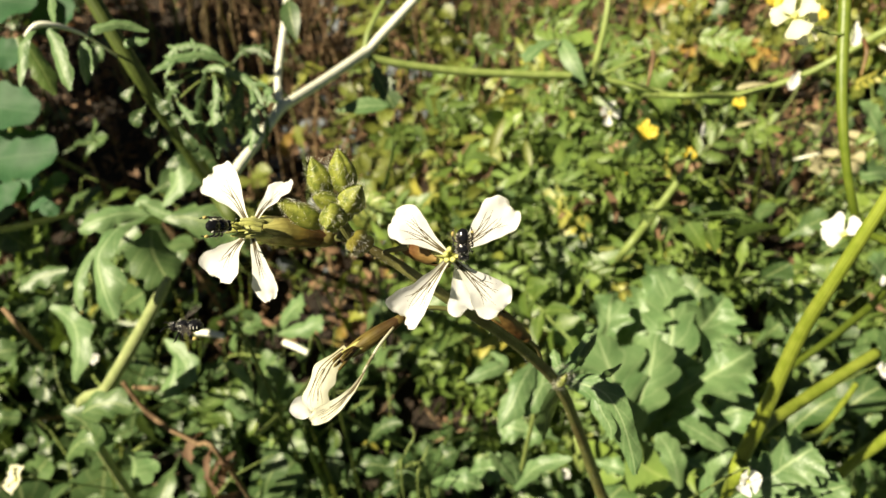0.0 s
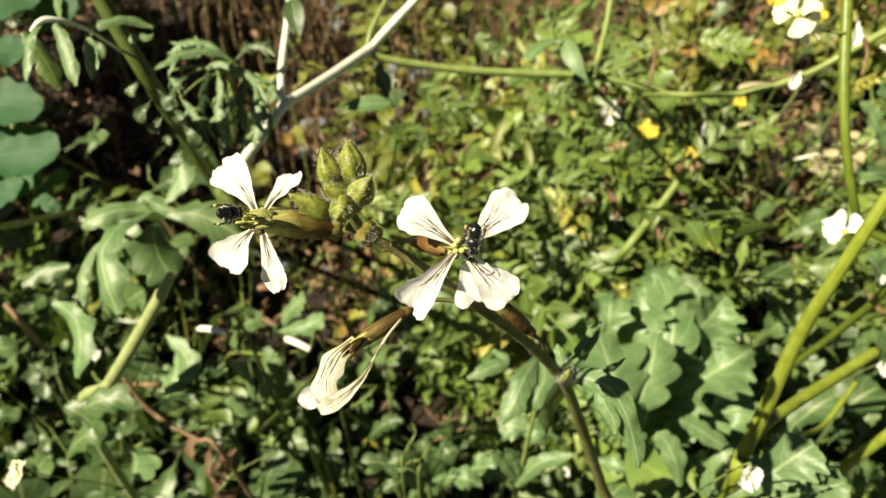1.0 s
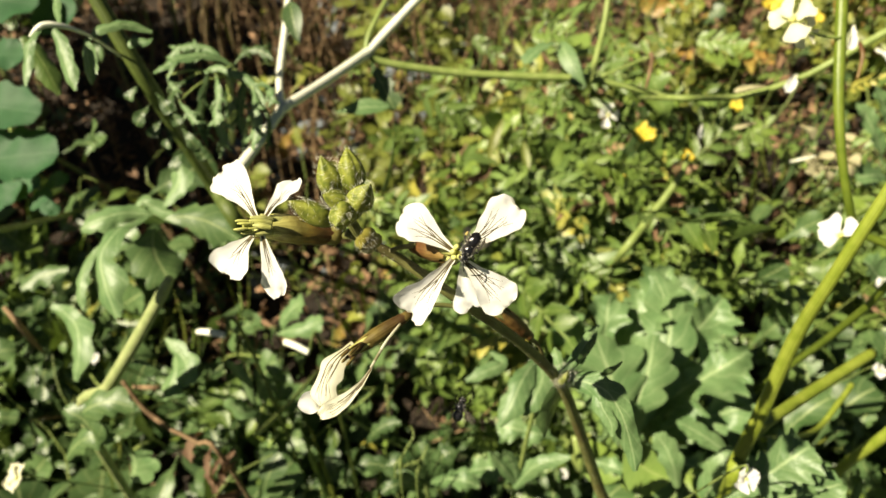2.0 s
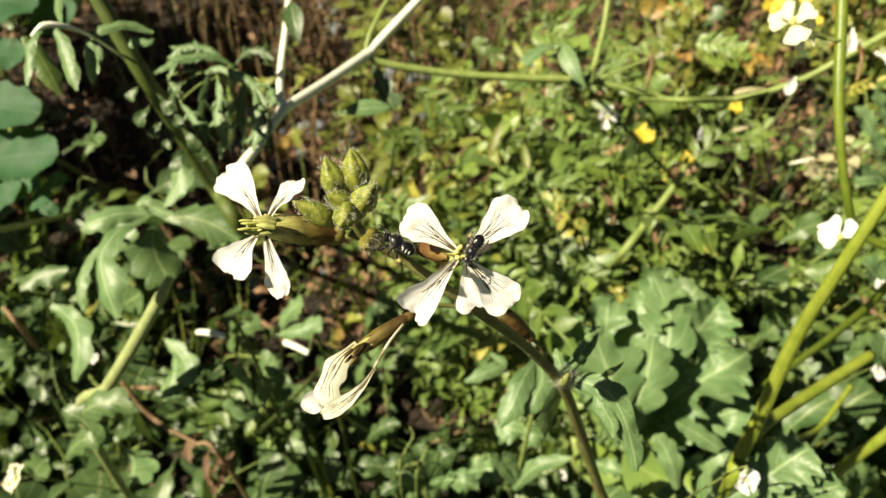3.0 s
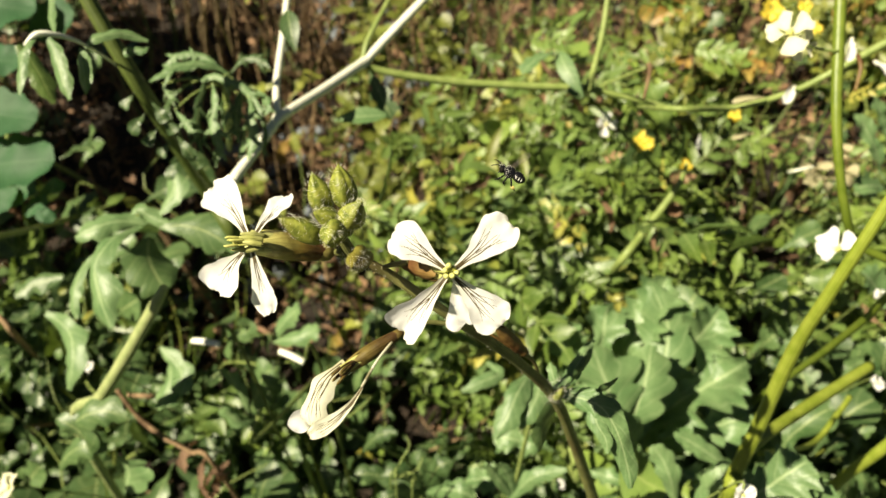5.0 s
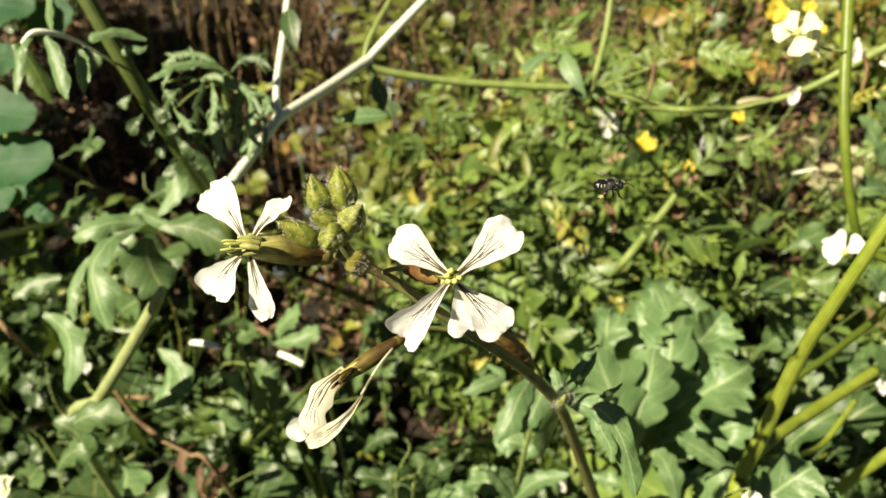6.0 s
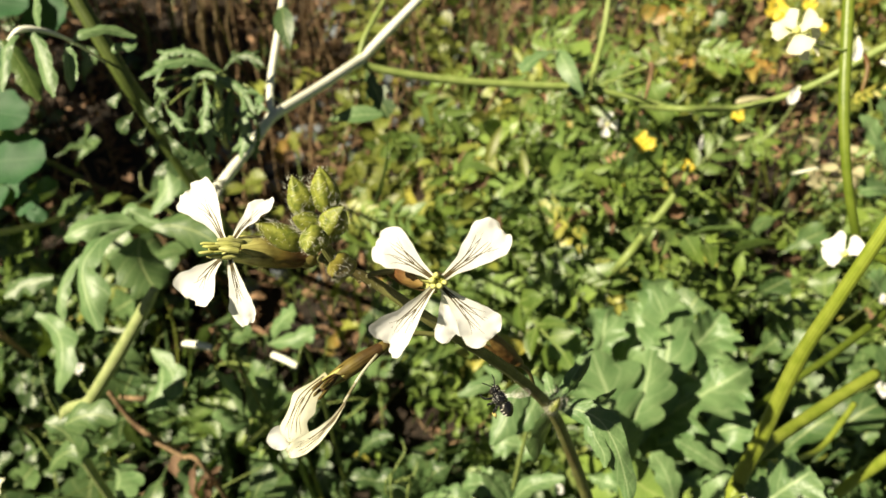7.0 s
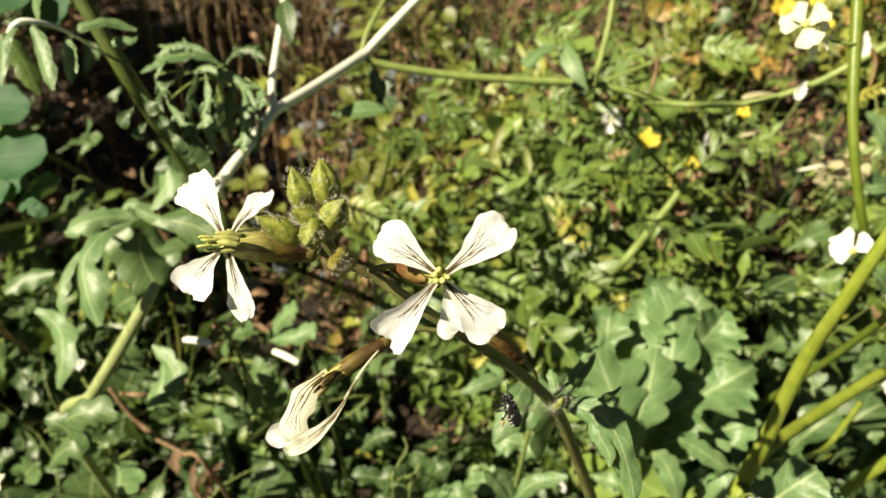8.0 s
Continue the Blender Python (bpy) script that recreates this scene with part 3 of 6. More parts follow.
    for _ in range(1500):
        x, y = rnd.uniform(0.0, 0.85), rnd.uniform(0.45, 1.35)
        up = (0.02 + 0.25 * clump(x, y)) * rnd.uniform(0.5, 1.0)
        m = Matrix.Translation((x, y, ground_height(x, y) + up)) @ Euler((rnd.gauss(0.9, 0.6), rnd.gauss(0, 0.6), rnd.uniform(0, 6.3))).to_matrix().to_4x4() @ Matrix.Scale(rnd.uniform(0.3, 0.9), 4)
        litter.add(*rnd.choice(curl + curl + dry), m)
    fine.build("green_ground_cover", M_LEAF_GREEN, "dense low weeds with small fresh green leaves", "weeds")
    lime.build("lime_ground_cover", M_LEAF_LIME, "yellow-green low weeds with some browning leaves", "weeds")
    grey.build("grey_ground_cover", M_LEAF_GREY, "low weeds with grey-green lobed leaves", "weeds")
    litter.build("leaf_litter", M_LITTER, "dry brown leaf litter lying on the soil", "leaf litter")


def dry_stalks():
    """Thin dead stalks and twigs, most of them over the bare soil."""
    rnd = random.Random(31)
    bm = bmesh.new()
    for k in range(470):
        if k >= 230:
            x, y = rnd.uniform(-0.38, 0.16), rnd.uniform(0.75, 1.55)
            lean, h = Vector((rnd.gauss(0, 0.25), rnd.gauss(0, 0.35), 1)).normalized(), rnd.uniform(0.08, 0.30)
        elif k >= 170:
            x, y = rnd.uniform(-0.30, 0.0), rnd.uniform(0.50, 0.9)
            lean, h = Vector((rnd.gauss(0, 0.3), rnd.gauss(0, 0.4), 1)).normalized(), rnd.uniform(0.05, 0.2)
        elif k < 110:
            x, y = rnd.uniform(-0.75, -0.12), rnd.uniform(0.6, 1.35)
            lean, h = Vector((rnd.gauss(0, 0.25), rnd.gauss(0, 0.3), 1)).normalized(), rnd.uniform(0.06, 0.24)
        else:
            y = rnd.uniform(0.1, 1.5)
            x = rnd.uniform(-1, 1) * (0.45 + 0.4 * y)
            lean, h = Vector((rnd.gauss(0, 0.8), rnd.gauss(0, 0.8), 0.8)).normalized(), rnd.uniform(0.1, 0.22)
        p = Vector((x, y, ground_height(x, y)))
        q = p + lean * h
        mid = (p + q) / 2 + Vector((rnd.gauss(0, 0.01), rnd.gauss(0, 0.01), 0))
        r = rnd.choice((0.08, 0.12, 0.18, 0.3)) * rnd.uniform(0.8, 1.2)
        tube(bm, [p, mid, q], [r, r * 0.8, r * 0.5], sides=5, steps=3)
    me = bpy.data.meshes.new("dry_stalks")
    bm.to_mesh(me)
    bm.free()
    me.materials.append(M_DRY)
    tagged(new("dry_stalks", me), "thin dead brown stalks standing in the litter", "dry stalks", kind="stuff")


def pebbles():
    rnd = random.Random(12)
    bm = bmesh.new()
    for _ in range(240):
        y = rnd.uniform(0.55, 1.5)
        x = rnd.uniform(-0.36, 0.06)
        r = rnd.uniform(0.006, 0.02)
        m = Matrix.Translation((x, y, ground_height(x, y) + r * 0.35)) @ Euler((rnd.uniform(0, 6), rnd.uniform(0, 6), 0)).to_matrix().to_4x4() @ Matrix.Diagonal((r, r * rnd.uniform(0.6, 1), r * rnd.uniform(0.5, 0.8), 1))
        got = bmesh.ops.create_icosphere(bm, subdivisions=2, radius=1, matrix=m)
        for v in got["verts"]:
            v.co += (v.co - m.translation) * 0.35 * noise.noise(v.co * 90)
    me = bpy.data.meshes.new("pebbles")
    bm.to_mesh(me)
    bm.free()
    me.materials.append(M_STONE)
    tagged(new("pebbles", me), "blue-grey stones half buried in the soil", "stones", kind="stuff")


def tangled_stems():
    """Thin green stems that cross one another through the cover."""
    rnd = random.Random(47)
    bm = bmesh.new()
    for k in range(600):
        x, y = rnd.uniform(-1.0, 1.0), rnd.uniform(0.0, 1.6)
        if zone(x, y) == "bare" and rnd.random() < 0.8:
            continue
        p = Vector((x, y, ground_height(x, y)))
        lean = Vector((rnd.gauss(0, 0.6), rnd.gauss(0, 0.6), 1)).normalized()
        h = rnd.uniform(0.10, 0.27)
        q = p + lean * h
        mid = (p + q) / 2 + Vector((rnd.gauss(0, 0.02), rnd.gauss(0, 0.02), 0.01))
        r = rnd.uniform(0.05, 0.15)
        tube(bm, [p, mid, q, q + Vector((rnd.gauss(0, 0.03), rnd.gauss(0, 0.03), 0.01))], [r, r, r * 0.8, r * 0.4], sides=5, steps=3)
    me = bpy.data.meshes.new("tangled_stems")
    bm.to_mesh(me)
    bm.free()
    me.materials.append(M_STEM_GREEN)
    tagged(new("tangled_stems", me), "thin green weed stems crossing through the cover", "weeds", kind="stuff")


low_growth()
tangled_stems()
dry_stalks()
pebbles()


# ---- single weeds in the bed ----
def lobed_weed(seed, label, mat, count, reach, width, lobes):
    rnd = random.Random(seed)
    t = thing("lobed_weed", (0, 0, 0), label, "weed", group="lobed weeds in the bed")
    h = 0.10
    stem("stem", t, M_STEM_GREEN, [(0, 0, 0), (0.004, 0.002, h * 0.5), (0.002, -0.003, h)], [0.22, 0.18, 0.12], sides=7)
    for k in range(count):
        a = k * 2.4 + rnd.uniform(-0.3, 0.3)
        z = h * (0.35 + 0.65 * k / count)
        r = reach * rnd.uniform(0.7, 1.15)
        tip = Vector((math.cos(a) * r, math.sin(a) * r, z + rnd.uniform(-0.05, 0.035)))
        leaf("leaf", t, mat, (0.002, 0, z), tip, (0, 0, 1), width * rnd.uniform(0.8, 1.2), "soft", arch=rnd.uniform(0.15, 0.4), cup=0.25, ripple=0.5, rows=30, cols=4, seed=seed * 20 + k, lobes=lobes, cut=0.72)
    return t


def leafy_shoot(seed, label, mat, count, shape, length, width):
    rnd = random.Random(seed)
    t = thing("leafy_shoot", (0, 0, 0), label, "weed", group="leafy shoots in the bed")
    h = 0.21
    pts = [Vector((0, 0, 0)), Vector((rnd.gauss(0, 0.012), rnd.gauss(0, 0.012), h * 0.5)), Vector((rnd.gauss(0, 0.03), rnd.gauss(0, 0.03), h))]
    stem("stem", t, M_STEM_GREEN, pts, [0.13, 0.11, 0.06], sides=6)
    way = smooth_path(pts, 10)
    for k in range(count):
        p = way[5 + int(k * (len(way) - 6) / count)][0]
        a = k * 2.4 + rnd.uniform(-0.3, 0.3)
        r = length * rnd.uniform(0.7, 1.2)
        tip = p + Vector((math.cos(a) * r, math.sin(a) * r, rnd.uniform(-0.012, 0.016)))
        leaf("leaf", t, mat, p, tip, (0, 0, 1), width * rnd.uniform(0.8, 1.2), shape, arch=rnd.uniform(0.05, 0.25), cup=0.3, ripple=0.3, rows=7, cols=4, seed=seed * 30 + k)
    return t


def strew():
    rnd = random.Random(77)
    lobed = [lobed_weed(1, "weed with drooping grey-green lobed leaves", M_LEAF_GREY, 9, 0.085, 1.3, 3.2), lobed_weed(2, "low weed with narrow lobed grey-green leaves", M_LEAF_GREY, 8, 0.07, 1.0, 4.0), lobed_weed(3, "weed with broad pale grey-green lobed leaves", M_LEAF_BIG, 8, 0.10, 1.8, 3.0)]
    shoots = [leafy_shoot(1, "upright shoot with small fresh green leaves", M_LEAF_GREEN, 16, "oval", 0.028, 0.75), leafy_shoot(2, "upright shoot with narrow green leaves", M_LEAF_GREEN, 16, "lance", 0.042, 0.6), leafy_shoot(3, "yellow-green shoot with ageing oval leaves", M_LEAF_LIME, 14, "oval", 0.032, 0.95)]
    made = set()
    done = []
    tries = 0
    while len(done) < 290 and tries < 9000:
        tries += 1
        x, y = rnd.uniform(-1.0, 1.0), rnd.uniform(-0.1, 1.55)
        if any((x - a) ** 2 + (y - b) ** 2 < 0.055 ** 2 for a, b in done):
            continue
        k = zone(x, y)
        c = clump(x, y)
        if k == "bare" or c < 0.45 or k == "mixed":
            continue
        if k == "grey":
            ob = rnd.choice(lobed + lobed[:2] + shoots[:1])
        elif k == "fine":
            ob = rnd.choice(shoots[:2] + shoots + lobed[1:2] + lobed[:1])
        else:
            ob = rnd.choice((shoots[2], shoots[2], shoots[0], lobed[1]))
        done.append((x, y))
        m = Matrix.LocRotScale((x, y, ground_height(x, y) - 0.002), Euler((rnd.gauss(0, 0.15), rnd.gauss(0, 0.15), rnd.uniform(0, 6.28))), Vector((1, 1, 1)) * (0.6 + 0.5 * c) * rnd.uniform(0.85, 1.1))
        if ob.name not in made:
            made.add(ob.name)
            ob.matrix_basis = m
        else:
            n = copy_thing(ob, Matrix.LocRotScale(m.translation, m.to_quaternion(), Vector((1, 1, 1)) * (m.to_scale().x / ob.scale.x)))


def lime_patch():
    """Yellow-green shoots with broad ageing leaves over the brown litter."""
    rnd = random.Random(78)
    first = None
    for k in range(44):
        x, y = (rnd.uniform(-0.22, 0.12), rnd.uniform(0.60, 0.98)) if k < 31 else (rnd.uniform(-0.16, 0.02), rnd.uniform(0.95, 1.3))
        m = Matrix.LocRotScale((x, y, ground_height(x, y) - 0.002), Euler((rnd.gauss(0, 0.2), rnd.gauss(0, 0.2), rnd.uniform(0, 6.28))), Vector((1, 1, 1)) * rnd.uniform(0.5, 0.95))
        if k % 11 == 0:
            first = leafy_shoot(40 + k, "yellow-green shoot with broad ageing leaves", M_LEAF_LIME, 11, "oval", 0.040, 1.35)
            first.matrix_basis = m
        else:
            copy_thing(first, Matrix.LocRotScale(m.translation, m.to_quaternion(), Vector((1, 1, 1)) * (m.to_scale().x / first.scale.x)))


def grass_tufts():
    rnd = random.Random(55)
    first = None
    for k in range(46):
        if k < 30:
            x, y = rnd.uniform(-0.05, 0.95), rnd.uniform(0.35, 1.5)
        else:
            x, y = rnd.uniform(-0.9, 0.9), rnd.uniform(0.0, 1.5)
        m = Matrix.LocRotScale((x, y, ground_height(x, y) - 0.002), Euler((0, 0, rnd.uniform(0, 6.28))), Vector((1, 1, 1)) * rnd.uniform(0.8, 1.25))
        if k % 12 == 0:
            first = thing("grass_tuft", (0, 0, 0), "tuft of thin arching pale green grass blades", "grass", group="grass tufts in the bed")
            for j in range(9):
                a = rnd.uniform(0, 6.28)
                r, h = rnd.uniform(0.03, 0.12), rnd.uniform(0.12, 0.26)
                leaf("grass_blade", first, rnd.choice((M_LEAF_LIME, M_LEAF_GREEN, M_LEAF_GREY)), (math.cos(a) * 0.004, math.sin(a) * 0.004, 0), (math.cos(a) * r, math.sin(a) * r, h), (math.cos(a), math.sin(a), 1), rnd.uniform(0.12, 0.26), "lance", arch=0.15, cup=0.3, ripple=0.2, rows=12, cols=2, seed=500 + j)
            first.matrix_basis = m
        else:
            copy_thing(first, Matrix.LocRotScale(m.translation, m.to_quaternion(), Vector((1, 1, 1)) * (m.to_scale().x / first.scale.x)))


strew()
lime_patch()
grass_tufts()

# ---- standing plants behind the flowers ----
FACE_UP = Vector((0, 0, 1))
TO_VIEW = -AWAY


def foot(p, x=None, y=None):
    """A point on the ground under p, or at x, y."""
    x = p.x if x is None else x
    y = p.y if y is None else y
    return Vector((x, y, ground_height(x, y)))


def flower_head(t, centre, face, size, mat, petals=4, heart=None, turn=0.0, narrow=0.55, skip=()):
    face = face.normalized()
    s = Matrix.Rotation(turn, 3, face) @ face.orthogonal().normalized()
    for k in range(petals):
        if k in skip:
            continue
        o = Matrix.Rotation(2 * math.pi * k / petals + 0.15 * math.sin(k * 5 + turn), 3, face) @ s
        part("petal", add_blade(bmesh.new(), blade_grid(centre, centre + o * size * 0.005 * (1 - 0.2 * (k % 2)) + face * size * 0.0012 * (k % 2), face + o * 0.3 * math.sin(k * 3), size * 0.005 * narrow, "petal", arch=0.12, cup=0.35, ripple=0.4, rows=12, cols=6, seed=k + int(turn * 10))), mat, t)
    part("flower_centre", ellipsoid(bmesh.new(), centre + face * size * 0.0004, Matrix.Diagonal((size * 0.0007, size * 0.0007, size * 0.0009, 1)), 10, 7), heart or M_ANTHER, t)


def dark_stalk_plant():
    top = V(-17.81, 13.70, 33.0)
    base = foot(V(-11.83, 0.36, 40.0), -0.15, 0.30)
    t = thing("rocket_plant", base, "tall green stalk, shade in its dark colour, with pinnate drooping leaflets", "plant")
    stem("stem", t, M_STEM_SHADE, [top, V(-17.29, 12.20, 33.3), V(-15.47, 8.28, 35.0), V(-14.95, 6.21, 38.0), V(-14.20, 3.28, 42.0), V(-13.42, 0.34, 46.0), foot(Vector((-0.284, 0.649, 0)))], [0.36, 0.38, 0.42, 0.45, 0.46, 0.46, 0.46], ridge=0.04)
    stem("leaf_stalk", t, M_STEM_GLARE, [V(-16.47, 9.19, 35.0), V(-16.50, 9.28, 33.5), V(-16.48, 9.29, 31.5), V(-16.95, 9.34, 30.5), V(-17.60, 9.24, 30.0), V(-18.14, 8.75, 30.0)], [0.07, 0.07, 0.08, 0.12, 0.14, 0.06], sides=7)
    sunlit = TO_VIEW + FACE_UP * 0.4 - RIGHT * 0.4
    for i, (pts, w) in enumerate((
            ([V(-17.75, 9.14, 30.0), V(-18.00, 8.42, 29.7), V(-18.00, 7.46, 29.5), V(-18.05, 6.50, 29.5)], [0.10, 0.28, 0.30, 0.08]),
            ([V(-17.28, 9.20, 30.2), V(-16.80, 8.31, 30.0), V(-16.37, 7.17, 29.8), V(-16.10, 6.37, 29.8)], [0.10, 0.36, 0.36, 0.10]),
            ([V(-16.38, 9.00, 31.2), V(-16.22, 8.39, 31.0), V(-15.86, 7.48, 30.6), V(-15.71, 6.77, 30.5)], [0.08, 0.36, 0.36, 0.10]),
            ([V(-16.59, 9.23, 32.0), V(-16.10, 9.70, 32.0), V(-15.16, 10.06, 32.5), V(-14.10, 9.84, 33.0)], [0.08, 0.30, 0.28, 0.08]),
            ([V(-16.34, 9.48, 34.2), V(-15.58, 9.64, 34.0), V(-14.86, 9.70, 34.0), V(-14.62, 9.92, 34.2)], [0.06, 0.24, 0.20, 0.06]),
            ([V(-17.09, 9.36, 30.4), V(-17.42, 10.04, 30.8), V(-17.70, 10.80, 31.2), V(-17.87, 11.84, 31.6)], [0.06, 0.20, 0.22, 0.12]))):
        bent_leaf("leaflet", t, M_LEAF_BIG, pts, w, sunlit, scallop=0.05, cup=0.3, seed=150 + i)
    bent_leaf("leaflet", t, M_LEAF_GREEN, [V(-20.22, 9.68, 33.0), V(-19.55, 8.74, 33.0), V(-19.01, 7.80, 33.0), V(-18.56, 6.86, 33.0)], [0.2, 0.45, 0.5, 0.1], TO_VIEW + RIGHT, scallop=0.08, seed=160)
    for i in range(9):
        p = V(-15.31, 7.83, 34.9).lerp(V(-14.21, 4.81, 39.2), i / 9) + RIGHT * (0.0025 if i % 2 else -0.003)
        leaf("leaflet", t, M_LEAF_GREY, p, p + (RIGHT * (0.6 if i % 2 else -0.5) - RISE * 0.8) * (0.010 + 0.003 * (i % 3)), TO_VIEW + FACE_UP * 0.5, 0.34, "soft", arch=0.1, ripple=0.5, rows=12, seed=i, lobes=2, cut=0.4)


def drooping_leaf_plant():
    base = foot(Vector(), -0.22, 0.42)
    t = thing("drooping_rocket_plant", base, "grey-green rocket shoot with arching, hanging lobed leaves", "plant")
    crown = V(-13.12, 9.74, 41.2)
    stem("stem", t, M_STEM_GREEN, [crown, V(-13.11, 8.70, 41.8), V(-13.75, 7.24, 44.3), foot(Vector((-0.355, 0.864, 0)))], [0.14, 0.18, 0.2, 0.22])
    sunlit = TO_VIEW + FACE_UP * 0.6 - RIGHT * 0.6
    shady = TO_VIEW + RIGHT * 0.8
    # Shade is in the skins too: every leaf facing shady gets the darker grey.
    big, grey = M_LEAF_BIG, M_LEAF_GREY
    for i, (mat, face, pts, w) in enumerate((
            (big, sunlit, (V(-12.50, 10.10, 40.6), V(-13.62, 10.56, 40.0), V(-15.18, 10.34, 39.4), V(-16.54, 9.38, 39.0)), (0.10, 0.35, 0.55, 0.20)),
            (big, sunlit, (V(-12.96, 10.43, 41.0), V(-14.46, 11.36, 41.0), V(-15.79, 11.36, 41.0), V(-16.62, 10.76, 41.0)), (0.10, 0.35, 0.40, 0.12)),
            (big, sunlit, (V(-12.44, 9.88, 40.4), V(-13.87, 9.67, 39.8), V(-12.77, 9.70, 39.4), V(-10.96, 8.63, 39.2), V(-10.20, 6.85, 39.0)), (0.05, 0.22, 0.35, 0.40, 0.10)),
            (grey, sunlit, (V(-12.81, 10.51, 41.6), V(-12.19, 11.38, 41.8), V(-11.22, 11.32, 41.6), V(-10.43, 10.73, 41.4)), (0.10, 0.40, 0.42, 0.12)),
            (big, sunlit, (V(-13.26, 9.36, 39.6), V(-13.00, 8.31, 39.2), V(-13.06, 6.85, 39.0), V(-12.61, 5.64, 38.8), V(-12.80, 4.57, 38.8)), (0.10, 0.35, 0.55, 0.40, 0.08)),
            (grey, shady, (V(-13.71, 9.54, 39.8), V(-13.93, 8.22, 39.5), V(-13.99, 6.74, 39.3), V(-13.63, 5.29, 39.2)), (0.15, 0.35, 0.40, 0.10)),
            (big, sunlit, (V(-10.96, 8.47, 39.2), V(-10.85, 7.44, 38.8), V(-10.70, 6.29, 38.5), V(-10.86, 4.96, 38.4)), (0.10, 0.45, 0.60, 0.20)),
            (grey, shady, (V(-11.55, 9.36, 39.6), V(-11.72, 8.04, 39.4), V(-11.85, 6.92, 39.4), V(-11.65, 5.95, 39.4)), (0.10, 0.45, 0.45, 0.10)),
            (big, sunlit, (V(-10.74, 9.09, 39.8), V(-10.25, 8.52, 39.4), V(-9.95, 7.95, 39.0), V(-10.14, 7.48, 39.0)), (0.10, 0.34, 0.34, 0.12)),
            (big, sunlit, (V(-10.26, 7.27, 39.6), V(-10.18, 6.44, 39.4), V(-10.22, 5.72, 39.3), V(-10.26, 5.00, 39.2)), (0.08, 0.20, 0.22, 0.08)),
            (grey, sunlit, (V(-15.08, 9.30, 40.0), V(-15.45, 8.66, 39.6), V(-15.74, 7.93, 39.2), V(-15.34, 7.26, 39.0)), (0.12, 0.35, 0.40, 0.12)),
            (big, sunlit, (V(-15.30, 7.84, 39.4), V(-14.64, 7.16, 39.0), V(-14.19, 6.59, 38.8), V(-13.87, 6.21, 38.8)), (0.08, 0.35, 0.30, 0.08)),
            (big, sunlit, (V(-16.14, 9.41, 39.8), V(-15.83, 8.88, 39.6), V(-15.54, 8.63, 39.5), V(-15.21, 9.02, 39.5)), (0.08, 0.22, 0.22, 0.06)),
            (grey, shady, (V(-12.76, 10.27, 42.0), V(-13.15, 8.99, 41.6), V(-12.99, 7.60, 41.4), V(-12.78, 6.43, 41.4)), (0.15, 0.45, 0.45, 0.10)))):
        stem("leaf_stalk", t, M_STEM_GREEN, [crown, (crown + pts[0]) / 2 + FACE_UP * 0.004, pts[0]], [0.08, 0.07, 0.06], sides=6)
        blade = bent_leaf("leaf", t, mat, pts, [v * 0.6 for v in w], face, scallop=0.2, lobes=4, cup=0.3, seed=20 + i, steps=12)
        rnd = random.Random(900 + i)
        for k in range(1, len(pts) - 1):
            run = (pts[k + 1] - pts[k - 1]).normalized()
            out = run.cross(Vector(face).normalized())
            for side in (-1, 1):
                a = pts[k].lerp(pts[k + 1], rnd.uniform(-0.2, 0.3))
                b = a + (out * side * rnd.uniform(0.6, 1.0) + run * rnd.uniform(0.3, 0.9) - FACE_UP * 0.3) * w[k] * rnd.uniform(0.016, 0.026)
                bent_leaf("lobe", blade, mat, [a, a.lerp(b, 0.5) + Vector(face) * 0.0008, b], [0.06, w[k] * 0.26, 0.02], face, scallop=0.1, lobes=2, cup=0.4, seed=950 + i * 9 + k * 2 + side, cols=4, steps=5)


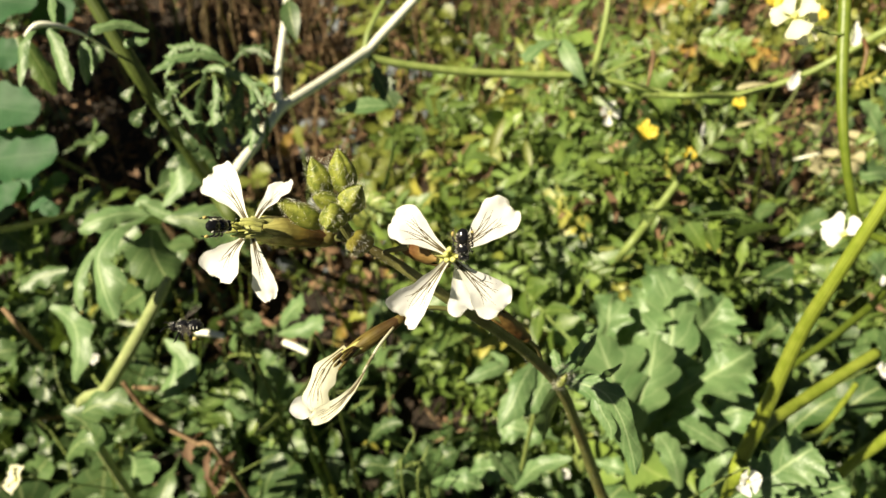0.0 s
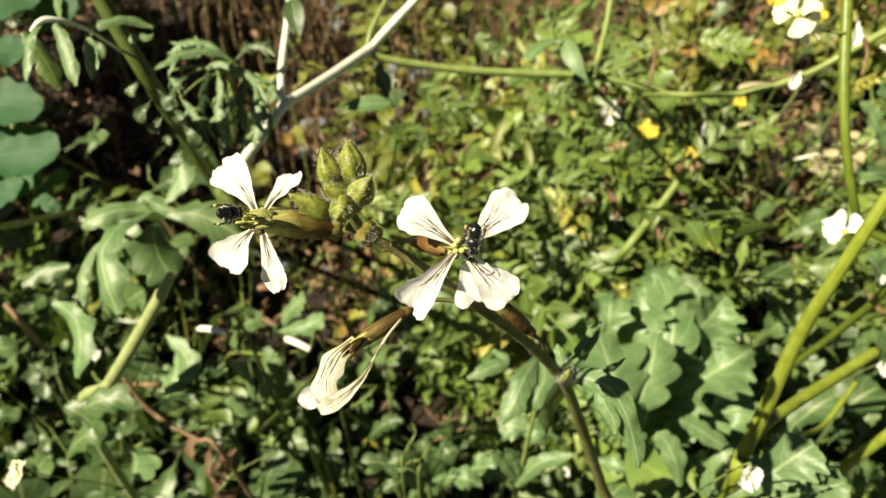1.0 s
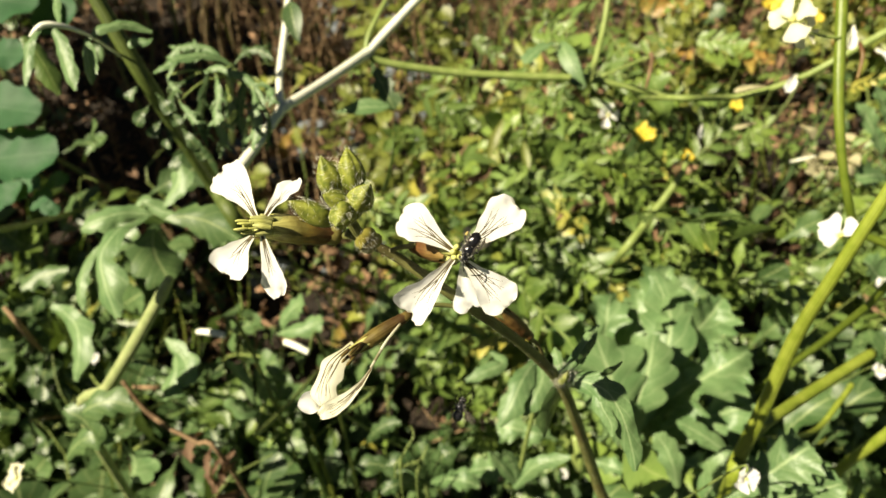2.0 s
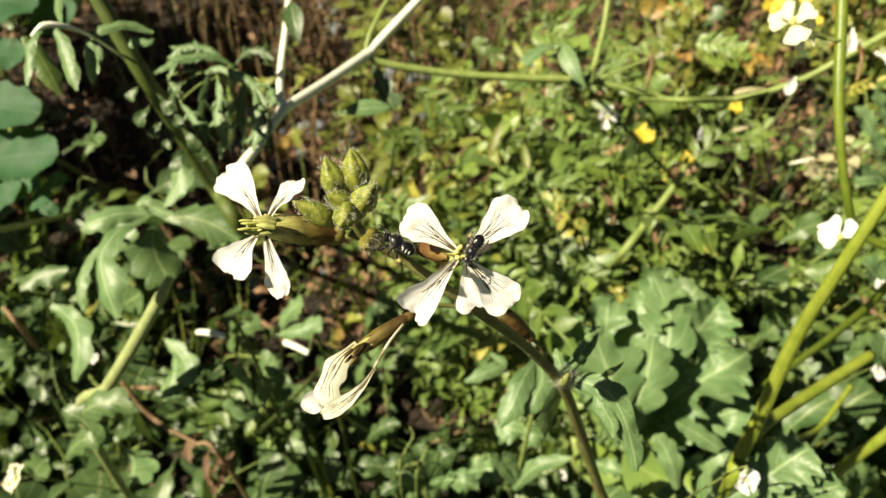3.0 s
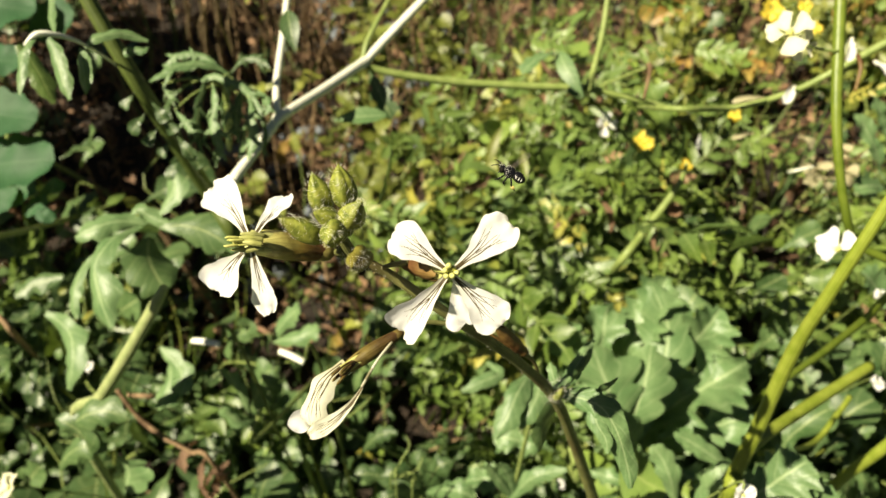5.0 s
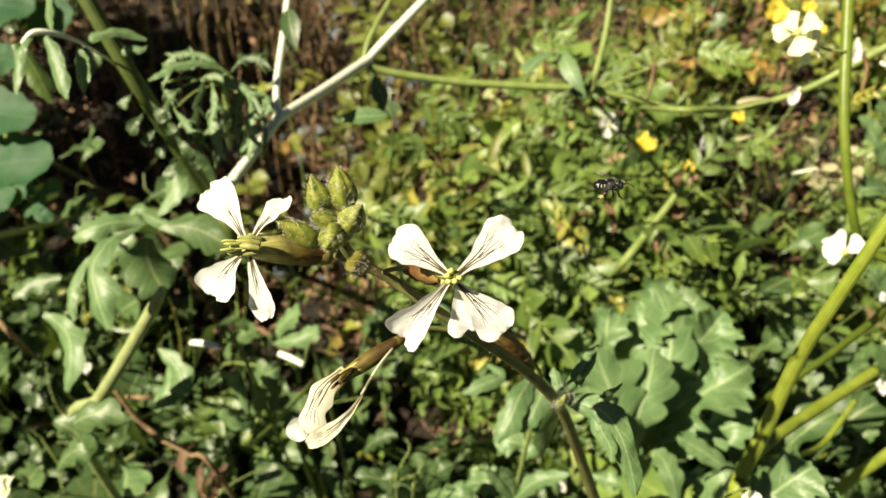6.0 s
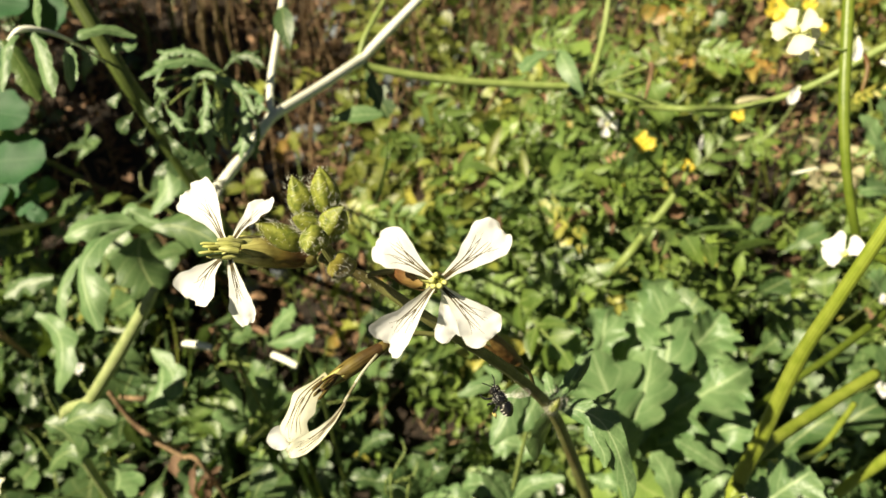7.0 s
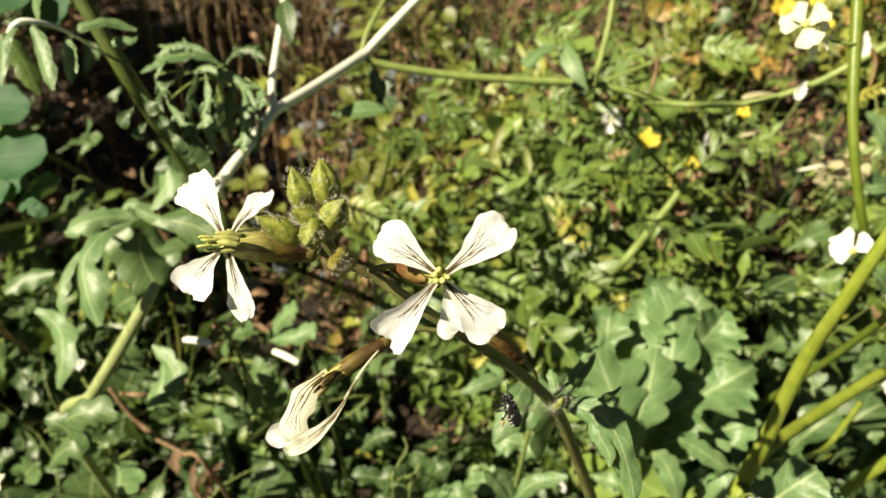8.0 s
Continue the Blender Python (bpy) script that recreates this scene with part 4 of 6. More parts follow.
def pale_branch_plant():
    base = foot(Vector(), -0.16, 0.45)
    t = thing("branching_rocket_plant", base, "pale sunlit branching stalk with side shoots", "plant")
    stem("stem", t, M_STEM_GLARE, [V(-0.57, 18.93, 50.0), V(-3.15, 15.85, 49.0), V(-5.17, 13.40, 48.2), V(-5.61, 12.81, 47.9), V(-6.11, 12.18, 47.0), V(-7.85, 10.08, 44.3), V(-9.44, 8.13, 41.5), V(-9.73, 7.80, 41.0), V(-9.92, 7.41, 40.7), V(-10.79, 5.46, 39.3), V(-11.70, 3.58, 38.0), V(-12.23, 3.00, 38.5), foot(Vector((-0.344, 0.750, 0)))], [0.28, 0.30, 0.33, 0.38, 0.33, 0.31, 0.31, 0.36, 0.31, 0.30, 0.30, 0.34, 0.4])
    stem("side_shoot", t, M_STEM_GLARE, [V(-9.86, 7.86, 41.0), V(-10.65, 10.40, 44.0), V(-11.16, 14.86, 48.0), V(-11.66, 19.90, 52.0)], [0.24, 0.23, 0.24, 0.24])
    stem("side_shoot", t, M_STEM_GREEN, [V(-5.42, 12.72, 48.0), V(-4.10, 12.34, 48.5), V(0.64, 11.91, 49.5), V(5.93, 11.74, 50.0), V(10.40, 11.50, 50.0), V(16.09, 10.20, 50.0)], [0.2, 0.28, 0.28, 0.28, 0.25, 0.18])
    stem("side_shoot", t, M_STEM_GREEN, [V(-5.62, 12.91, 48.0), V(-5.30, 14.47, 48.0), V(-3.74, 17.96, 49.0)], [0.2, 0.18, 0.15])
    stem("side_shoot", t, M_STEM_GREEN, [V(10.40, 11.42, 50.0), V(11.59, 11.79, 49.0), V(12.94, 11.74, 45.0)], [0.12, 0.1, 0.09])
    leaf("leaf", t, M_LEAF_GREY, V(-5.42, 12.60, 48.0), V(-3.59, 8.82, 47.0), TO_VIEW, 0.8, "lobed", arch=0.25, rows=30, seed=3, cut=0.5)
    leaf("leaf", t, M_LEAF_GREY, V(9.18, 11.82, 50.0), V(9.60, 10.59, 49.0), TO_VIEW, 0.7, "oval", arch=0.25, rows=16, seed=4)
    leaf("leaf", t, M_LEAF_BIG, V(7.87, 13.21, 47.0), V(5.08, 11.63, 46.0), SUN_FROM, 0.7, "lobed", arch=0.3, rows=30, seed=5, cut=0.4)
    leaf("leaf", t, M_LEAF_BIG, V(7.68, 13.33, 47.0), V(9.20, 10.06, 46.0), SUN_FROM, 0.6, "lance", arch=0.3, rows=16, seed=6)
    leaf("leaf", t, M_LEAF_GREY, V(-9.52, 14.37, 42.0), V(-8.90, 11.67, 41.5), TO_VIEW, 0.6, "lance", arch=0.2, rows=16, seed=7)
    leaf("leaf", t, M_LEAF_BIG, V(-3.89, 8.82, 46.0), V(-7.44, 8.45, 46.0), SUN_FROM, 0.7, "lance", arch=0.1, rows=16, seed=8)
    leaf("leaf", t, M_LEAF_GREY, V(-3.51, 9.01, 46.0), V(-4.35, 2.96, 45.0), RIGHT, 0.9, "lobed", arch=0.1, rows=30, seed=9, cut=0.4)


def right_stalks():
    base = foot(Vector(), 0.20, 0.12)
    t = thing("lime_stalk_plant", base, "bright yellow-green thick stalk, forked low down", "plant")
    stem("stem", t, M_STEM_LIME, [V(16.19, 4.22, 23.0), V(14.97, 1.70, 23.5), V(14.11, -1.47, 25.5), V(13.95, -4.12, 28.0), V(13.96, -7.83, 31.0), V(13.57, -10.97, 33.0), V(13.88, -13.20, 35.0), base], [0.20, 0.21, 0.24, 0.29, 0.33, 0.36, 0.36, 0.4], ridge=0.03)
    stem("side_shoot", t, M_STEM_LIME, [V(14.23, -9.62, 32.8), V(15.64, -9.03, 34.0), V(17.77, -8.42, 35.5), V(20.47, -7.49, 37.0), V(23.53, -6.38, 38.5)], [0.20, 0.29, 0.31, 0.31, 0.29])
    stem("side_shoot", t, M_STEM_LIME, [V(15.36, -9.92, 34.0), V(21.52, -11.46, 41.0), V(24.14, -10.27, 43.0), V(25.60, -9.26, 44.0)], [0.14, 0.16, 0.19, 0.18])
    base2 = foot(Vector(), 0.27, 0.34)
    t2 = thing("tall_lime_stalk", base2, "slim upright green stalk with a leaf scar", "plant")
    stem("stem", t2, M_STEM_OLIVE, [V(17.06, 12.21, 30.0), V(16.92, 9.29, 30.0), V(16.82, 5.88, 30.0), V(17.30, 3.00, 30.5), V(18.62, 0.55, 32.0), V(23.04, -3.67, 38.0), base2], [0.25, 0.25, 0.22, 0.19, 0.19, 0.22, 0.3])
    fl = stem("flower", t2, M_STEM_GREEN, [V(16.76, 8.50, 29.8), V(15.83, 8.59, 29.7), V(14.72, 8.88, 29.6)], [0.07, 0.06, 0.05], "cream-yellow rocket flower in full sun", sides=6)
    flower_head(fl, V(14.53, 9.10, 29.4), TO_VIEW * 0.9 - RIGHT * 0.6 + RISE * 0.5, 2.2, M_CREAM, turn=0.9, narrow=0.5)
    flower_head(fl, V(15.21, 8.79, 29.8), TO_VIEW * 0.9 + RIGHT * 0.4 - RISE * 0.3, 1.4, M_CREAM, turn=0.3, narrow=0.5)
    fl = stem("flower", t2, M_STEM_GREEN, [V(18.70, 0.42, 32.0), V(18.07, 0.03, 31.5), V(17.42, 0.08, 30.8)], [0.07, 0.06, 0.05], "small white flower, half closed", sides=6)
    flower_head(fl, V(17.20, 0.02, 30.5), TO_VIEW - RIGHT * 0.8 + RISE * 0.5, 1.9, M_PETAL, turn=1.0, narrow=0.55, skip=(2,))
    base3 = foot(Vector(), 0.42, 0.30)
    t3 = thing("low_lime_stalk", base3, "thick pale green stalk leaning low", "plant")
    stem("stem", t3, M_STEM_LIME, [V(27.82, -9.07, 40.0), V(26.48, -11.91, 42.0), V(26.02, -15.29, 46.0), V(26.03, -20.66, 52.0), base3], [0.3, 0.34, 0.36, 0.4, 0.4])
    base4 = foot(Vector(), 0.40, 0.62)
    t4 = thing("seeding_stalk", base4, "green arching stalk with pale dried petals clinging to it", "plant")
    stem("stem", t4, M_STEM_GREEN, [V(29.22, 13.69, 42.0), V(27.39, 12.89, 43.0), V(24.89, 11.48, 44.0), V(22.53, 10.28, 45.0), V(18.91, 9.38, 46.0), V(14.28, 9.79, 48.0), foot(Vector((0.334, 0.972, 0)))], [0.25, 0.25, 0.22, 0.2, 0.2, 0.18, 0.15])


def left_plants():
    base = foot(Vector(), -0.27, 0.22)
    t = thing("broad_leaf_rocket", base, "rocket plant with a large arching grey-green lobed leaf", "plant")
    stem("stem", t, M_STEM_SAGE, [V(-16.09, -2.18, 40.0), V(-16.92, -3.42, 40.5), V(-19.08, -6.28, 42.0), V(-21.67, -9.33, 44.0), V(-25.64, -12.90, 49.0), foot(V(-30.67, -17.02, 56.0))], [0.24, 0.36, 0.39, 0.39, 0.36, 0.36])
    sunlit = TO_VIEW + FACE_UP * 0.5 - RIGHT * 0.5
    for i, (mat, face, pts, w, lobed) in enumerate((
            (M_LEAF_GREY, sunlit, (V(-24.28, -11.76, 44.0), V(-22.47, -10.47, 42.8), V(-20.81, -9.89, 42.4), V(-19.36, -10.23, 42.4)), (0.2, 0.75, 0.85, 0.2), 0.25),
            (M_LEAF_GREY, sunlit, (V(-22.82, -13.68, 45.0), V(-22.41, -12.05, 43.5), V(-22.92, -11.01, 43.0), V(-23.97, -10.52, 43.0)), (0.2, 0.8, 0.8, 0.2), 0.25),
            (M_LEAF_GREY, sunlit, (V(-25.38, -14.54, 46.0), V(-24.28, -13.31, 45.0), V(-22.93, -12.62, 44.5), V(-21.55, -12.69, 44.5)), (0.2, 0.7, 0.7, 0.2), 0.25),
            (M_LEAF_BIG, sunlit, (V(-17.20, 1.13, 42.0), V(-17.68, 1.27, 40.0), V(-18.16, 0.49, 38.0), V(-18.61, -0.87, 37.0), V(-18.15, -2.34, 36.5), V(-17.50, -4.12, 36.5)), (0.10, 0.45, 0.60, 0.75, 1.05, 0.20), 0.16),
            (M_LEAF_BIG, sunlit, (V(-18.86, -0.27, 37.5), V(-19.36, -1.32, 37.0), V(-19.46, -2.49, 36.5), V(-19.34, -3.68, 36.5)), (0.1, 0.35, 0.40, 0.1), 0.16),
            (M_LEAF_GREY, sunlit, (V(-17.20, 1.23, 42.0), V(-15.84, 1.40, 42.0), V(-14.30, 0.99, 42.0), V(-12.76, 0.03, 42.0)), (0.15, 0.9, 1.1, 0.3), 0.20),
            (M_LEAF_BIG, sunlit, (V(-17.82, 1.47, 42.0), V(-19.19, 1.65, 41.5), V(-20.46, 1.30, 41.0), V(-21.79, 0.63, 41.0)), (0.12, 0.55, 0.75, 0.2), 0.25),
            (M_LEAF_BIG, sunlit, (V(-17.20, 1.91, 42.0), V(-16.79, 2.70, 42.0), V(-16.31, 3.62, 42.0), V(-16.35, 4.74, 42.0)), (0.08, 0.50, 0.85, 0.15), 0.10),
            # The leaf lying in shade beneath, its shade put into the darker skin.
            (M_LEAF_GREY, TO_VIEW + RIGHT * 0.9, (V(-18.24, 0.73, 43.0), V(-18.31, -0.49, 43.0), V(-17.79, -1.71, 43.0), V(-17.26, -2.48, 43.0)), (0.4, 1.4, 1.3, 0.3), 0.12),
            (M_LEAF_BIG, sunlit, (V(-18.91, 1.91, 42.0), V(-18.57, 2.35, 42.0), V(-17.71, 1.91, 42.0), V(-16.52, 1.40, 42.0)), (0.1, 0.45, 0.5, 0.1), 0.2),
            (M_LEAF_BIG, sunlit, (V(-26.31, -4.26, 46.0), V(-24.35, -5.27, 45.0), V(-23.45, -6.76, 44.0), V(-23.81, -8.90, 44.0)), (0.2, 0.8, 0.85, 0.2), 0.14),
            (M_LEAF_GREY, sunlit, (V(-25.74, -1.87, 47.0), V(-27.08, -2.25, 47.0), V(-28.22, -2.64, 47.0), V(-28.99, -3.21, 47.0)), (0.2, 0.65, 0.6, 0.2), 0.2),
            (M_LEAF_BIG, sunlit, (V(-18.88, -7.76, 48.0), V(-18.48, -8.75, 47.0), V(-18.67, -9.79, 46.5), V(-18.91, -10.62, 46.0)), (0.2, 0.9, 0.8, 0.2), 0.25),
            (M_LEAF_BIG, sunlit, (V(-19.25, -6.65, 47.0), V(-17.91, -7.71, 46.5), V(-17.34, -8.56, 46.0), V(-18.09, -9.31, 46.0)), (0.2, 0.7, 0.8, 0.2), 0.25))):
        bent_leaf("leaf", t, mat, pts, w, face, scallop=lobed, lobes=3.5, cup=0.3, seed=40 + i, cols=8)
    far = foot(Vector((-0.16, 0.44, 0)))
    t = thing("broad_leaf_rocket", far, "rocket weed with pale toothed leaves over deep shade", "plant")
    stem("stem", t, M_STEM_GREEN, [V(-14.65, -12.70, 56.0), V(-16.28, -16.53, 60.0), far], [0.15, 0.2, 0.25])
    for i, (pts, w) in enumerate((
            ((V(-15.65, -13.38, 56.0), V(-14.57, -11.36, 54.0), V(-13.87, -9.86, 53.0), V(-13.05, -9.13, 52.5)), (0.2, 1.1, 1.2, 0.3)),
            ((V(-15.65, -13.38, 56.0), V(-15.97, -10.93, 54.0), V(-16.48, -9.74, 53.5), V(-16.54, -9.22, 53.0)), (0.2, 0.6, 0.6, 0.2)),
            ((V(-15.20, -13.61, 56.0), V(-16.04, -13.59, 55.0), V(-16.78, -13.02, 54.5), V(-17.07, -12.24, 54.0)), (0.2, 0.6, 0.7, 0.2)),
            ((V(-14.54, -13.39, 57.0), V(-13.83, -11.79, 56.0), V(-13.80, -10.78, 55.5), V(-14.03, -10.01, 55.0)), (0.2, 0.7, 0.7, 0.2)),
            ((V(-14.33, -7.49, 58.0), V(-13.15, -5.97, 57.0), V(-12.35, -5.23, 56.5), V(-11.65, -4.87, 56.0)), (0.2, 0.7, 0.7, 0.2)),
            ((V(-14.33, -7.73, 58.0), V(-12.46, -7.36, 57.0), V(-10.97, -6.84, 56.5), V(-10.19, -6.33, 56.0)), (0.2, 0.6, 0.7, 0.2)),
            ((V(-18.10, -7.49, 58.0), V(-16.63, -6.90, 57.0), V(-15.79, -6.38, 56.5), V(-16.56, -5.87, 56.0)), (0.2, 0.6, 0.6, 0.2)),
            ((V(-22.00, -16.73, 48.0), V(-21.35, -15.43, 47.0), V(-21.24, -14.51, 46.5), V(-21.27, -13.72, 46.0)), (0.3, 1.5, 1.3, 0.2)))):
        bent_leaf("leaf", t, M_LEAF_BIG if i % 3 and i < 9 else M_LEAF_GREY, pts, w, sunlit, scallop=0.28, lobes=3.5, cup=0.3, seed=340 + i, cols=8)
    base = foot(Vector(), -0.50, 0.75)
    t = thing("mallow_plant", base, "dark teal-green mallow with broad round leaves, more added out of view for shade", "plant")
    for i, (a, b, w) in enumerate(((V(-35.66, 9.97, 52.0), V(-29.33, 9.18, 50.0), 1.9), (V(-34.15, 5.84, 51.0), V(-27.99, 6.34, 50.0), 2.2), (V(-38.61, 18.82, 55.0), V(-31.77, 18.47, 54.0), 2.4), (V(-32.95, 16.88, 56.0), V(-30.22, 19.61, 56.0), 1.8), (V(-33.74, 3.33, 54.0), V(-31.09, 4.78, 53.0), 0.8), (V(-32.65, 2.68, 54.0), V(-30.10, 3.70, 53.0), 0.7), (V(-31.33, 4.43, 54.0), V(-28.94, 4.78, 53.0), 0.7), (V(-31.18, 2.84, 53.0), V(-29.67, 2.20, 53.0), 0.6), (V(-36.60, 14.09, 54.0), V(-32.04, 14.26, 53.0), 1.5), (V(-36.16, 2.24, 54.0), V(-32.47, 4.35, 53.0), 1.1))):
        leaf("leaf", t, M_LEAF_TEAL, a, b, TO_VIEW + FACE_UP, w, "round", arch=0.1, cup=0.15, ripple=0.3, rows=24, cols=8, seed=60 + i)
    stem("stem", t, M_STEM_GREEN, [V(-35.31, 10.97, 56.0), V(-35.62, 5.14, 57.0), V(-37.42, 0.99, 58.0), base], [0.2, 0.22, 0.25, 0.3])
    # Leaves and stems added out of view, to cast shade on the bare soil.
    rnd = random.Random(8)
    top = Vector((-0.66, 0.62, 0.50))
    stem("stem", t, M_STEM_GREEN, [top, Vector((-0.64, 0.66, 0.3)), Vector((-0.56, 0.73, 0.1)), base], [0.2, 0.3, 0.35, 0.4])
    for i in range(115):
        p = Vector((rnd.uniform(-1.0, -0.74), rnd.uniform(0.58, 1.05), rnd.uniform(0.36, 0.54))) if i >= 70 else Vector((rnd.uniform(-1.0, -0.66), rnd.uniform(0.48, 1.12), rnd.uniform(0.30, 0.56)))
        a = rnd.uniform(0, 6.28)
        r = rnd.uniform(0.07, 0.11)
        q = p + Vector((math.cos(a) * r, math.sin(a) * r, rnd.uniform(-0.02, 0.03)))
        leaf("leaf", t, M_LEAF_TEAL, p, q, SUN_FROM, 4.0, "round", arch=0.1, cup=0.1, ripple=0.15, rows=16, cols=6, seed=70 + i)
        if i % 5 == 0:
            stem("stem", t, M_STEM_GREEN, [p, Vector((p.x * 0.97, p.y, p.z * 0.5)), foot(p)], [0.12, 0.2, 0.25], sides=6)


def basal_leaf_plant():
    base = foot(Vector(), 0.12, 0.42)
    t = thing("basal_rocket_rosette", base, "rosette of broad sunlit grey-green lobed rocket leaves", "plant")
    for i, (a, b, c, w, n) in enumerate((
            (V(12.54, -16.92, 58.0), V(21.70, -8.09, 50.0), 0.20, 2.4, 6), (V(12.56, -14.52, 56.0), V(20.14, -4.31, 51.0), 0.2, 2.1, 6), (V(11.44, -13.36, 55.0), V(16.41, -2.03, 51.0), 0.2, 1.8, 5.5),
            (V(9.92, -12.68, 54.0), V(11.82, -3.82, 50.0), 0.2, 1.5, 4), (V(13.95, -16.92, 58.0), V(23.52, -12.66, 53.0), 0.22, 1.6, 4), (V(12.32, -16.17, 57.0), V(15.04, -8.41, 52.0), 0.15, 1.7, 3.5),
            (V(11.22, -13.36, 55.0), V(8.70, -5.03, 52.0), 0.2, 1.5, 4), (V(9.83, -16.34, 56.0), V(3.91, -14.97, 56.0), 0.25, 1.2, 3.5), (V(10.65, -17.86, 58.0), V(18.02, -19.98, 56.0), 0.25, 1.4, 4), (V(9.24, -18.33, 58.0), V(1.70, -19.28, 58.0), 0.25, 1.2, 4), (V(16.31, -17.39, 58.0), V(21.66, -19.07, 56.0), 0.2, 1.4, 4))):
        leaf("leaf", t, M_LEAF_BIG, a, b, TO_VIEW + FACE_UP * 0.8 + RIGHT * (0.3 if i % 2 else -0.4), w, "lobed", arch=c, cup=0.3, ripple=0.7, rows=90, cols=8, seed=80 + i, lobes=n * 0.85, cut=0.66)
    for i, (pts, w) in enumerate((((V(12.23, -14.99, 50.0), V(11.62, -11.86, 48.0), V(11.00, -9.32, 47.0), V(9.90, -6.57, 46.5)), (0.3, 1.7, 2.1, 0.4)), ((V(12.43, -14.59, 50.0), V(13.11, -11.27, 48.0), V(13.74, -8.84, 47.5), V(13.98, -6.45, 47.0)), (0.3, 1.3, 1.6, 0.3)), ((V(12.68, -14.88, 51.0), V(14.87, -10.12, 50.0), V(16.09, -6.05, 50.0), V(14.87, -2.60, 50.0)), (0.3, 1.5, 1.8, 0.4)))):
        bent_leaf("leaf", t, M_LEAF_BIG, pts, w, TO_VIEW + FACE_UP * 0.7 - RIGHT * 0.4, scallop=0.24, lobes=4.5, cup=0.25, seed=95 + i, cols=8, steps=12)
    stem("stem", t, M_STEM_GREEN, [V(10.28, -15.88, 56.0), V(11.26, -19.45, 60.0), base], [0.3, 0.35, 0.4])


dark_stalk_plant()
drooping_leaf_plant()
pale_branch_plant()
right_stalks()
left_plants()
basal_leaf_plant()


# ---- the flowering raceme ----
def petal(flower, base, tip, face, width, mat=None, veins="few", seed=0, bend=0.08, cup=0.12, tipcurl=0.0, twist=0.0, shape="petal", ripple=0.16, sway=0.0, bold=1.0, reach=1.0):
    kw = dict(sway=sway, arch=bend, cup=cup, ripple=ripple, seed=seed, tipcurl=tipcurl, twist=twist)
    g = blade_grid(base, tip, face, width / 200, shape, rows=26, cols=16, **kw)
    part("petal", add_blade(bmesh.new(), g), mat or M_PETAL, flower)
    if not veins:
        return
    bm = bmesh.new()
    def at(s, t):
        i, j = (1 - (1 - t) ** (1 / 1.5) if shape == "petal" else t) * 26, (s + 1) * 8
        i0, j0 = min(int(i), 25), min(max(int(j), 0), 15)
        fi, fj = i - i0, j - j0
        q = lambda a, b: g[a][b][0]
        p = (q(i0, j0) * (1 - fi) + q(i0 + 1, j0) * fi) * (1 - fj) + (q(i0, j0 + 1) * (1 - fi) + q(i0 + 1, j0 + 1) * fi) * fj
        return p
    rnd = random.Random(seed + 7)
    lines = ((0.0, 0.0, 0.74), (-0.32, -0.26, 0.56), (0.32, 0.28, 0.60), (0.02, 0.34, 0.74), (-0.02, -0.30, 0.70))
    if veins == "many":
        lines = ((0.0, 0.03, 0.80), (-0.3, -0.30, 0.74), (0.3, 0.32, 0.76), (-0.05, -0.42, 0.78), (0.1, 0.55, 0.74), (-0.3, -0.68, 0.70), (0.3, 0.12, 0.84))
    for s0, s1, end in lines:
        end = min(end * reach + rnd.uniform(-0.06, 0.05), 0.97)
        begin = 0.04 if abs(s1 - s0) < 0.1 else 0.40
        pts = []
        for k in range(8):
            f = k / 7
            t = begin + (end - begin) * f
            s = s0 + (s1 - s0) * f ** 1.4 + 0.03 * rnd.uniform(-1, 1) * f
            pts.append(at(s, t))
        tube(bm, pts, [(0.021 - 0.0024 * k) * bold for k in range(8)] if begin < 0.1 else [(0.010 - 0.001 * k) * bold for k in range(8)], sides=4, steps=2, caps=False)
    part("petal_vein", bm, M_VEIN, flower, "fine dark purplish veins")


def calyx(flower, a, b, radius, mat, spread=1.0):
    """Four narrow sepals standing apart round the petal claws, from a to b, and the claws between them."""
    ax = (b - a).normalized()
    s = ax.orthogonal().normalized()
    for k in range(4):
        o = Matrix.Rotation(math.pi / 2 * k + 0.3, 3, ax) @ s
        ba = a + o * radius * 0.006
        ti = b + o * radius * 0.0105 * spread - ax * 0.0012 * (k % 2)
        part("sepal", add_blade(bmesh.new(), blade_grid(ba, ti, o, radius * 0.0084, "sepal", arch=0.10, cup=-0.6, ripple=0.18, rows=18, cols=6, seed=k)), mat, flower)
        o2 = Matrix.Rotation(math.pi / 4, 3, ax) @ o
        part("petal_claw", tube(bmesh.new(), [a.lerp(b, 0.5) + o2 * radius * 0.003, a.lerp(b, 0.8) + o2 * radius * 0.005, b + ax * 0.0015 + o2 * radius * 0.006], [radius * 0.25, radius * 0.36, radius * 0.25], sides=7), M_CLAW, flower, "pale green petal claw")
    part("flower_tube", tube(bmesh.new(), [a - ax * 0.0008, a + ax * 0.001, (a + b) / 2, b - ax * 0.002], [radius * 0.5, radius * 0.75, radius * 0.6, radius * 0.4], sides=12), mat, flower)


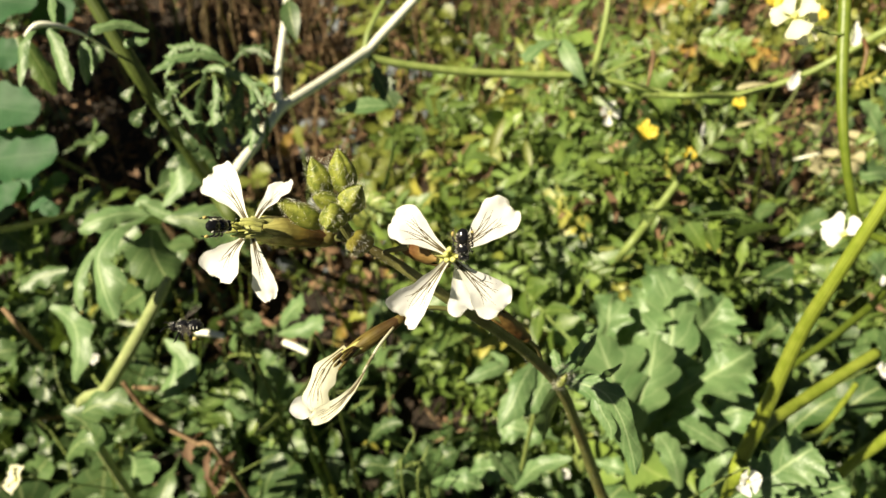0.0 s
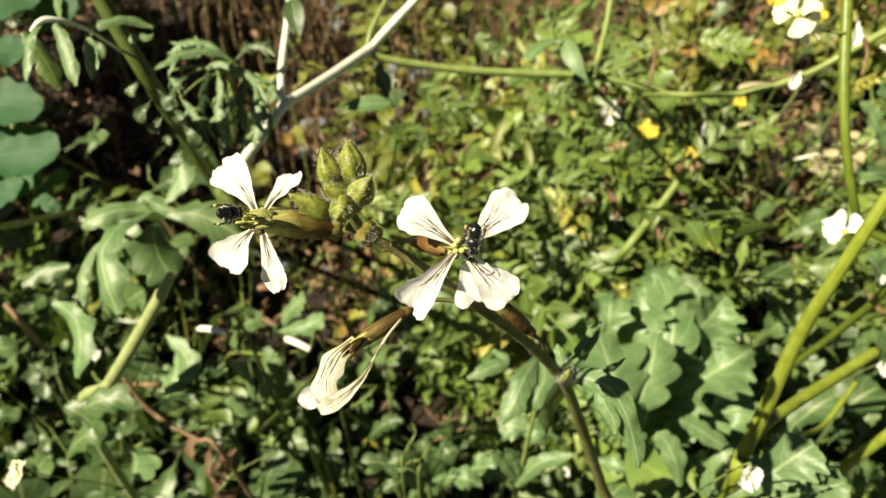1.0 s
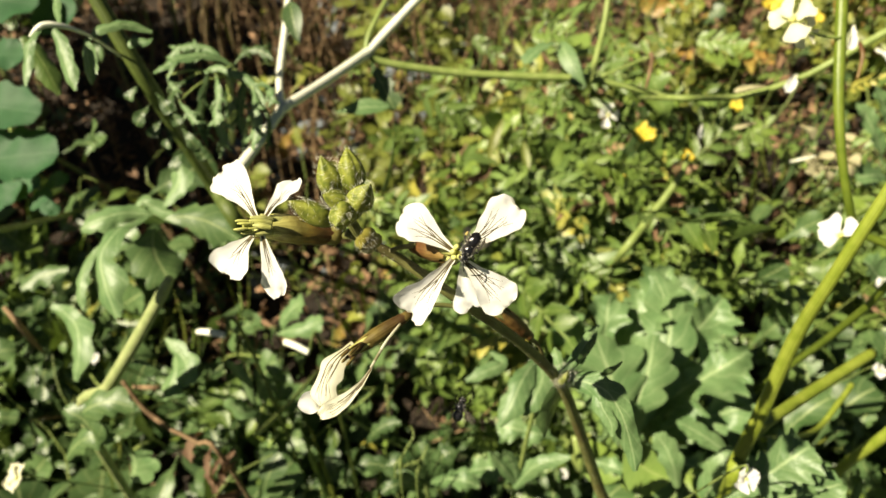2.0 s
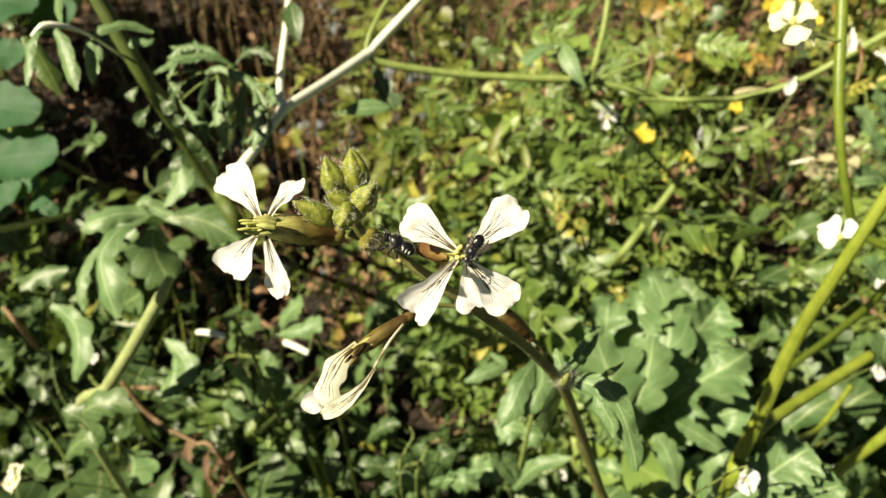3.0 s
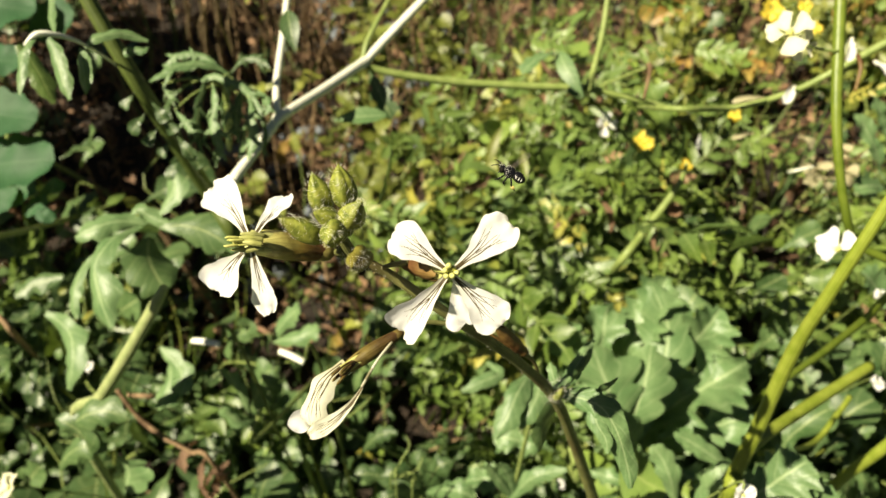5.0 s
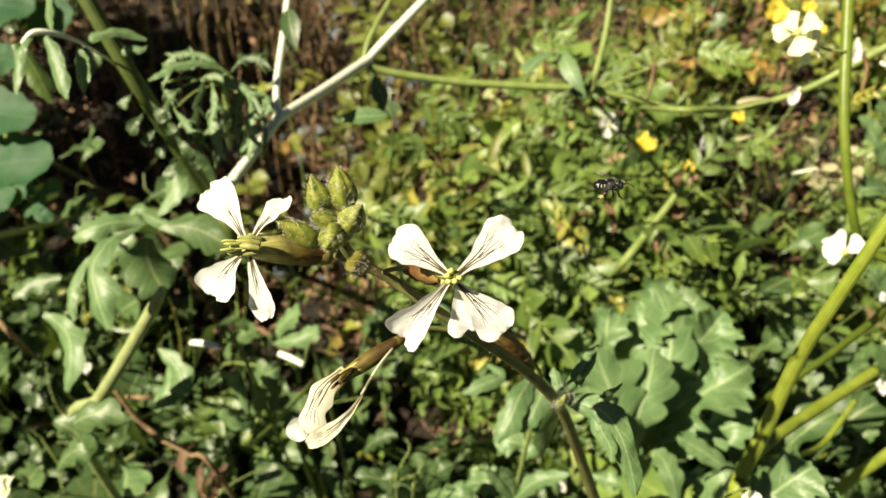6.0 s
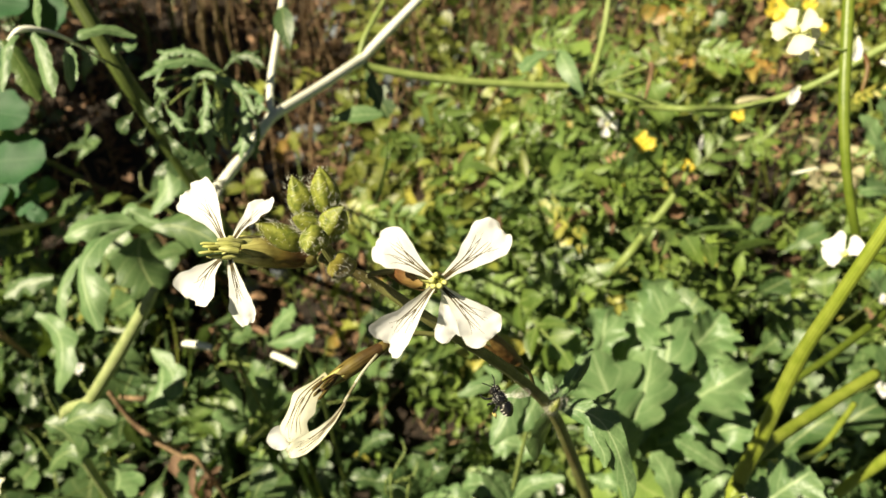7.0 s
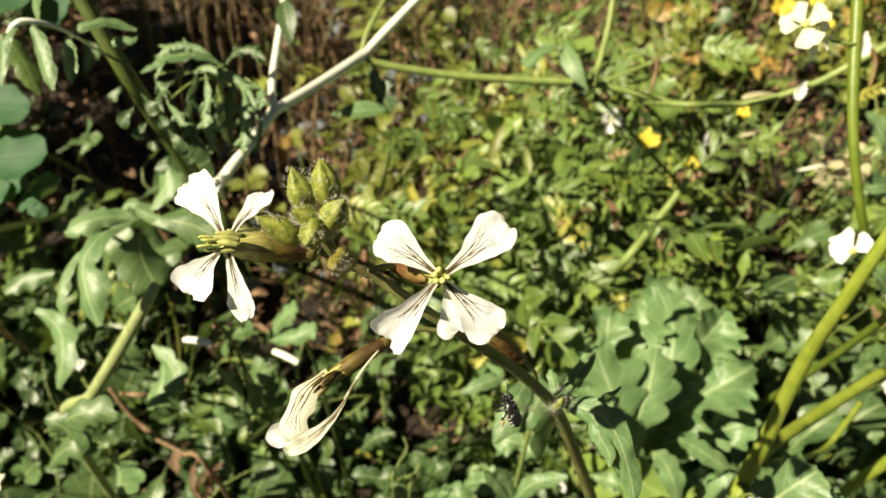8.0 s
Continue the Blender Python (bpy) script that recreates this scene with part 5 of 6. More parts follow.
def stamens(flower, a, b, spread, count=6, mat=None, seed=0, fat=1.0):
    """Filaments with long anthers from a towards b."""
    rnd = random.Random(seed)
    ax = (b - a).normalized()
    s = ax.orthogonal().normalized()
    for k in range(count):
        o = Matrix.Rotation(2 * math.pi * k / count, 3, ax) @ s * spread / 100
        e = b + o * rnd.uniform(0.7, 1.1) - ax * rnd.uniform(0, 0.0018)
        bm = tube(bmesh.new(), [a + o * 0.3, (a + e) / 2 + o * 0.3, e], [0.03, 0.025, 0.02], sides=6, steps=3)
        tube(bm, [e - ax * 0.0004, e + ax * 0.0007, e + ax * 0.0021 + o * 0.1, e + ax * 0.0028], [0.04 * fat, 0.092 * fat, 0.08 * fat, 0.03 * fat], sides=7, steps=3)
        part("stamen", bm, mat or M_ANTHER, flower)
    part("pistil", tube(bmesh.new(), [a, b - ax * 0.001, b + ax * 0.0006], [0.06, 0.05, 0.075], sides=8), mat or M_ANTHER, flower)


def hairs(bm, centre, radius, count, rnd, length=0.0012, axis=None, span=None):
    """Short stiff hairs on a rounded form (centre, radius) or along a stem from centre to span."""
    for _ in range(count):
        d = Vector((rnd.gauss(0, 1), rnd.gauss(0, 1), rnd.gauss(0, 1))).normalized()
        if span is not None:
            ax = (span - centre).normalized()
            d = (d - ax * d.dot(ax)).normalized()
            p = centre.lerp(span, rnd.random()) + d * radius
        else:
            p = centre + axis @ d
        ln = length * rnd.uniform(0.5, 1.2)
        bend = Vector((rnd.gauss(0, 0.25), rnd.gauss(0, 0.25), rnd.gauss(0, 0.25)))
        s = d.orthogonal().normalized() * 0.000034
        s2 = d.cross(s)
        e = p + (d + bend) * ln
        a, b, c, t = bm.verts.new(p + s), bm.verts.new(p - s * 0.5 + s2 * 0.86), bm.verts.new(p - s * 0.5 - s2 * 0.86), bm.verts.new(e)
        for f in ((a, b, t), (b, c, t), (c, a, t)):
            bm.faces.new(f)


def bud(plant, a, b, width, seed, hair=90, skin=None):
    """A closed flower bud from its base a to its tip b: four overlapping hairy sepals."""
    rnd = random.Random(seed)
    ax = b - a
    L = ax.length
    ax.normalize()
    s = ax.orthogonal().normalized()
    rot = Matrix((s, ax.cross(s), ax)).transposed()
    c = (a + b) / 2
    r = width / 200
    bm = bmesh.new()
    seg, rings = 20, 12
    grid = []
    for i in range(rings + 1):
        t = i / rings
        w = r * (math.sin(math.pi * (0.05 + 0.945 * t) ** 0.80) ** 0.95)
        row = []
        for j in range(seg):
            th = 2 * math.pi * j / seg
            crease = 1 - 0.34 * abs(math.cos(2 * th + 0.6 * t)) ** 10 + 0.05 * math.cos(12 * th)
            lump = 1 + 0.10 * noise.noise(Vector((math.cos(th), math.sin(th), t * 2 + seed)))
            row.append(bm.verts.new(a + rot @ Vector((math.cos(th) * w * crease * lump, math.sin(th) * w * crease * lump, L * t))))
        grid.append(row)
    for i in range(rings):
        for j in range(seg):
            bm.faces.new((grid[i][j], grid[i][(j + 1) % seg], grid[i + 1][(j + 1) % seg], grid[i + 1][j]))
    bm.faces.new(list(reversed(grid[0])))
    bm.faces.new(grid[-1])
    ob = part("bud", bm, skin or M_BUD, plant)
    hb = bmesh.new()
    hairs(hb, c, r, hair, rnd, 0.0013, axis=rot @ Matrix.Diagonal((r * 0.92, r * 0.92, L * 0.46)))
    part("bud_hairs", hb, M_HAIR, ob, "short white bristles", kind="stuff")


def raceme():
    base = foot(Vector(), 0.075, 0.10)
    t = thing("flowering_rocket_plant", base, "rocket plant with leaning stalk, white veined flowers and hairy buds", "plant")
    stalk = [V(-2.48, 0.00, 15.9), V(-1.90, -0.28, 16.2), V(-1.24, -0.67, 16.6), V(0.08, -1.64, 17.4), V(2.01, -3.20, 20.4), V(3.60, -4.90, 23.2), V(4.73, -6.96, 26.2), V(5.77, -9.17, 29.0), V(6.81, -11.49, 31.5), V(8.24, -14.97, 34.5)]
    stem("stem", t, M_STALK, stalk + [Vector((0.080, 0.100, 0.30)), base], [0.10, 0.115, 0.125, 0.138, 0.155, 0.185, 0.205, 0.235, 0.25, 0.265, 0.30, 0.40], sides=14)
    rnd = random.Random(3)
    hb = bmesh.new()
    for k in range(len(stalk) - 1):
        hairs(hb, stalk[k], (0.105 + 0.012 * k) / 100, 45, rnd, 0.0009, span=stalk[k + 1])
    part("stem_hairs", hb, M_HAIR, t, "short white bristles", kind="stuff")

    # buds at the tip
    for i, (a, b, w) in enumerate((
            (V(-2.67, 0.79, 15.5), V(-2.93, 1.68, 15.1), 0.54), (V(-2.23, 0.91, 15.4), V(-2.37, 1.87, 15.2), 0.60), (V(-2.35, 0.61, 15.3), V(-2.82, 0.78, 14.7), 0.46),
            (V(-2.37, 0.51, 15.2), V(-2.50, 0.11, 14.5), 0.58), (V(-2.26, 0.46, 15.3), V(-1.79, 1.02, 14.7), 0.56), (V(-2.72, 0.21, 15.5), V(-3.61, 0.67, 14.9), 0.54),
            (V(-2.30, 0.29, 15.4), V(-2.14, 0.78, 14.8), 0.44), (V(-1.83, -0.09, 15.6), V(-1.97, -0.36, 14.4), 0.54))):
        bud(t, a, b, w * 1.06, i, 170, M_BUD_RED if i == 7 else M_BUD)
    stem("bud_stalk", t, M_STALK, [V(-1.90, -0.33, 16.2), V(-2.21, 0.01, 15.8), V(-2.37, 0.39, 15.4), V(-2.41, 0.70, 15.3)], [0.12, 0.13, 0.12, 0.08])

    # the flower that faces the view
    fr = part("flower", tube(bmesh.new(), [V(-1.72, -0.55, 16.4), V(-1.38, -0.38, 16.3), V(-0.90, -0.30, 16.3)], [0.05, 0.055, 0.07], sides=8), M_STALK, t, "open white flower with four dark-veined petals")
    calyx(fr, V(-0.97, -0.34, 16.6), V(0.00, -0.52, 15.5), 0.22, M_SEPAL_RED)
    c = V(0.06, -0.49, 15.2)
    petal(fr, c, V(1.43, 0.63, 15.9), TO_VIEW + FACE_UP * 0.3 - RIGHT * 0.2, 0.98, veins="many", seed=1, bend=-0.03, sway=0.03)
    petal(fr, c, V(-1.16, 0.41, 15.2), TO_VIEW + FACE_UP * 0.4 - RIGHT * 0.2, 0.90, veins="many", seed=2, bend=0.05, tipcurl=0.08)
    petal(fr, c, V(-0.99, -1.85, 15.9), TO_VIEW - RIGHT * 0.3, 0.92, veins="many", seed=3, bend=0.12, cup=0.85, sway=-0.04)
    petal(fr, c, V(1.21, -1.64, 15.4), TO_VIEW - RIGHT * 0.25, 0.96, veins="many", seed=4, bend=0.02, cup=0.2)
    stamens(fr, V(0.00, -0.52, 15.5), V(0.07, -0.47, 14.9), 0.12, seed=1, fat=0.8)

    # the flower seen from the side
    fl = part("flower", tube(bmesh.new(), [V(-2.11, -0.15, 16.3), V(-2.54, -0.08, 17.0), V(-2.97, -0.06, 17.4)], [0.07, 0.08, 0.11], sides=8), M_STALK, t, "open white flower seen side-on")
    calyx(fl, V(-2.92, -0.04, 17.3), V(-4.50, 0.17, 16.3), 0.37, M_SEPAL, 0.75)
    c = V(-4.52, 0.22, 16.0)
    petal(fl, c, V(-5.67, 1.52, 16.9), TO_VIEW + FACE_UP * 0.3, 0.98, seed=11, bend=0.08, sway=0.08)
    petal(fl, c, V(-3.89, 1.28, 16.9), TO_VIEW - RIGHT * 0.4, 0.62, seed=12, bend=0.06, sway=0.06)
    petal(fl, V(-4.68, -0.04, 16.1), V(-5.25, -0.98, 16.1), TO_VIEW - RIGHT * 0.6 + FACE_UP * 0.3, 1.05, seed=13, bend=0.06, cup=0.25, ripple=0.35, sway=0.10)
    petal(fl, c, V(-4.17, -1.52, 16.3), TO_VIEW - RIGHT * 0.3, 0.66, seed=14, bend=0.06, sway=-0.05)
    stamens(fl, V(-4.29, 0.17, 15.9), V(-4.75, 0.14, 15.7), 0.13, 6, seed=2, fat=0.42)
    for a, b in ((V(-4.24, 0.30, 16.2), V(-4.70, 0.35, 15.9)), (V(-4.19, 0.01, 16.0), V(-4.72, -0.04, 15.8)), (V(-4.16, 0.11, 15.7), V(-4.56, 0.16, 15.6)), (V(-4.19, 0.22, 15.9), V(-4.67, 0.27, 15.7))):
        part("petal_claw", tube(bmesh.new(), [a, a.lerp(b, 0.5) + FACE_UP * 0.0002, b], [0.06, 0.075, 0.025], sides=8), M_CLAW, fl, "pale green petal claw")

    # the wilted flower
    fw = part("wilted_flower", tube(bmesh.new(), [V(0.22, -1.86, 17.3), V(-0.54, -1.78, 17.0), V(-1.14, -2.02, 16.7)], [0.06, 0.06, 0.08], sides=8), M_STALK, t, "wilting flower with shrivelled cream petals")
    calyx(fw, V(-1.11, -1.99, 16.7), V(-2.30, -2.74, 16.3), 0.17, M_SEPAL_DARK, 0.8)
    petal(fw, V(-2.36, -2.64, 16.3), V(-3.09, -4.02, 15.9), TO_VIEW - RIGHT * 0.35 + RISE * 0.3, 0.64, M_WILT, "many", seed=21, bend=0.14, cup=-0.5, ripple=0.25, shape="wilt", sway=0.25, bold=1.0, reach=1.3)
    part("petal_claw", tube(bmesh.new(), [V(-1.28, -2.17, 16.4), V(-1.56, -2.50, 16.0), V(-1.75, -2.81, 15.8), V(-1.91, -3.09, 15.7)], [0.03, 0.03, 0.035, 0.03], sides=6), M_WILT, fw, "thin shrivelled petal claw")
    petal(fw, V(-1.83, -2.96, 15.8), V(-3.08, -4.15, 15.6), TO_VIEW - RIGHT * 0.4, 0.38, M_WILT, "many", seed=23, bend=-0.03, cup=0.3, ripple=0.3, shape="petal", sway=-0.20, bold=0.9, reach=1.2)
    petal(fw, V(-3.16, -3.98, 16.5), V(-3.72, -4.09, 16.3), TO_VIEW - RIGHT * 0.6, 0.54, M_PETAL, veins="", seed=24, bend=0.15, cup=0.4, ripple=0.4, shape="oval")
    stamens(fw, V(-2.16, -2.62, 16.2), V(-2.38, -2.83, 15.9), 0.12, 5, M_SEPAL_DARK, seed=4, fat=0.45)

    # a flower half hidden behind the stalk
    fh = part("flower", tube(bmesh.new(), [V(3.06, -4.26, 22.7), V(2.79, -3.55, 22.0), V(2.35, -3.14, 21.3)], [0.06, 0.06, 0.08], sides=8), M_STALK, t, "white flower facing away, with reddish sepals")
    calyx(fh, V(2.37, -3.10, 21.1), V(1.16, -2.10, 20.0), 0.22, M_SEPAL_RED)
    petal(fh, V(0.18, -0.75, 16.8), V(0.52, -1.84, 17.0), TO_VIEW - RIGHT * 0.3, 0.98, seed=31, veins="", cup=0.5, ripple=0.6)

    # leaves at the node
    nd = V(3.73, -4.74, 23.2)
    sunlit = TO_VIEW + FACE_UP * 0.6 - RIGHT * 0.4
    for i, (mat, face, pts, w, lobed) in enumerate((
            (M_LEAF_BIG, sunlit, (nd, V(4.50, -4.83, 22.5), V(5.01, -5.07, 22.2), V(5.48, -5.84, 22.2), V(5.85, -6.93, 22.5), V(6.05, -7.77, 22.7)), (0.10, 0.42, 0.50, 0.34, 0.30, 0.08), 0.14),
            (M_LEAF_BIG, sunlit, (V(4.68, -4.74, 22.5), V(4.80, -5.48, 22.2), V(5.07, -6.00, 22.1), V(5.13, -6.45, 22.1)), (0.10, 0.26, 0.20, 0.04), 0.14),
            (M_LEAF_GREY, TO_VIEW + RIGHT * 0.3, (nd, V(3.70, -5.69, 24.4), V(3.62, -6.75, 25.9), V(3.63, -7.76, 26.8)), (0.08, 0.40, 0.36, 0.06), 0.14),
            (M_LEAF_BIG, sunlit, (nd, V(4.14, -4.31, 23.4), V(4.58, -3.74, 23.7), V(5.11, -3.10, 24.0)), (0.06, 0.22, 0.26, 0.05), 0.14),
            # The next two: small shapes in the darker skin, standing for shade blotches.
            (M_LEAF_GREY, TO_VIEW + RIGHT * 0.9, (nd, V(4.08, -4.38, 22.9), V(4.41, -3.88, 22.6), V(4.70, -3.32, 22.6)), (0.02, 0.05, 0.22, 0.04), 0.25),
            (M_LEAF_GREY, TO_VIEW + RIGHT * 0.9, (nd, V(4.65, -4.70, 22.7), V(5.07, -4.49, 22.4), V(5.53, -4.11, 22.4)), (0.02, 0.04, 0.18, 0.04), 0.25),
            (M_LEAF_BIG, sunlit, (nd, V(3.66, -4.34, 23.6), V(3.60, -4.04, 23.8), V(3.59, -3.88, 24.0)), (0.06, 0.16, 0.16, 0.05), 0.1))):
        bent_leaf("stem_leaf", t, mat, pts, w, face, scallop=lobed, lobes=3, cup=0.3, seed=101 + i, cols=8)
    bud(t, V(3.56, -4.92, 22.9), V(3.80, -4.38, 22.5), 0.40, 50, 260)
    nb = bmesh.new()
    hairs(nb, V(3.70, -4.63, 22.7), 0.003, 520, rnd, 0.0022, axis=Matrix.Diagonal((0.0034, 0.0034, 0.0034)))
    part("node_hairs", nb, M_HAIR, t, "white woolly hairs at the node", kind="stuff")


raceme()


# ---- other flowers in the bed ----
def bed_flower(name, centre, face, size, mat, label, petals=4, heart=None, turn=0.0, group="", narrow=0.55, skip=()):
    """A small open flower on its own thin stalk down to the ground; size: its width in centimetres."""
    base = foot(centre + Vector((0.01, 0.06, 0)))
    t = thing(name, base, label, "flower", group)
    stem("stalk", t, M_STEM_GREEN, [centre - face * 0.002, centre - face * 0.012 + Vector((0, 0.004, -0.006)), (centre + base) / 2 + Vector((0.005, 0.02, 0)), base], [0.045, 0.05, 0.06, 0.08], sides=6)
    flower_head(t, centre, face, size, mat, petals, heart, turn, narrow, skip)


UPVIEW = (TO_VIEW + FACE_UP * 0.5).normalized()
bed_flower("white_rocket_flower", V(11.71, -9.64, 27.4), (TO_VIEW + FACE_UP * 0.6).normalized(), 1.0, M_PETAL, "white flower low among grey leaves", turn=0.2, narrow=0.7)
bed_flower("cream_rocket_flower", V(-26.21, -14.44, 42.0), (TO_VIEW - RIGHT * 0.5 + RISE * 0.5).normalized(), 1.6, M_CREAM, "cream flower low at the bed's edge", turn=0.6, narrow=0.8)
bed_flower("tiny_white_flower", V(14.72, 11.38, 63.4), TO_VIEW, 2.2, M_PETAL, "tiny white cress flower with four round petals", turn=0.5, narrow=0.4, group="tiny flowers")
for c, w in ((V(18.12, 9.73, 63.4), 1.7), (V(21.93, 7.77, 63.4), 1.2), (V(17.06, 6.57, 66.9), 0.8), (V(27.28, 19.87, 58.1), 1.9), (V(30.96, 18.45, 58.1), 1.0), (V(21.96, 10.17, 52.8), 0.9), (V(30.92, 20.86, 59.8), 1.1)):
    bed_flower("yellow_flower", c, UPVIEW, w, M_YELLOW, "small bright yellow flower in the green cover", petals=5, turn=w * 9, narrow=0.8, group="tiny yellow flowers", heart=M_YELLOW)


def dried_petals():
    """Pale shrivelled petals that cling to the seeding stalk."""
    for i, (a, b, w) in enumerate(((V(22.28, 10.52, 44.5), V(21.38, 9.26, 44.0), 0.32), (V(20.70, 9.84, 45.0), V(18.50, 9.54, 45.0), 0.2), (V(19.06, 8.70, 52.0), V(18.85, 7.56, 52.0), 0.22), (V(24.44, 12.83, 42.0), V(24.27, 11.37, 42.0), 0.25), (V(25.80, 11.37, 42.0), V(26.69, 10.55, 42.0), 0.28), (V(24.85, 9.37, 56.0), V(23.03, 8.92, 56.0), 0.22))):
        t = thing("dried_petal", b, "pale shrivelled petal caught on a stalk", "petal", group="dried petals")
        leaf("blade", t, M_HUSK if i in (1, 5) else M_PETAL, a, b, UPVIEW, w, "strap", arch=0.2, cup=0.6, ripple=0.6, rows=12, seed=200 + i)


def withered_head():
    c = V(31.15, 7.02, 58.0)
    t = thing("withered_flower_head", foot(Vector((0.608, 0.823, 0))), "cream withered flower head among the weeds", "flower")
    rnd = random.Random(6)
    stem("stalk", t, M_STEM_GLARE, [c, c + AWAY * 0.05, foot(Vector((0.608, 0.823, 0)))], [0.12, 0.12, 0.12], sides=6)
    for i in range(13):
        p = c + RIGHT * rnd.gauss(0, 0.011) + RISE * rnd.gauss(0, 0.014)
        q = p + Vector((rnd.gauss(0, 0.01), rnd.gauss(0, 0.01), rnd.gauss(0, 0.01)))
        leaf("petal", t, M_HUSK, p, q, UPVIEW, rnd.uniform(0.3, 0.6), "strap", arch=0.3, cup=0.6, ripple=0.7, rows=8, seed=600 + i)


def pale_twigs():
    for a, b in ((V(-15.58, -5.66, 43.0), V(-13.68, -5.87, 42.5)), (V(-10.05, -6.25, 42.5), V(-8.46, -6.83, 42.0))):
        base = foot((a + b) / 2 + Vector((0, 0.04, 0)))
        t = thing("cut_twig", base, "whitish cut stalk end", "twig", group="pale cut stalks")
        stem("stalk", t, M_STEM_GLARE, [a, (a + b) / 2 + Vector((0, 0, 0.001)), b], [0.20, 0.22, 0.20])
        stem("stalk", t, M_STEM_SHADE, [b, b + Vector((0.004, 0.015, -0.03)), base], [0.1, 0.12, 0.15])


def bed_details():
    """Single stems, dry stalks and leaves that stand out of the cover."""
    t = thing("pale_green_stalk", foot(Vector((0.226, 0.593, 0))), "pale green stalk rising through the low weeds", "plant")
    stem("stem", t, M_STEM_GREEN, [V(20.45, 7.31, 58.8), V(19.92, 5.38, 59.6), V(17.74, 1.80, 61.3), V(15.62, -1.76, 63.8), foot(Vector((0.226, 0.593, 0)))], [0.16, 0.28, 0.34, 0.36, 0.36])
    t = thing("thin_upright_stalk", foot(Vector((0.258, 0.997, 0))), "thin green stalk with two drooping leaves", "plant")
    stem("stem", t, M_STEM_GREEN, [V(12.30, 19.90, 52.0), V(11.75, 16.10, 52.0), V(10.92, 13.02, 51.5), V(10.61, 11.66, 52.0), foot(Vector((0.258, 0.997, 0)))], [0.2, 0.22, 0.24, 0.24, 0.24])
    t = thing("dry_pod", V(13.02, 12.10, 45.0), "pinkish dry seed pod hanging from a shoot", "seed pod")
    stem("pod", t, M_DRY, [V(13.09, 12.03, 45.0), V(13.24, 11.56, 45.0), V(12.98, 9.84, 45.5)], [0.16, 0.16, 0.08])
    t = thing("dry_pod", V(24.95, 11.64, 42.0), "reddish dry seed pod beside a green stalk", "seed pod")
    stem("pod", t, M_SEPAL_RED, [V(24.85, 11.81, 42.0), V(25.05, 10.96, 42.0), V(24.71, 9.59, 42.0)], [0.12, 0.14, 0.08])
    for pts in ([V(-24.47, -10.52, 52.0), V(-23.00, -13.09, 53.0), V(-21.63, -15.15, 55.0), foot(Vector((-0.292, 0.343, 0)))], [V(-24.08, -11.15, 53.0), V(-22.08, -11.67, 55.0), foot(Vector((-0.326, 0.417, 0)))], [V(-28.85, -4.35, 45.0), V(-29.22, -6.40, 48.0), foot(Vector((-0.520, 0.465, 0)))]):
        t = thing("dry_stalk", pts[-1], "brown dry stalk lying in the weeds", "stalk", group="dry stalks in the bed")
        stem("stalk", t, M_DRY, pts, [0.16, 0.2, 0.2, 0.16][:len(pts)], sides=7)
    for a, b, r in ((V(-30.61, 32.57, 86.0), V(-36.18, 29.80, 106.0), 0.26), (V(-28.18, 32.19, 85.0), V(-34.13, 31.23, 105.0), 0.30), (V(-27.60, 32.97, 88.0), V(-32.73, 32.64, 106.0), 0.22), (V(-34.08, 34.08, 90.0), V(-38.76, 31.96, 106.0), 0.22), (V(-31.55, 34.84, 92.0), V(-37.21, 32.82, 106.0), 0.18)):
        low = foot(b + (b - a) * 0.5)
        t = thing("dry_stalk", low, "straw-brown dead stalk standing over the litter", "stalk", group="dry stalks in the bed")
        stem("stalk", t, M_STRAW, [a, a.lerp(b, 0.5) + Vector((0.003, 0, 0)), b, low], [r * 0.8, r, r, r], sides=7)
    rnd = random.Random(91)
    c = V(-14.65, -14.99, 46.0)
    t = thing("dry_leaf_cluster", foot(c), "curled pinkish-brown dead leaves on a dry stalk", "dead leaves")
    stem("stalk", t, M_DRY, [V(-18.65, -12.48, 46.0), V(-16.78, -13.42, 46.0), c, foot(c)], [0.12, 0.16, 0.16, 0.14], sides=7)
    for i in range(9):
        p = c + RIGHT * rnd.gauss(0, 0.010) + RISE * rnd.gauss(0, 0.010)
        q = p + Vector((rnd.gauss(0, 0.014), rnd.gauss(0, 0.014), rnd.gauss(0, 0.012)))
        leaf("dead_leaf", t, M_LITTER, p, q, TO_VIEW - RIGHT * 0.5, rnd.uniform(0.22, 0.45), "oval", arch=0.35, cup=0.8, ripple=0.8, rows=12, seed=700 + i)
    for pts in ((V(-3.28, -16.81, 48.0), V(-3.04, -14.78, 48.0), V(-2.42, -13.61, 48.0), V(-2.68, -12.97, 48.5)), (V(-2.18, -17.12, 48.0), V(-1.89, -15.79, 47.5), V(-2.37, -15.05, 47.0), V(-3.09, -15.63, 47.5)), (V(-3.74, -16.68, 49.0), V(-2.84, -15.92, 48.5), V(-1.79, -15.09, 48.0), V(-1.48, -14.24, 48.0))):
        t = thing("curling_shoot", foot(pts[0]), "thin pale green curling shoot", "plant", group="curling shoots")
        stem("stem", t, M_STEM_GREEN, list(reversed(pts)) + [foot(pts[0])], [0.03, 0.05, 0.06, 0.07, 0.1], sides=6)
    low = foot(Vector((-0.01, 0.22, 0)))
    t = thing("lobed_weed", low, "pale green rosette of narrow lobed leaves", "weed", group="lobed weeds in the bed")
    stem("stem", t, M_STEM_GREEN, [V(-1.65, -18.21, 52.0), V(-1.55, -20.89, 56.0), low], [0.14, 0.18, 0.2])
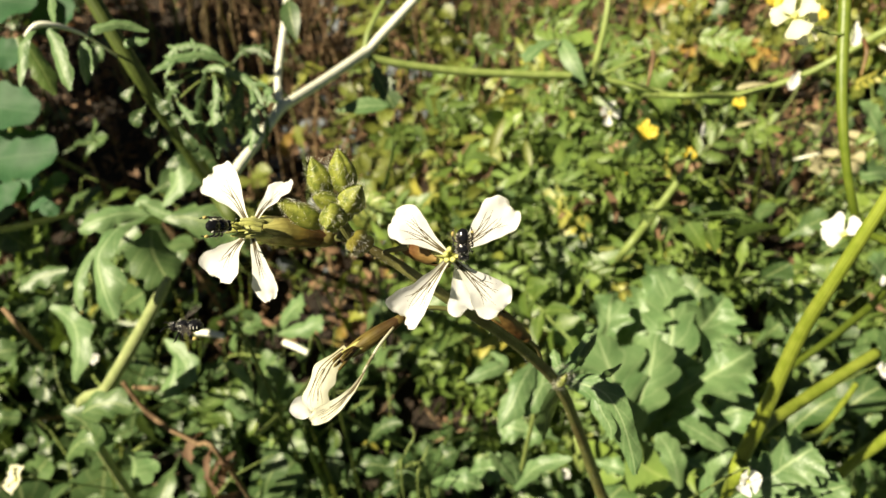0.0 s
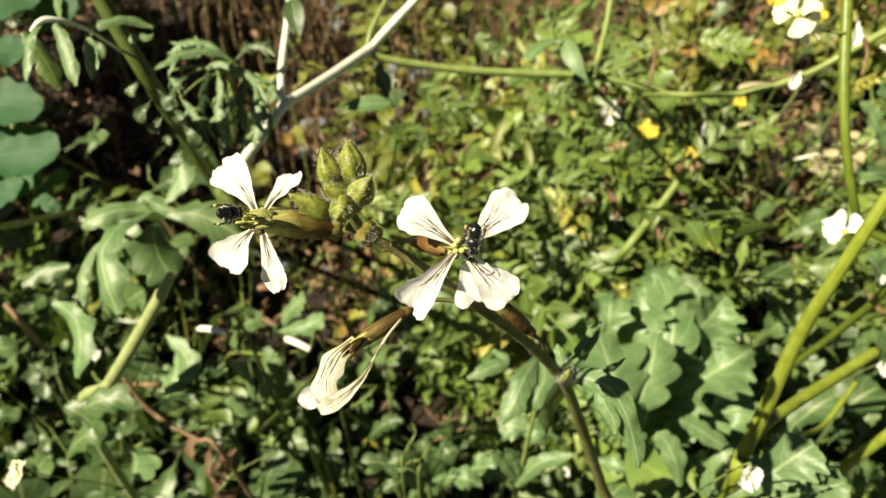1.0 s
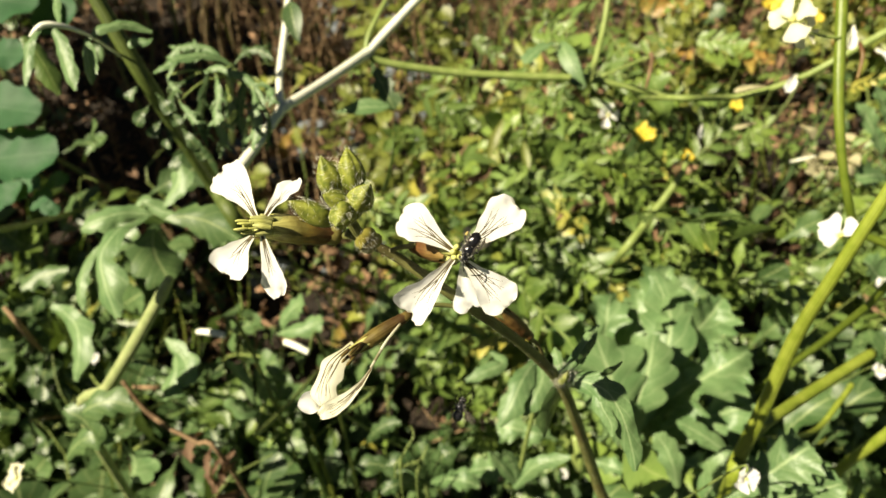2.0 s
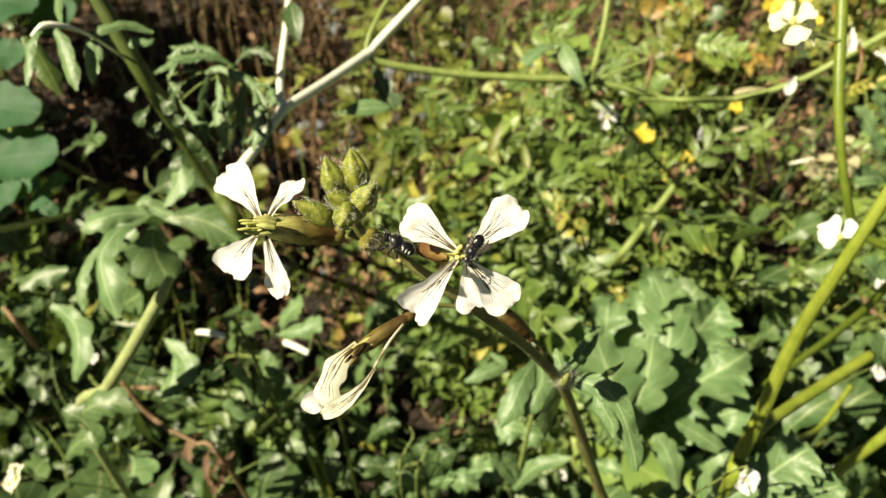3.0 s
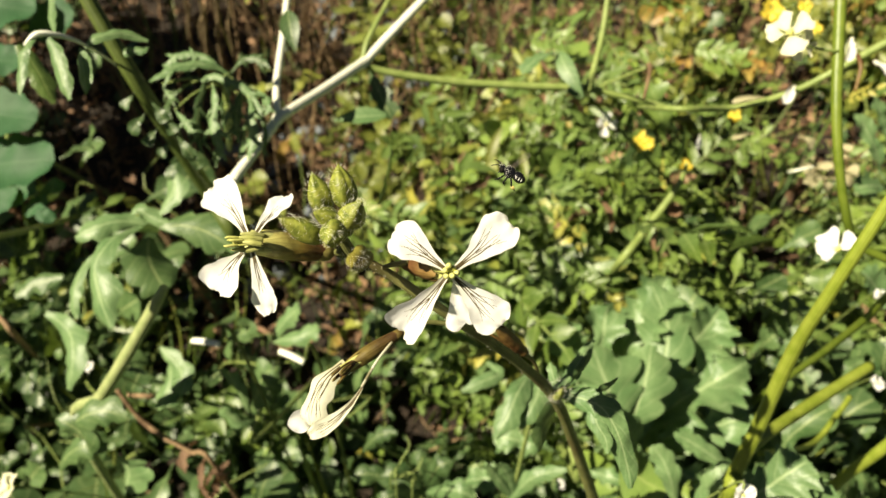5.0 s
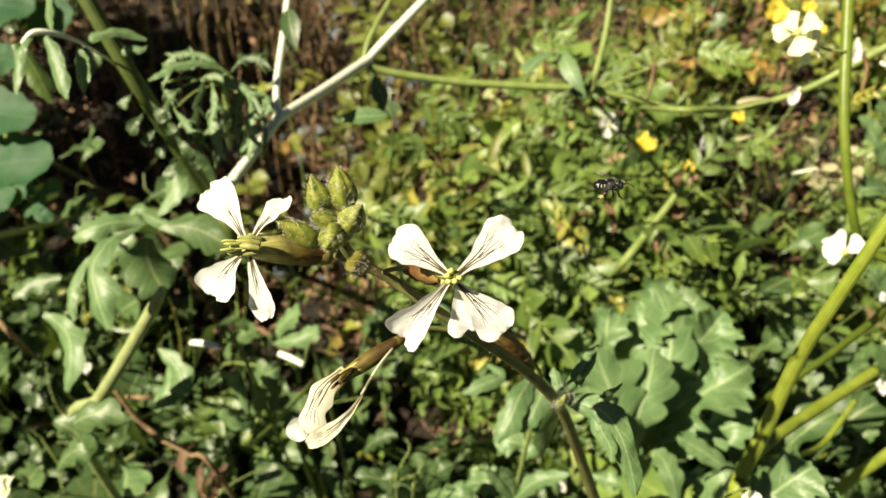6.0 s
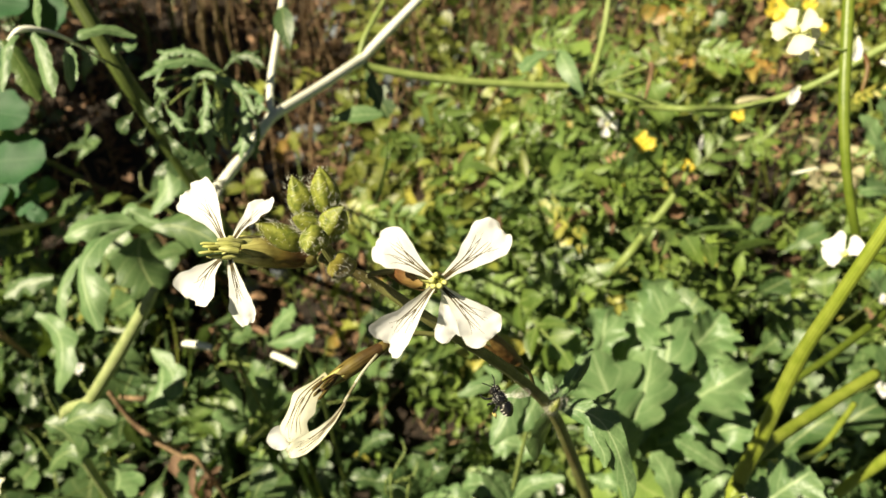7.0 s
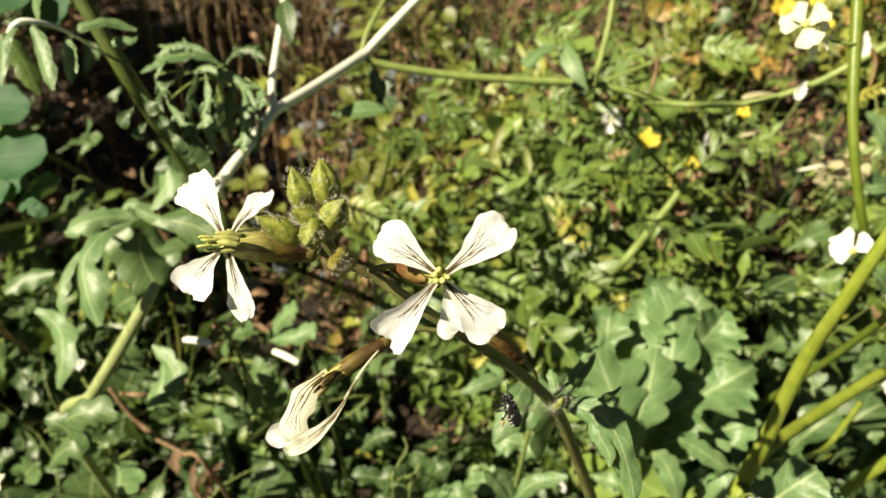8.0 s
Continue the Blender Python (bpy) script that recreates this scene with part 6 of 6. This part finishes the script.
    for i, (pts, w) in enumerate((
            ((V(-1.65, -18.21, 52.0), V(-2.40, -16.62, 50.0), V(-3.34, -15.81, 49.0), V(-4.46, -15.97, 49.0)), (0.15, 0.6, 0.7, 0.15)), ((V(-1.65, -18.13, 52.0), V(-0.98, -16.41, 50.0), V(-0.36, -15.29, 49.0), V(0.48, -14.89, 49.0)), (0.15, 0.6, 0.65, 0.15)),
            ((V(-1.65, -18.13, 52.0), V(-1.72, -16.58, 50.5), V(-1.87, -15.40, 50.0), V(-1.71, -14.38, 50.0)), (0.12, 0.4, 0.45, 0.1)), ((V(-1.65, -18.30, 52.0), V(-2.80, -17.51, 50.0), V(-3.74, -17.32, 49.0), V(-4.74, -17.88, 49.0)), (0.15, 0.55, 0.6, 0.15)),
            ((V(-1.52, -18.30, 52.0), V(-0.16, -17.27, 50.0), V(1.04, -17.00, 49.0), V(2.15, -17.48, 49.0)), (0.15, 0.6, 0.7, 0.15)), ((V(-6.55, -16.34, 56.0), V(-5.77, -15.15, 55.0), V(-4.83, -14.48, 54.5), V(-3.69, -14.22, 54.0)), (0.15, 0.5, 0.55, 0.15)), ((V(-1.65, -18.21, 52.0), V(-4.12, -17.95, 54.0), V(-5.88, -17.42, 54.0), V(-7.28, -17.73, 54.0)), (0.1, 0.5, 0.6, 0.15)))):
        bent_leaf("leaf", t, M_LEAF_BIG if i == 4 else M_LEAF_GREY, pts, w, TO_VIEW + FACE_UP * 0.6 - RIGHT * 0.4, scallop=0.3, lobes=4, cup=0.35, seed=380 + i, steps=10)
    t = thing("lance_leaf_weed", foot(V(4.58, -7.12, 40.0)), "pale grey-green hanging leaves beside the stalk", "plant")
    stem("stem", t, M_STEM_GREEN, [V(5.07, -6.96, 40.0), V(5.76, -9.26, 44.0), foot(V(5.07, -6.96, 40.0))], [0.12, 0.15, 0.2])
    for i, (pts, w) in enumerate((((V(5.01, -6.96, 40.0), V(4.10, -7.79, 38.5), V(3.43, -9.08, 38.0), V(2.75, -10.31, 38.0)), (0.2, 0.6, 0.65, 0.15)), ((V(5.23, -6.96, 40.0), V(5.26, -7.89, 39.0), V(4.72, -8.88, 38.5), V(4.10, -9.82, 38.5)), (0.2, 0.7, 0.6, 0.15)), ((V(2.96, -7.76, 48.0), V(3.67, -8.36, 47.0), V(2.49, -8.84, 46.5), V(1.17, -9.48, 46.5)), (0.15, 0.4, 0.5, 0.15)), ((V(3.93, -14.27, 40.0), V(3.20, -13.12, 39.0), V(2.75, -12.42, 38.5), V(2.29, -11.76, 38.0)), (0.2, 0.35, 0.35, 0.1)), ((V(3.93, -14.27, 40.0), V(3.68, -12.96, 39.0), V(3.41, -12.33, 38.5), V(2.96, -11.64, 38.0)), (0.2, 0.3, 0.35, 0.1)), ((V(3.77, -14.43, 40.0), V(4.63, -12.96, 39.0), V(5.66, -12.33, 38.5), V(6.67, -12.01, 38.0)), (0.15, 0.45, 0.40, 0.12)))):
        bent_leaf("leaf", t, M_LEAF_BIG, pts, w, TO_VIEW + FACE_UP * 0.6 - RIGHT * 0.3, scallop=0.1, cup=0.3, seed=360 + i)
    t = thing("broad_leaf_weed", foot(Vector((0.334, 0.240, 0))), "broad pale grey-green leaf beside a white flower", "plant")
    for i, (a, b, w) in enumerate(((V(13.01, -13.10, 34.0), V(17.19, -9.95, 33.0), 1.25), (V(14.26, -13.23, 34.0), V(18.95, -11.95, 33.5), 1.0), (V(16.47, -13.51, 34.0), V(17.32, -10.43, 33.0), 0.8))):
        leaf("leaf", t, M_LEAF_BIG, a, b, TO_VIEW + FACE_UP, w, "lobed", arch=0.15, cup=0.2, ripple=0.4, rows=50, cols=6, seed=400 + i, lobes=3, cut=0.3)
    for i, (pts, w) in enumerate((((V(18.50, -14.22, 45.0), V(16.85, -12.98, 44.5), V(15.59, -12.19, 44.5), V(14.68, -11.72, 44.5)), (0.3, 0.55, 0.5, 0.1)), ((V(13.19, -13.57, 36.0), V(13.59, -12.26, 35.0), V(14.19, -11.47, 34.5), V(15.25, -11.24, 34.5)), (0.4, 1.0, 0.9, 0.3)), ((V(14.52, -15.87, 44.0), V(13.91, -14.01, 43.0), V(13.35, -12.75, 43.0), V(12.79, -12.12, 43.0)), (0.2, 0.65, 0.65, 0.1)), ((V(20.67, -14.43, 40.0), V(19.84, -12.96, 39.0), V(19.05, -12.33, 39.0), V(17.94, -12.20, 39.0)), (0.3, 0.8, 0.8, 0.2)))):
        bent_leaf("leaf", t, M_LEAF_BIG, pts, w, TO_VIEW + FACE_UP * 0.6 - RIGHT * 0.4, scallop=0.16, lobes=4, cup=0.25, seed=405 + i, cols=8)
    stem("stem", t, M_STEM_GREEN, [V(13.70, -13.10, 34.0), V(15.93, -15.41, 38.0), foot(Vector((0.334, 0.240, 0)))], [0.2, 0.25, 0.3])
    t = thing("broad_leaf_weed", foot(Vector((0.710, 0.823, 0))), "broad pale green leaves in full sun", "plant")
    for i, (a, b, w) in enumerate(((V(37.84, 5.41, 60.0), V(34.22, 11.36, 58.0), 0.8), (V(38.57, 6.87, 60.0), V(35.63, 12.77, 58.0), 0.7), (V(38.32, 5.41, 60.0), V(34.22, 5.23, 58.0), 1.2), (V(33.64, -5.03, 52.0), V(29.90, -1.58, 50.0), 1.2))):
        leaf("leaf", t, M_LEAF_BIG, a, b, TO_VIEW + FACE_UP, w, "lobed", arch=0.15, cup=0.2, ripple=0.4, rows=40, cols=6, seed=420 + i, lobes=3, cut=0.4)
    for c, w in ((V(28.86, -3.03, 46.0), 1.0), (V(28.56, -8.78, 46.0), 0.9), (V(-24.50, -8.15, 48.0), 0.7), (V(6.88, -8.48, 70.0), 0.6), (V(10.04, -20.19, 60.0), 0.8)):
        bed_flower("tiny_white_flower", c, UPVIEW, w, M_PETAL, "tiny white flower deep in the weeds", turn=w * 5, narrow=0.7, group="tiny flowers")


bed_details()
dried_petals()
withered_head()
pale_twigs()


# ---- bees ----
M_BEE = plain_material("bee_shell", (0.005, 0.005, 0.006), (0.010, 0.010, 0.012), 0.13, scale=1700, relief=0.3)
M_BEE_HAIR = plain_material("bee_hair", (0.34, 0.33, 0.30), (0.55, 0.54, 0.50), 0.6)
M_BEE_EYE = plain_material("bee_eye", (0.01, 0.009, 0.008), (0.02, 0.016, 0.012), 0.12)
M_POLLEN = plain_material("pollen", (0.34, 0.27, 0.08), (0.46, 0.38, 0.14), 0.9)


def wing_material():
    m, nt, bsdf = nodes_of("bee_wing")
    bsdf.inputs["Base Color"].default_value = (0.22, 0.20, 0.18, 1)
    bsdf.inputs["Roughness"].default_value = 0.2
    tr = nt.nodes.new("ShaderNodeBsdfTransparent")
    tr.inputs[0].default_value = (0.9, 0.88, 0.84, 1)
    mx = nt.nodes.new("ShaderNodeMixShader")
    veins = ramp(nt, noise_of(nt, 1800, 2), 0.45, 0.6)
    nt.links.new(calc(nt, "ADD", calc(nt, "MULTIPLY", veins, 0.14), 0.05), mx.inputs[0])
    nt.links.new(tr.outputs[0], mx.inputs[1])
    nt.links.new(bsdf.outputs[0], mx.inputs[2])
    nt.links.new(mx.outputs[0], nt.nodes["Material Output"].inputs[0])
    return m


M_WING = wing_material()
MM = 0.00115


def bee():
    """A small black bee, head towards +x, 7 mm long; returns it and its wings."""
    b = thing("small_black_bee", (0, 0, 0), "small glossy black bee with pale hair bands", "bee", group="bees at the flowers")
    part("thorax", ellipsoid(bmesh.new(), Vector((0, 0, 0)), Matrix.Diagonal((1.45 * MM, 1.35 * MM, 1.25 * MM, 1))), M_BEE, b)
    part("head", ellipsoid(bmesh.new(), Vector((1.75, 0, -0.15)) * MM, Matrix.Diagonal((0.72 * MM, 1.05 * MM, 0.9 * MM, 1))), M_BEE, b)
    bm = bmesh.new()
    rings = 14
    last = None
    for i in range(rings + 1):
        t = i / rings
        r = 1.32 * math.sin(math.pi * (0.17 + 0.81 * t)) ** 0.6 * (1 - 0.06 * abs(math.sin(t * 5 * math.pi)) ** 8)
        ring = [bm.verts.new(Vector((-1.0 - 2.75 * t, r * math.cos(2 * math.pi * j / 16), r * 0.88 * math.sin(2 * math.pi * j / 16) - 0.25 * t)) * MM) for j in range(16)]
        if last:
            for j in range(16):
                bm.faces.new((last[j], last[(j + 1) % 16], ring[(j + 1) % 16], ring[j]))
        last = ring
    bm.faces.new(last)
    part("abdomen", bm, M_BEE, b)
    rnd = random.Random(9)
    for i in range(3):
        t = 0.24 + 0.22 * i
        r = 1.32 * math.sin(math.pi * (0.17 + 0.81 * t)) ** 0.6 + 0.02
        bm = bmesh.new()
        for s in (-1, 1):
            pts = [Vector((-1.0 - 2.75 * t, r * math.cos(a), r * 0.88 * math.sin(a) - 0.25 * t)) * MM for a in [math.pi / 2 + s * (0.9 + 0.13 * k) for k in range(6)]]
            tube(bm, pts, [0.004, 0.010, 0.014, 0.014, 0.010, 0.004], sides=5, steps=2)
        part("hair_band", bm, M_BEE_HAIR, b, "pale hair fringe")
    hb = bmesh.new()
    hairs(hb, Vector(), 0.001, 110, rnd, 0.0005, axis=Matrix.Diagonal((1.4 * MM, 1.3 * MM, 1.2 * MM)))
    hairs(hb, Vector((2.1, 0, 0.3)) * MM, 0.001, 40, rnd, 0.0004, axis=Matrix.Diagonal((0.4 * MM, 0.6 * MM, 0.5 * MM)))
    # Side tufts: pale hair, made denser to imitate the white sun glints.
    for side in (-1, 1):
        hairs(hb, Vector((0.5, side * 0.95, 0.35)) * MM, 0.001, 40, rnd, 0.0004, axis=Matrix.Diagonal((0.55 * MM, 0.35 * MM, 0.5 * MM)))
    part("thorax_hairs", hb, M_BEE_HAIR, b, "sparse pale hair, its side tufts also standing for sun glints", kind="stuff")
    for s in (-1, 1):
        part("eye", ellipsoid(bmesh.new(), Vector((1.85, s * 0.72, 0.0)) * MM, Matrix.Diagonal((0.45 * MM, 0.38 * MM, 0.68 * MM, 1)), 12, 8), M_BEE_EYE, b)
        part("antenna", tube(bmesh.new(), [Vector((2.3, s * 0.25, 0.1)) * MM, Vector((2.8, s * 0.5, 0.6)) * MM, Vector((3.6, s * 1.0, 0.5)) * MM, Vector((4.2, s * 1.3, 0.1)) * MM], [0.012, 0.011, 0.012, 0.010], sides=6), M_BEE, b)
        for k, (x0, x1, x2) in enumerate(((0.7, 1.6, 2.3), (0.0, 0.2, -0.3), (-0.7, -1.7, -2.9))):
            leg = part("leg", tube(bmesh.new(), [Vector((x0, s * 0.7, -0.7)) * MM, Vector(((x0 + x1) / 2, s * 1.6, -1.0)) * MM, Vector((x1, s * 1.8, -1.8)) * MM, Vector((x2, s * 1.6, -2.5)) * MM], [0.020, 0.024, 0.022, 0.010], sides=6), M_BEE, b)
            if k == 2:
                part("pollen_load", ellipsoid(bmesh.new(), Vector((x1 - 0.3, s * 1.75, -1.9)) * MM, Matrix.Diagonal((0.55 * MM, 0.32 * MM, 0.42 * MM, 1)), 10, 7), M_POLLEN, leg, "yellow pollen load")
    wings = []
    for s in (-1, 1):
        for ln, wd, x in ((5.0, 0.85, 0.35), (3.6, 0.6, -0.2)):
            g = blade_grid((0, 0, 0), (x * -0.4 * MM, s * ln * MM, 0), (0, 0, 1), wd * MM, "strap", arch=0.02, cup=0.05, rows=12, cols=4, seed=3)
            w = part("wing", add_blade(bmesh.new(), g), M_WING, b, "clear smoky wing")
            w.location = Vector((x, s * 0.55, 0.85)) * MM
            wings.append((w, s))
    return b, wings


def bee_pose(r, u, d, heading, lift=0, roll=0):
    """A bee at a place on the bed's axes; heading: degrees anticlockwise from the right; lift: its head towards the front; roll about its length."""
    a, e = radians(heading), radians(lift)
    fwd = (RIGHT * math.cos(a) + RISE * math.sin(a)) * math.cos(e) - AWAY * math.sin(e)
    up = Matrix.Rotation(radians(roll), 3, fwd) @ (-AWAY - fwd * -AWAY.dot(fwd)).normalized()
    m = Matrix((fwd, up.cross(fwd), up)).transposed().to_4x4()
    m.translation = V(r, u, d)
    return m


def wing_rows(times_flying, place, side, end=8.0):
    """Wings folded back at rest, spread and beating in flight."""
    rows = []
    for k in range(int(end * 15) + 1):
        t = k / 15
        flying = any(a <= t <= b for a, b in times_flying)
        rows.append((t, pose(*place, (45 if k % 2 else 5) * side, 0, 35 * side) if flying else pose(*place, 6 * side, 0, 68 * side)))
    return rows


def motions():
    b, wings = bee()
    walk(b, [
        (0.0, bee_pose(-4.82, 0.19, 14.97, 5, -68, 0)),
        (0.5, bee_pose(-4.86, 0.27, 14.97, 5, -66, 0)),
        (1.0, bee_pose(-4.81, 0.27, 14.98, 10, -64, 0)),
        (1.3, bee_pose(-4.79, 0.39, 14.99, 20, -50, -52)),
        (1.4, bee_pose(-4.83, 0.70, 14.99, 70, 0, -19)),
        (1.5, bee_pose(-5.16, 1.68, 14.60, 160, 0, 52)),
        (1.6, bee_pose(-5.51, 3.01, 14.51, 110, 0, 19)),
        (1.7, bee_pose(-5.95, 3.61, 15.01, 120, 0, 27)),
        (2.0, bee_pose(-8.25, 7.85, 18.04, 120, 0, 27)),
        (8.0, bee_pose(-11.37, 16.13, 25.01, 120, 0, 27)),
    ])
    for w, side in wings:
        walk(w, wing_rows([(1.3, 8.0)], tuple(w.location), side))
    b, wings = bee()
    walk(b, [
        (0.0, bee_pose(0.32, -0.31, 14.50, 272, -25, 0)),
        (0.5, bee_pose(0.33, -0.31, 14.50, 270, -25, 0)),
        (1.0, bee_pose(0.35, -0.39, 14.50, 262, -25, 0)),
        (1.5, bee_pose(0.31, -0.39, 14.60, 240, -20, 0)),
        (3.0, bee_pose(0.28, -0.44, 14.60, 240, -20, 0)),
        (3.4, bee_pose(0.31, -0.54, 14.50, 210, -20, 0)),
        (3.5, bee_pose(0.13, -0.65, 14.60, 185, -30, 0)),
        (3.8, bee_pose(0.14, -0.69, 14.95, 170, -40, 0)),
        (4.0, bee_pose(0.16, -0.84, 15.05, 140, -55, 0)),
        (4.1, bee_pose(0.15, -0.81, 14.80, 150, -40, 0)),
        (4.2, bee_pose(-0.40, -0.69, 12.50, 190, 0, 54)),
        (4.3, bee_pose(-2.36, -2.02, 10.00, 210, 0, 48)),
        (4.4, bee_pose(-3.32, -2.76, 9.50, 180, 0, 55)),
        (4.5, bee_pose(-3.64, -2.54, 9.50, 105, 0, 14)),
        (4.6, bee_pose(-4.34, 1.34, 9.50, 100, 0, 10)),
        (4.8, bee_pose(-7.04, 6.80, 12.00, 110, 0, 19)),
        (8.0, bee_pose(-15.25, 18.02, 24.99, 120, 0, 27)),
    ])
    for w, side in wings:
        walk(w, wing_rows([(4.15, 8.0)], tuple(w.location), side))
    b, wings = bee()
    walk(b, [
        (0.0, bee_pose(-5.83, -2.00, 15.44, 185, 0, 55)),
        (0.1, bee_pose(-6.84, -2.71, 14.92, 190, 0, 54)),
        (0.3, bee_pose(-10.73, -4.21, 14.88, 190, 0, 54)),
        (1.5, bee_pose(-17.94, -4.61, 19.91, 60, 0, -28)),
        (2.4, bee_pose(13.19, -4.24, 17.99, 120, 0, 27)),
        (2.6, bee_pose(7.77, -1.96, 15.99, 170, 0, 54)),
        (2.8, bee_pose(1.30, -0.83, 13.50, 170, 0, 54)),
        (2.9, bee_pose(-0.48, -0.48, 13.50, 170, 0, 54)),
        (3.0, bee_pose(-1.25, -0.22, 13.50, 150, 0, 48)),
        (3.1, bee_pose(-2.00, 1.19, 13.81, 120, 0, 27)),
        (3.2, bee_pose(-2.76, 2.46, 15.02, 100, 0, 10)),
        (3.3, bee_pose(-2.53, 4.55, 17.02, 60, 0, -28)),
        (3.4, bee_pose(-1.07, 6.09, 19.03, 20, 0, -52)),
        (3.5, bee_pose(-0.05, 6.36, 20.02, -20, 0, -52)),
        (3.6, bee_pose(-1.36, 5.74, 21.02, 200, 0, 52)),
        (3.7, bee_pose(-2.94, 5.37, 22.02, 210, 0, 48)),
        (3.9, bee_pose(-3.20, 3.85, 22.02, 290, 0, -19)),
        (4.0, bee_pose(-2.79, 3.87, 21.01, 0, 0, -55)),
        (4.1, bee_pose(-1.43, 4.02, 20.01, 10, 0, -54)),
        (4.2, bee_pose(0.56, 4.30, 19.01, 20, 0, -52)),
        (4.3, bee_pose(-0.03, 3.56, 19.00, 230, 0, 35)),
        (4.4, bee_pose(0.39, 2.56, 18.00, 300, 0, -28)),
        (4.5, bee_pose(2.18, 1.89, 17.50, 190, 10, 54)),
        (4.6, bee_pose(2.86, 1.03, 17.00, 190, 0, 54)),
        (4.7, bee_pose(2.06, 1.30, 17.00, 170, 0, 54)),
        (5.2, bee_pose(1.51, 1.98, 17.00, 150, 0, 48)),
        (5.8, bee_pose(2.04, 2.28, 16.50, 150, 0, 48)),
        (5.9, bee_pose(1.35, 2.91, 17.00, 90, 0, 0)),
        (6.0, bee_pose(3.74, 1.62, 16.51, 0, 0, -55)),
        (6.1, bee_pose(5.97, 1.25, 16.01, 0, 0, -55)),
        (6.2, bee_pose(6.70, 1.17, 15.51, 170, 0, 54)),
        (6.3, bee_pose(4.87, -0.49, 15.01, 190, 0, 54)),
        (6.4, bee_pose(2.85, -0.46, 15.00, 180, 0, 55)),
        (6.5, bee_pose(2.06, -0.87, 14.60, 165, 0, 53)),
        (6.6, bee_pose(2.34, -1.34, 14.80, 160, 0, 52)),
        (6.7, bee_pose(1.96, -1.78, 15.00, 140, 0, 42)),
        (6.8, bee_pose(1.94, -2.39, 15.20, 140, 0, 42)),
        (6.9, bee_pose(1.80, -2.25, 15.20, 130, 0, 35)),
        (7.0, bee_pose(1.36, -2.87, 15.20, 125, 0, 32)),
        (7.1, bee_pose(1.07, -2.36, 15.20, 120, 0, 27)),
        (7.2, bee_pose(0.19, -3.24, 15.20, 110, 0, 19)),
        (7.3, bee_pose(0.62, -2.93, 15.20, 120, 0, 27)),
        (7.4, bee_pose(1.59, -1.87, 15.50, 110, 0, 19)),
        (7.5, bee_pose(1.58, -2.12, 15.61, 130, 0, 35)),
        (7.6, bee_pose(1.49, -1.77, 15.40, 120, 0, 27)),
        (7.7, bee_pose(1.77, -2.13, 15.80, 130, 0, 35)),
        (7.8, bee_pose(1.89, -2.38, 16.00, 120, 0, 27)),
        (7.9, bee_pose(1.58, -1.95, 15.60, 110, 0, 19)),
        (8.0, bee_pose(1.51, -3.15, 15.39, 115, 0, 23)),
    ])
    for w, side in wings:
        walk(w, wing_rows([(0, 8.0)], tuple(w.location), side))


motions()
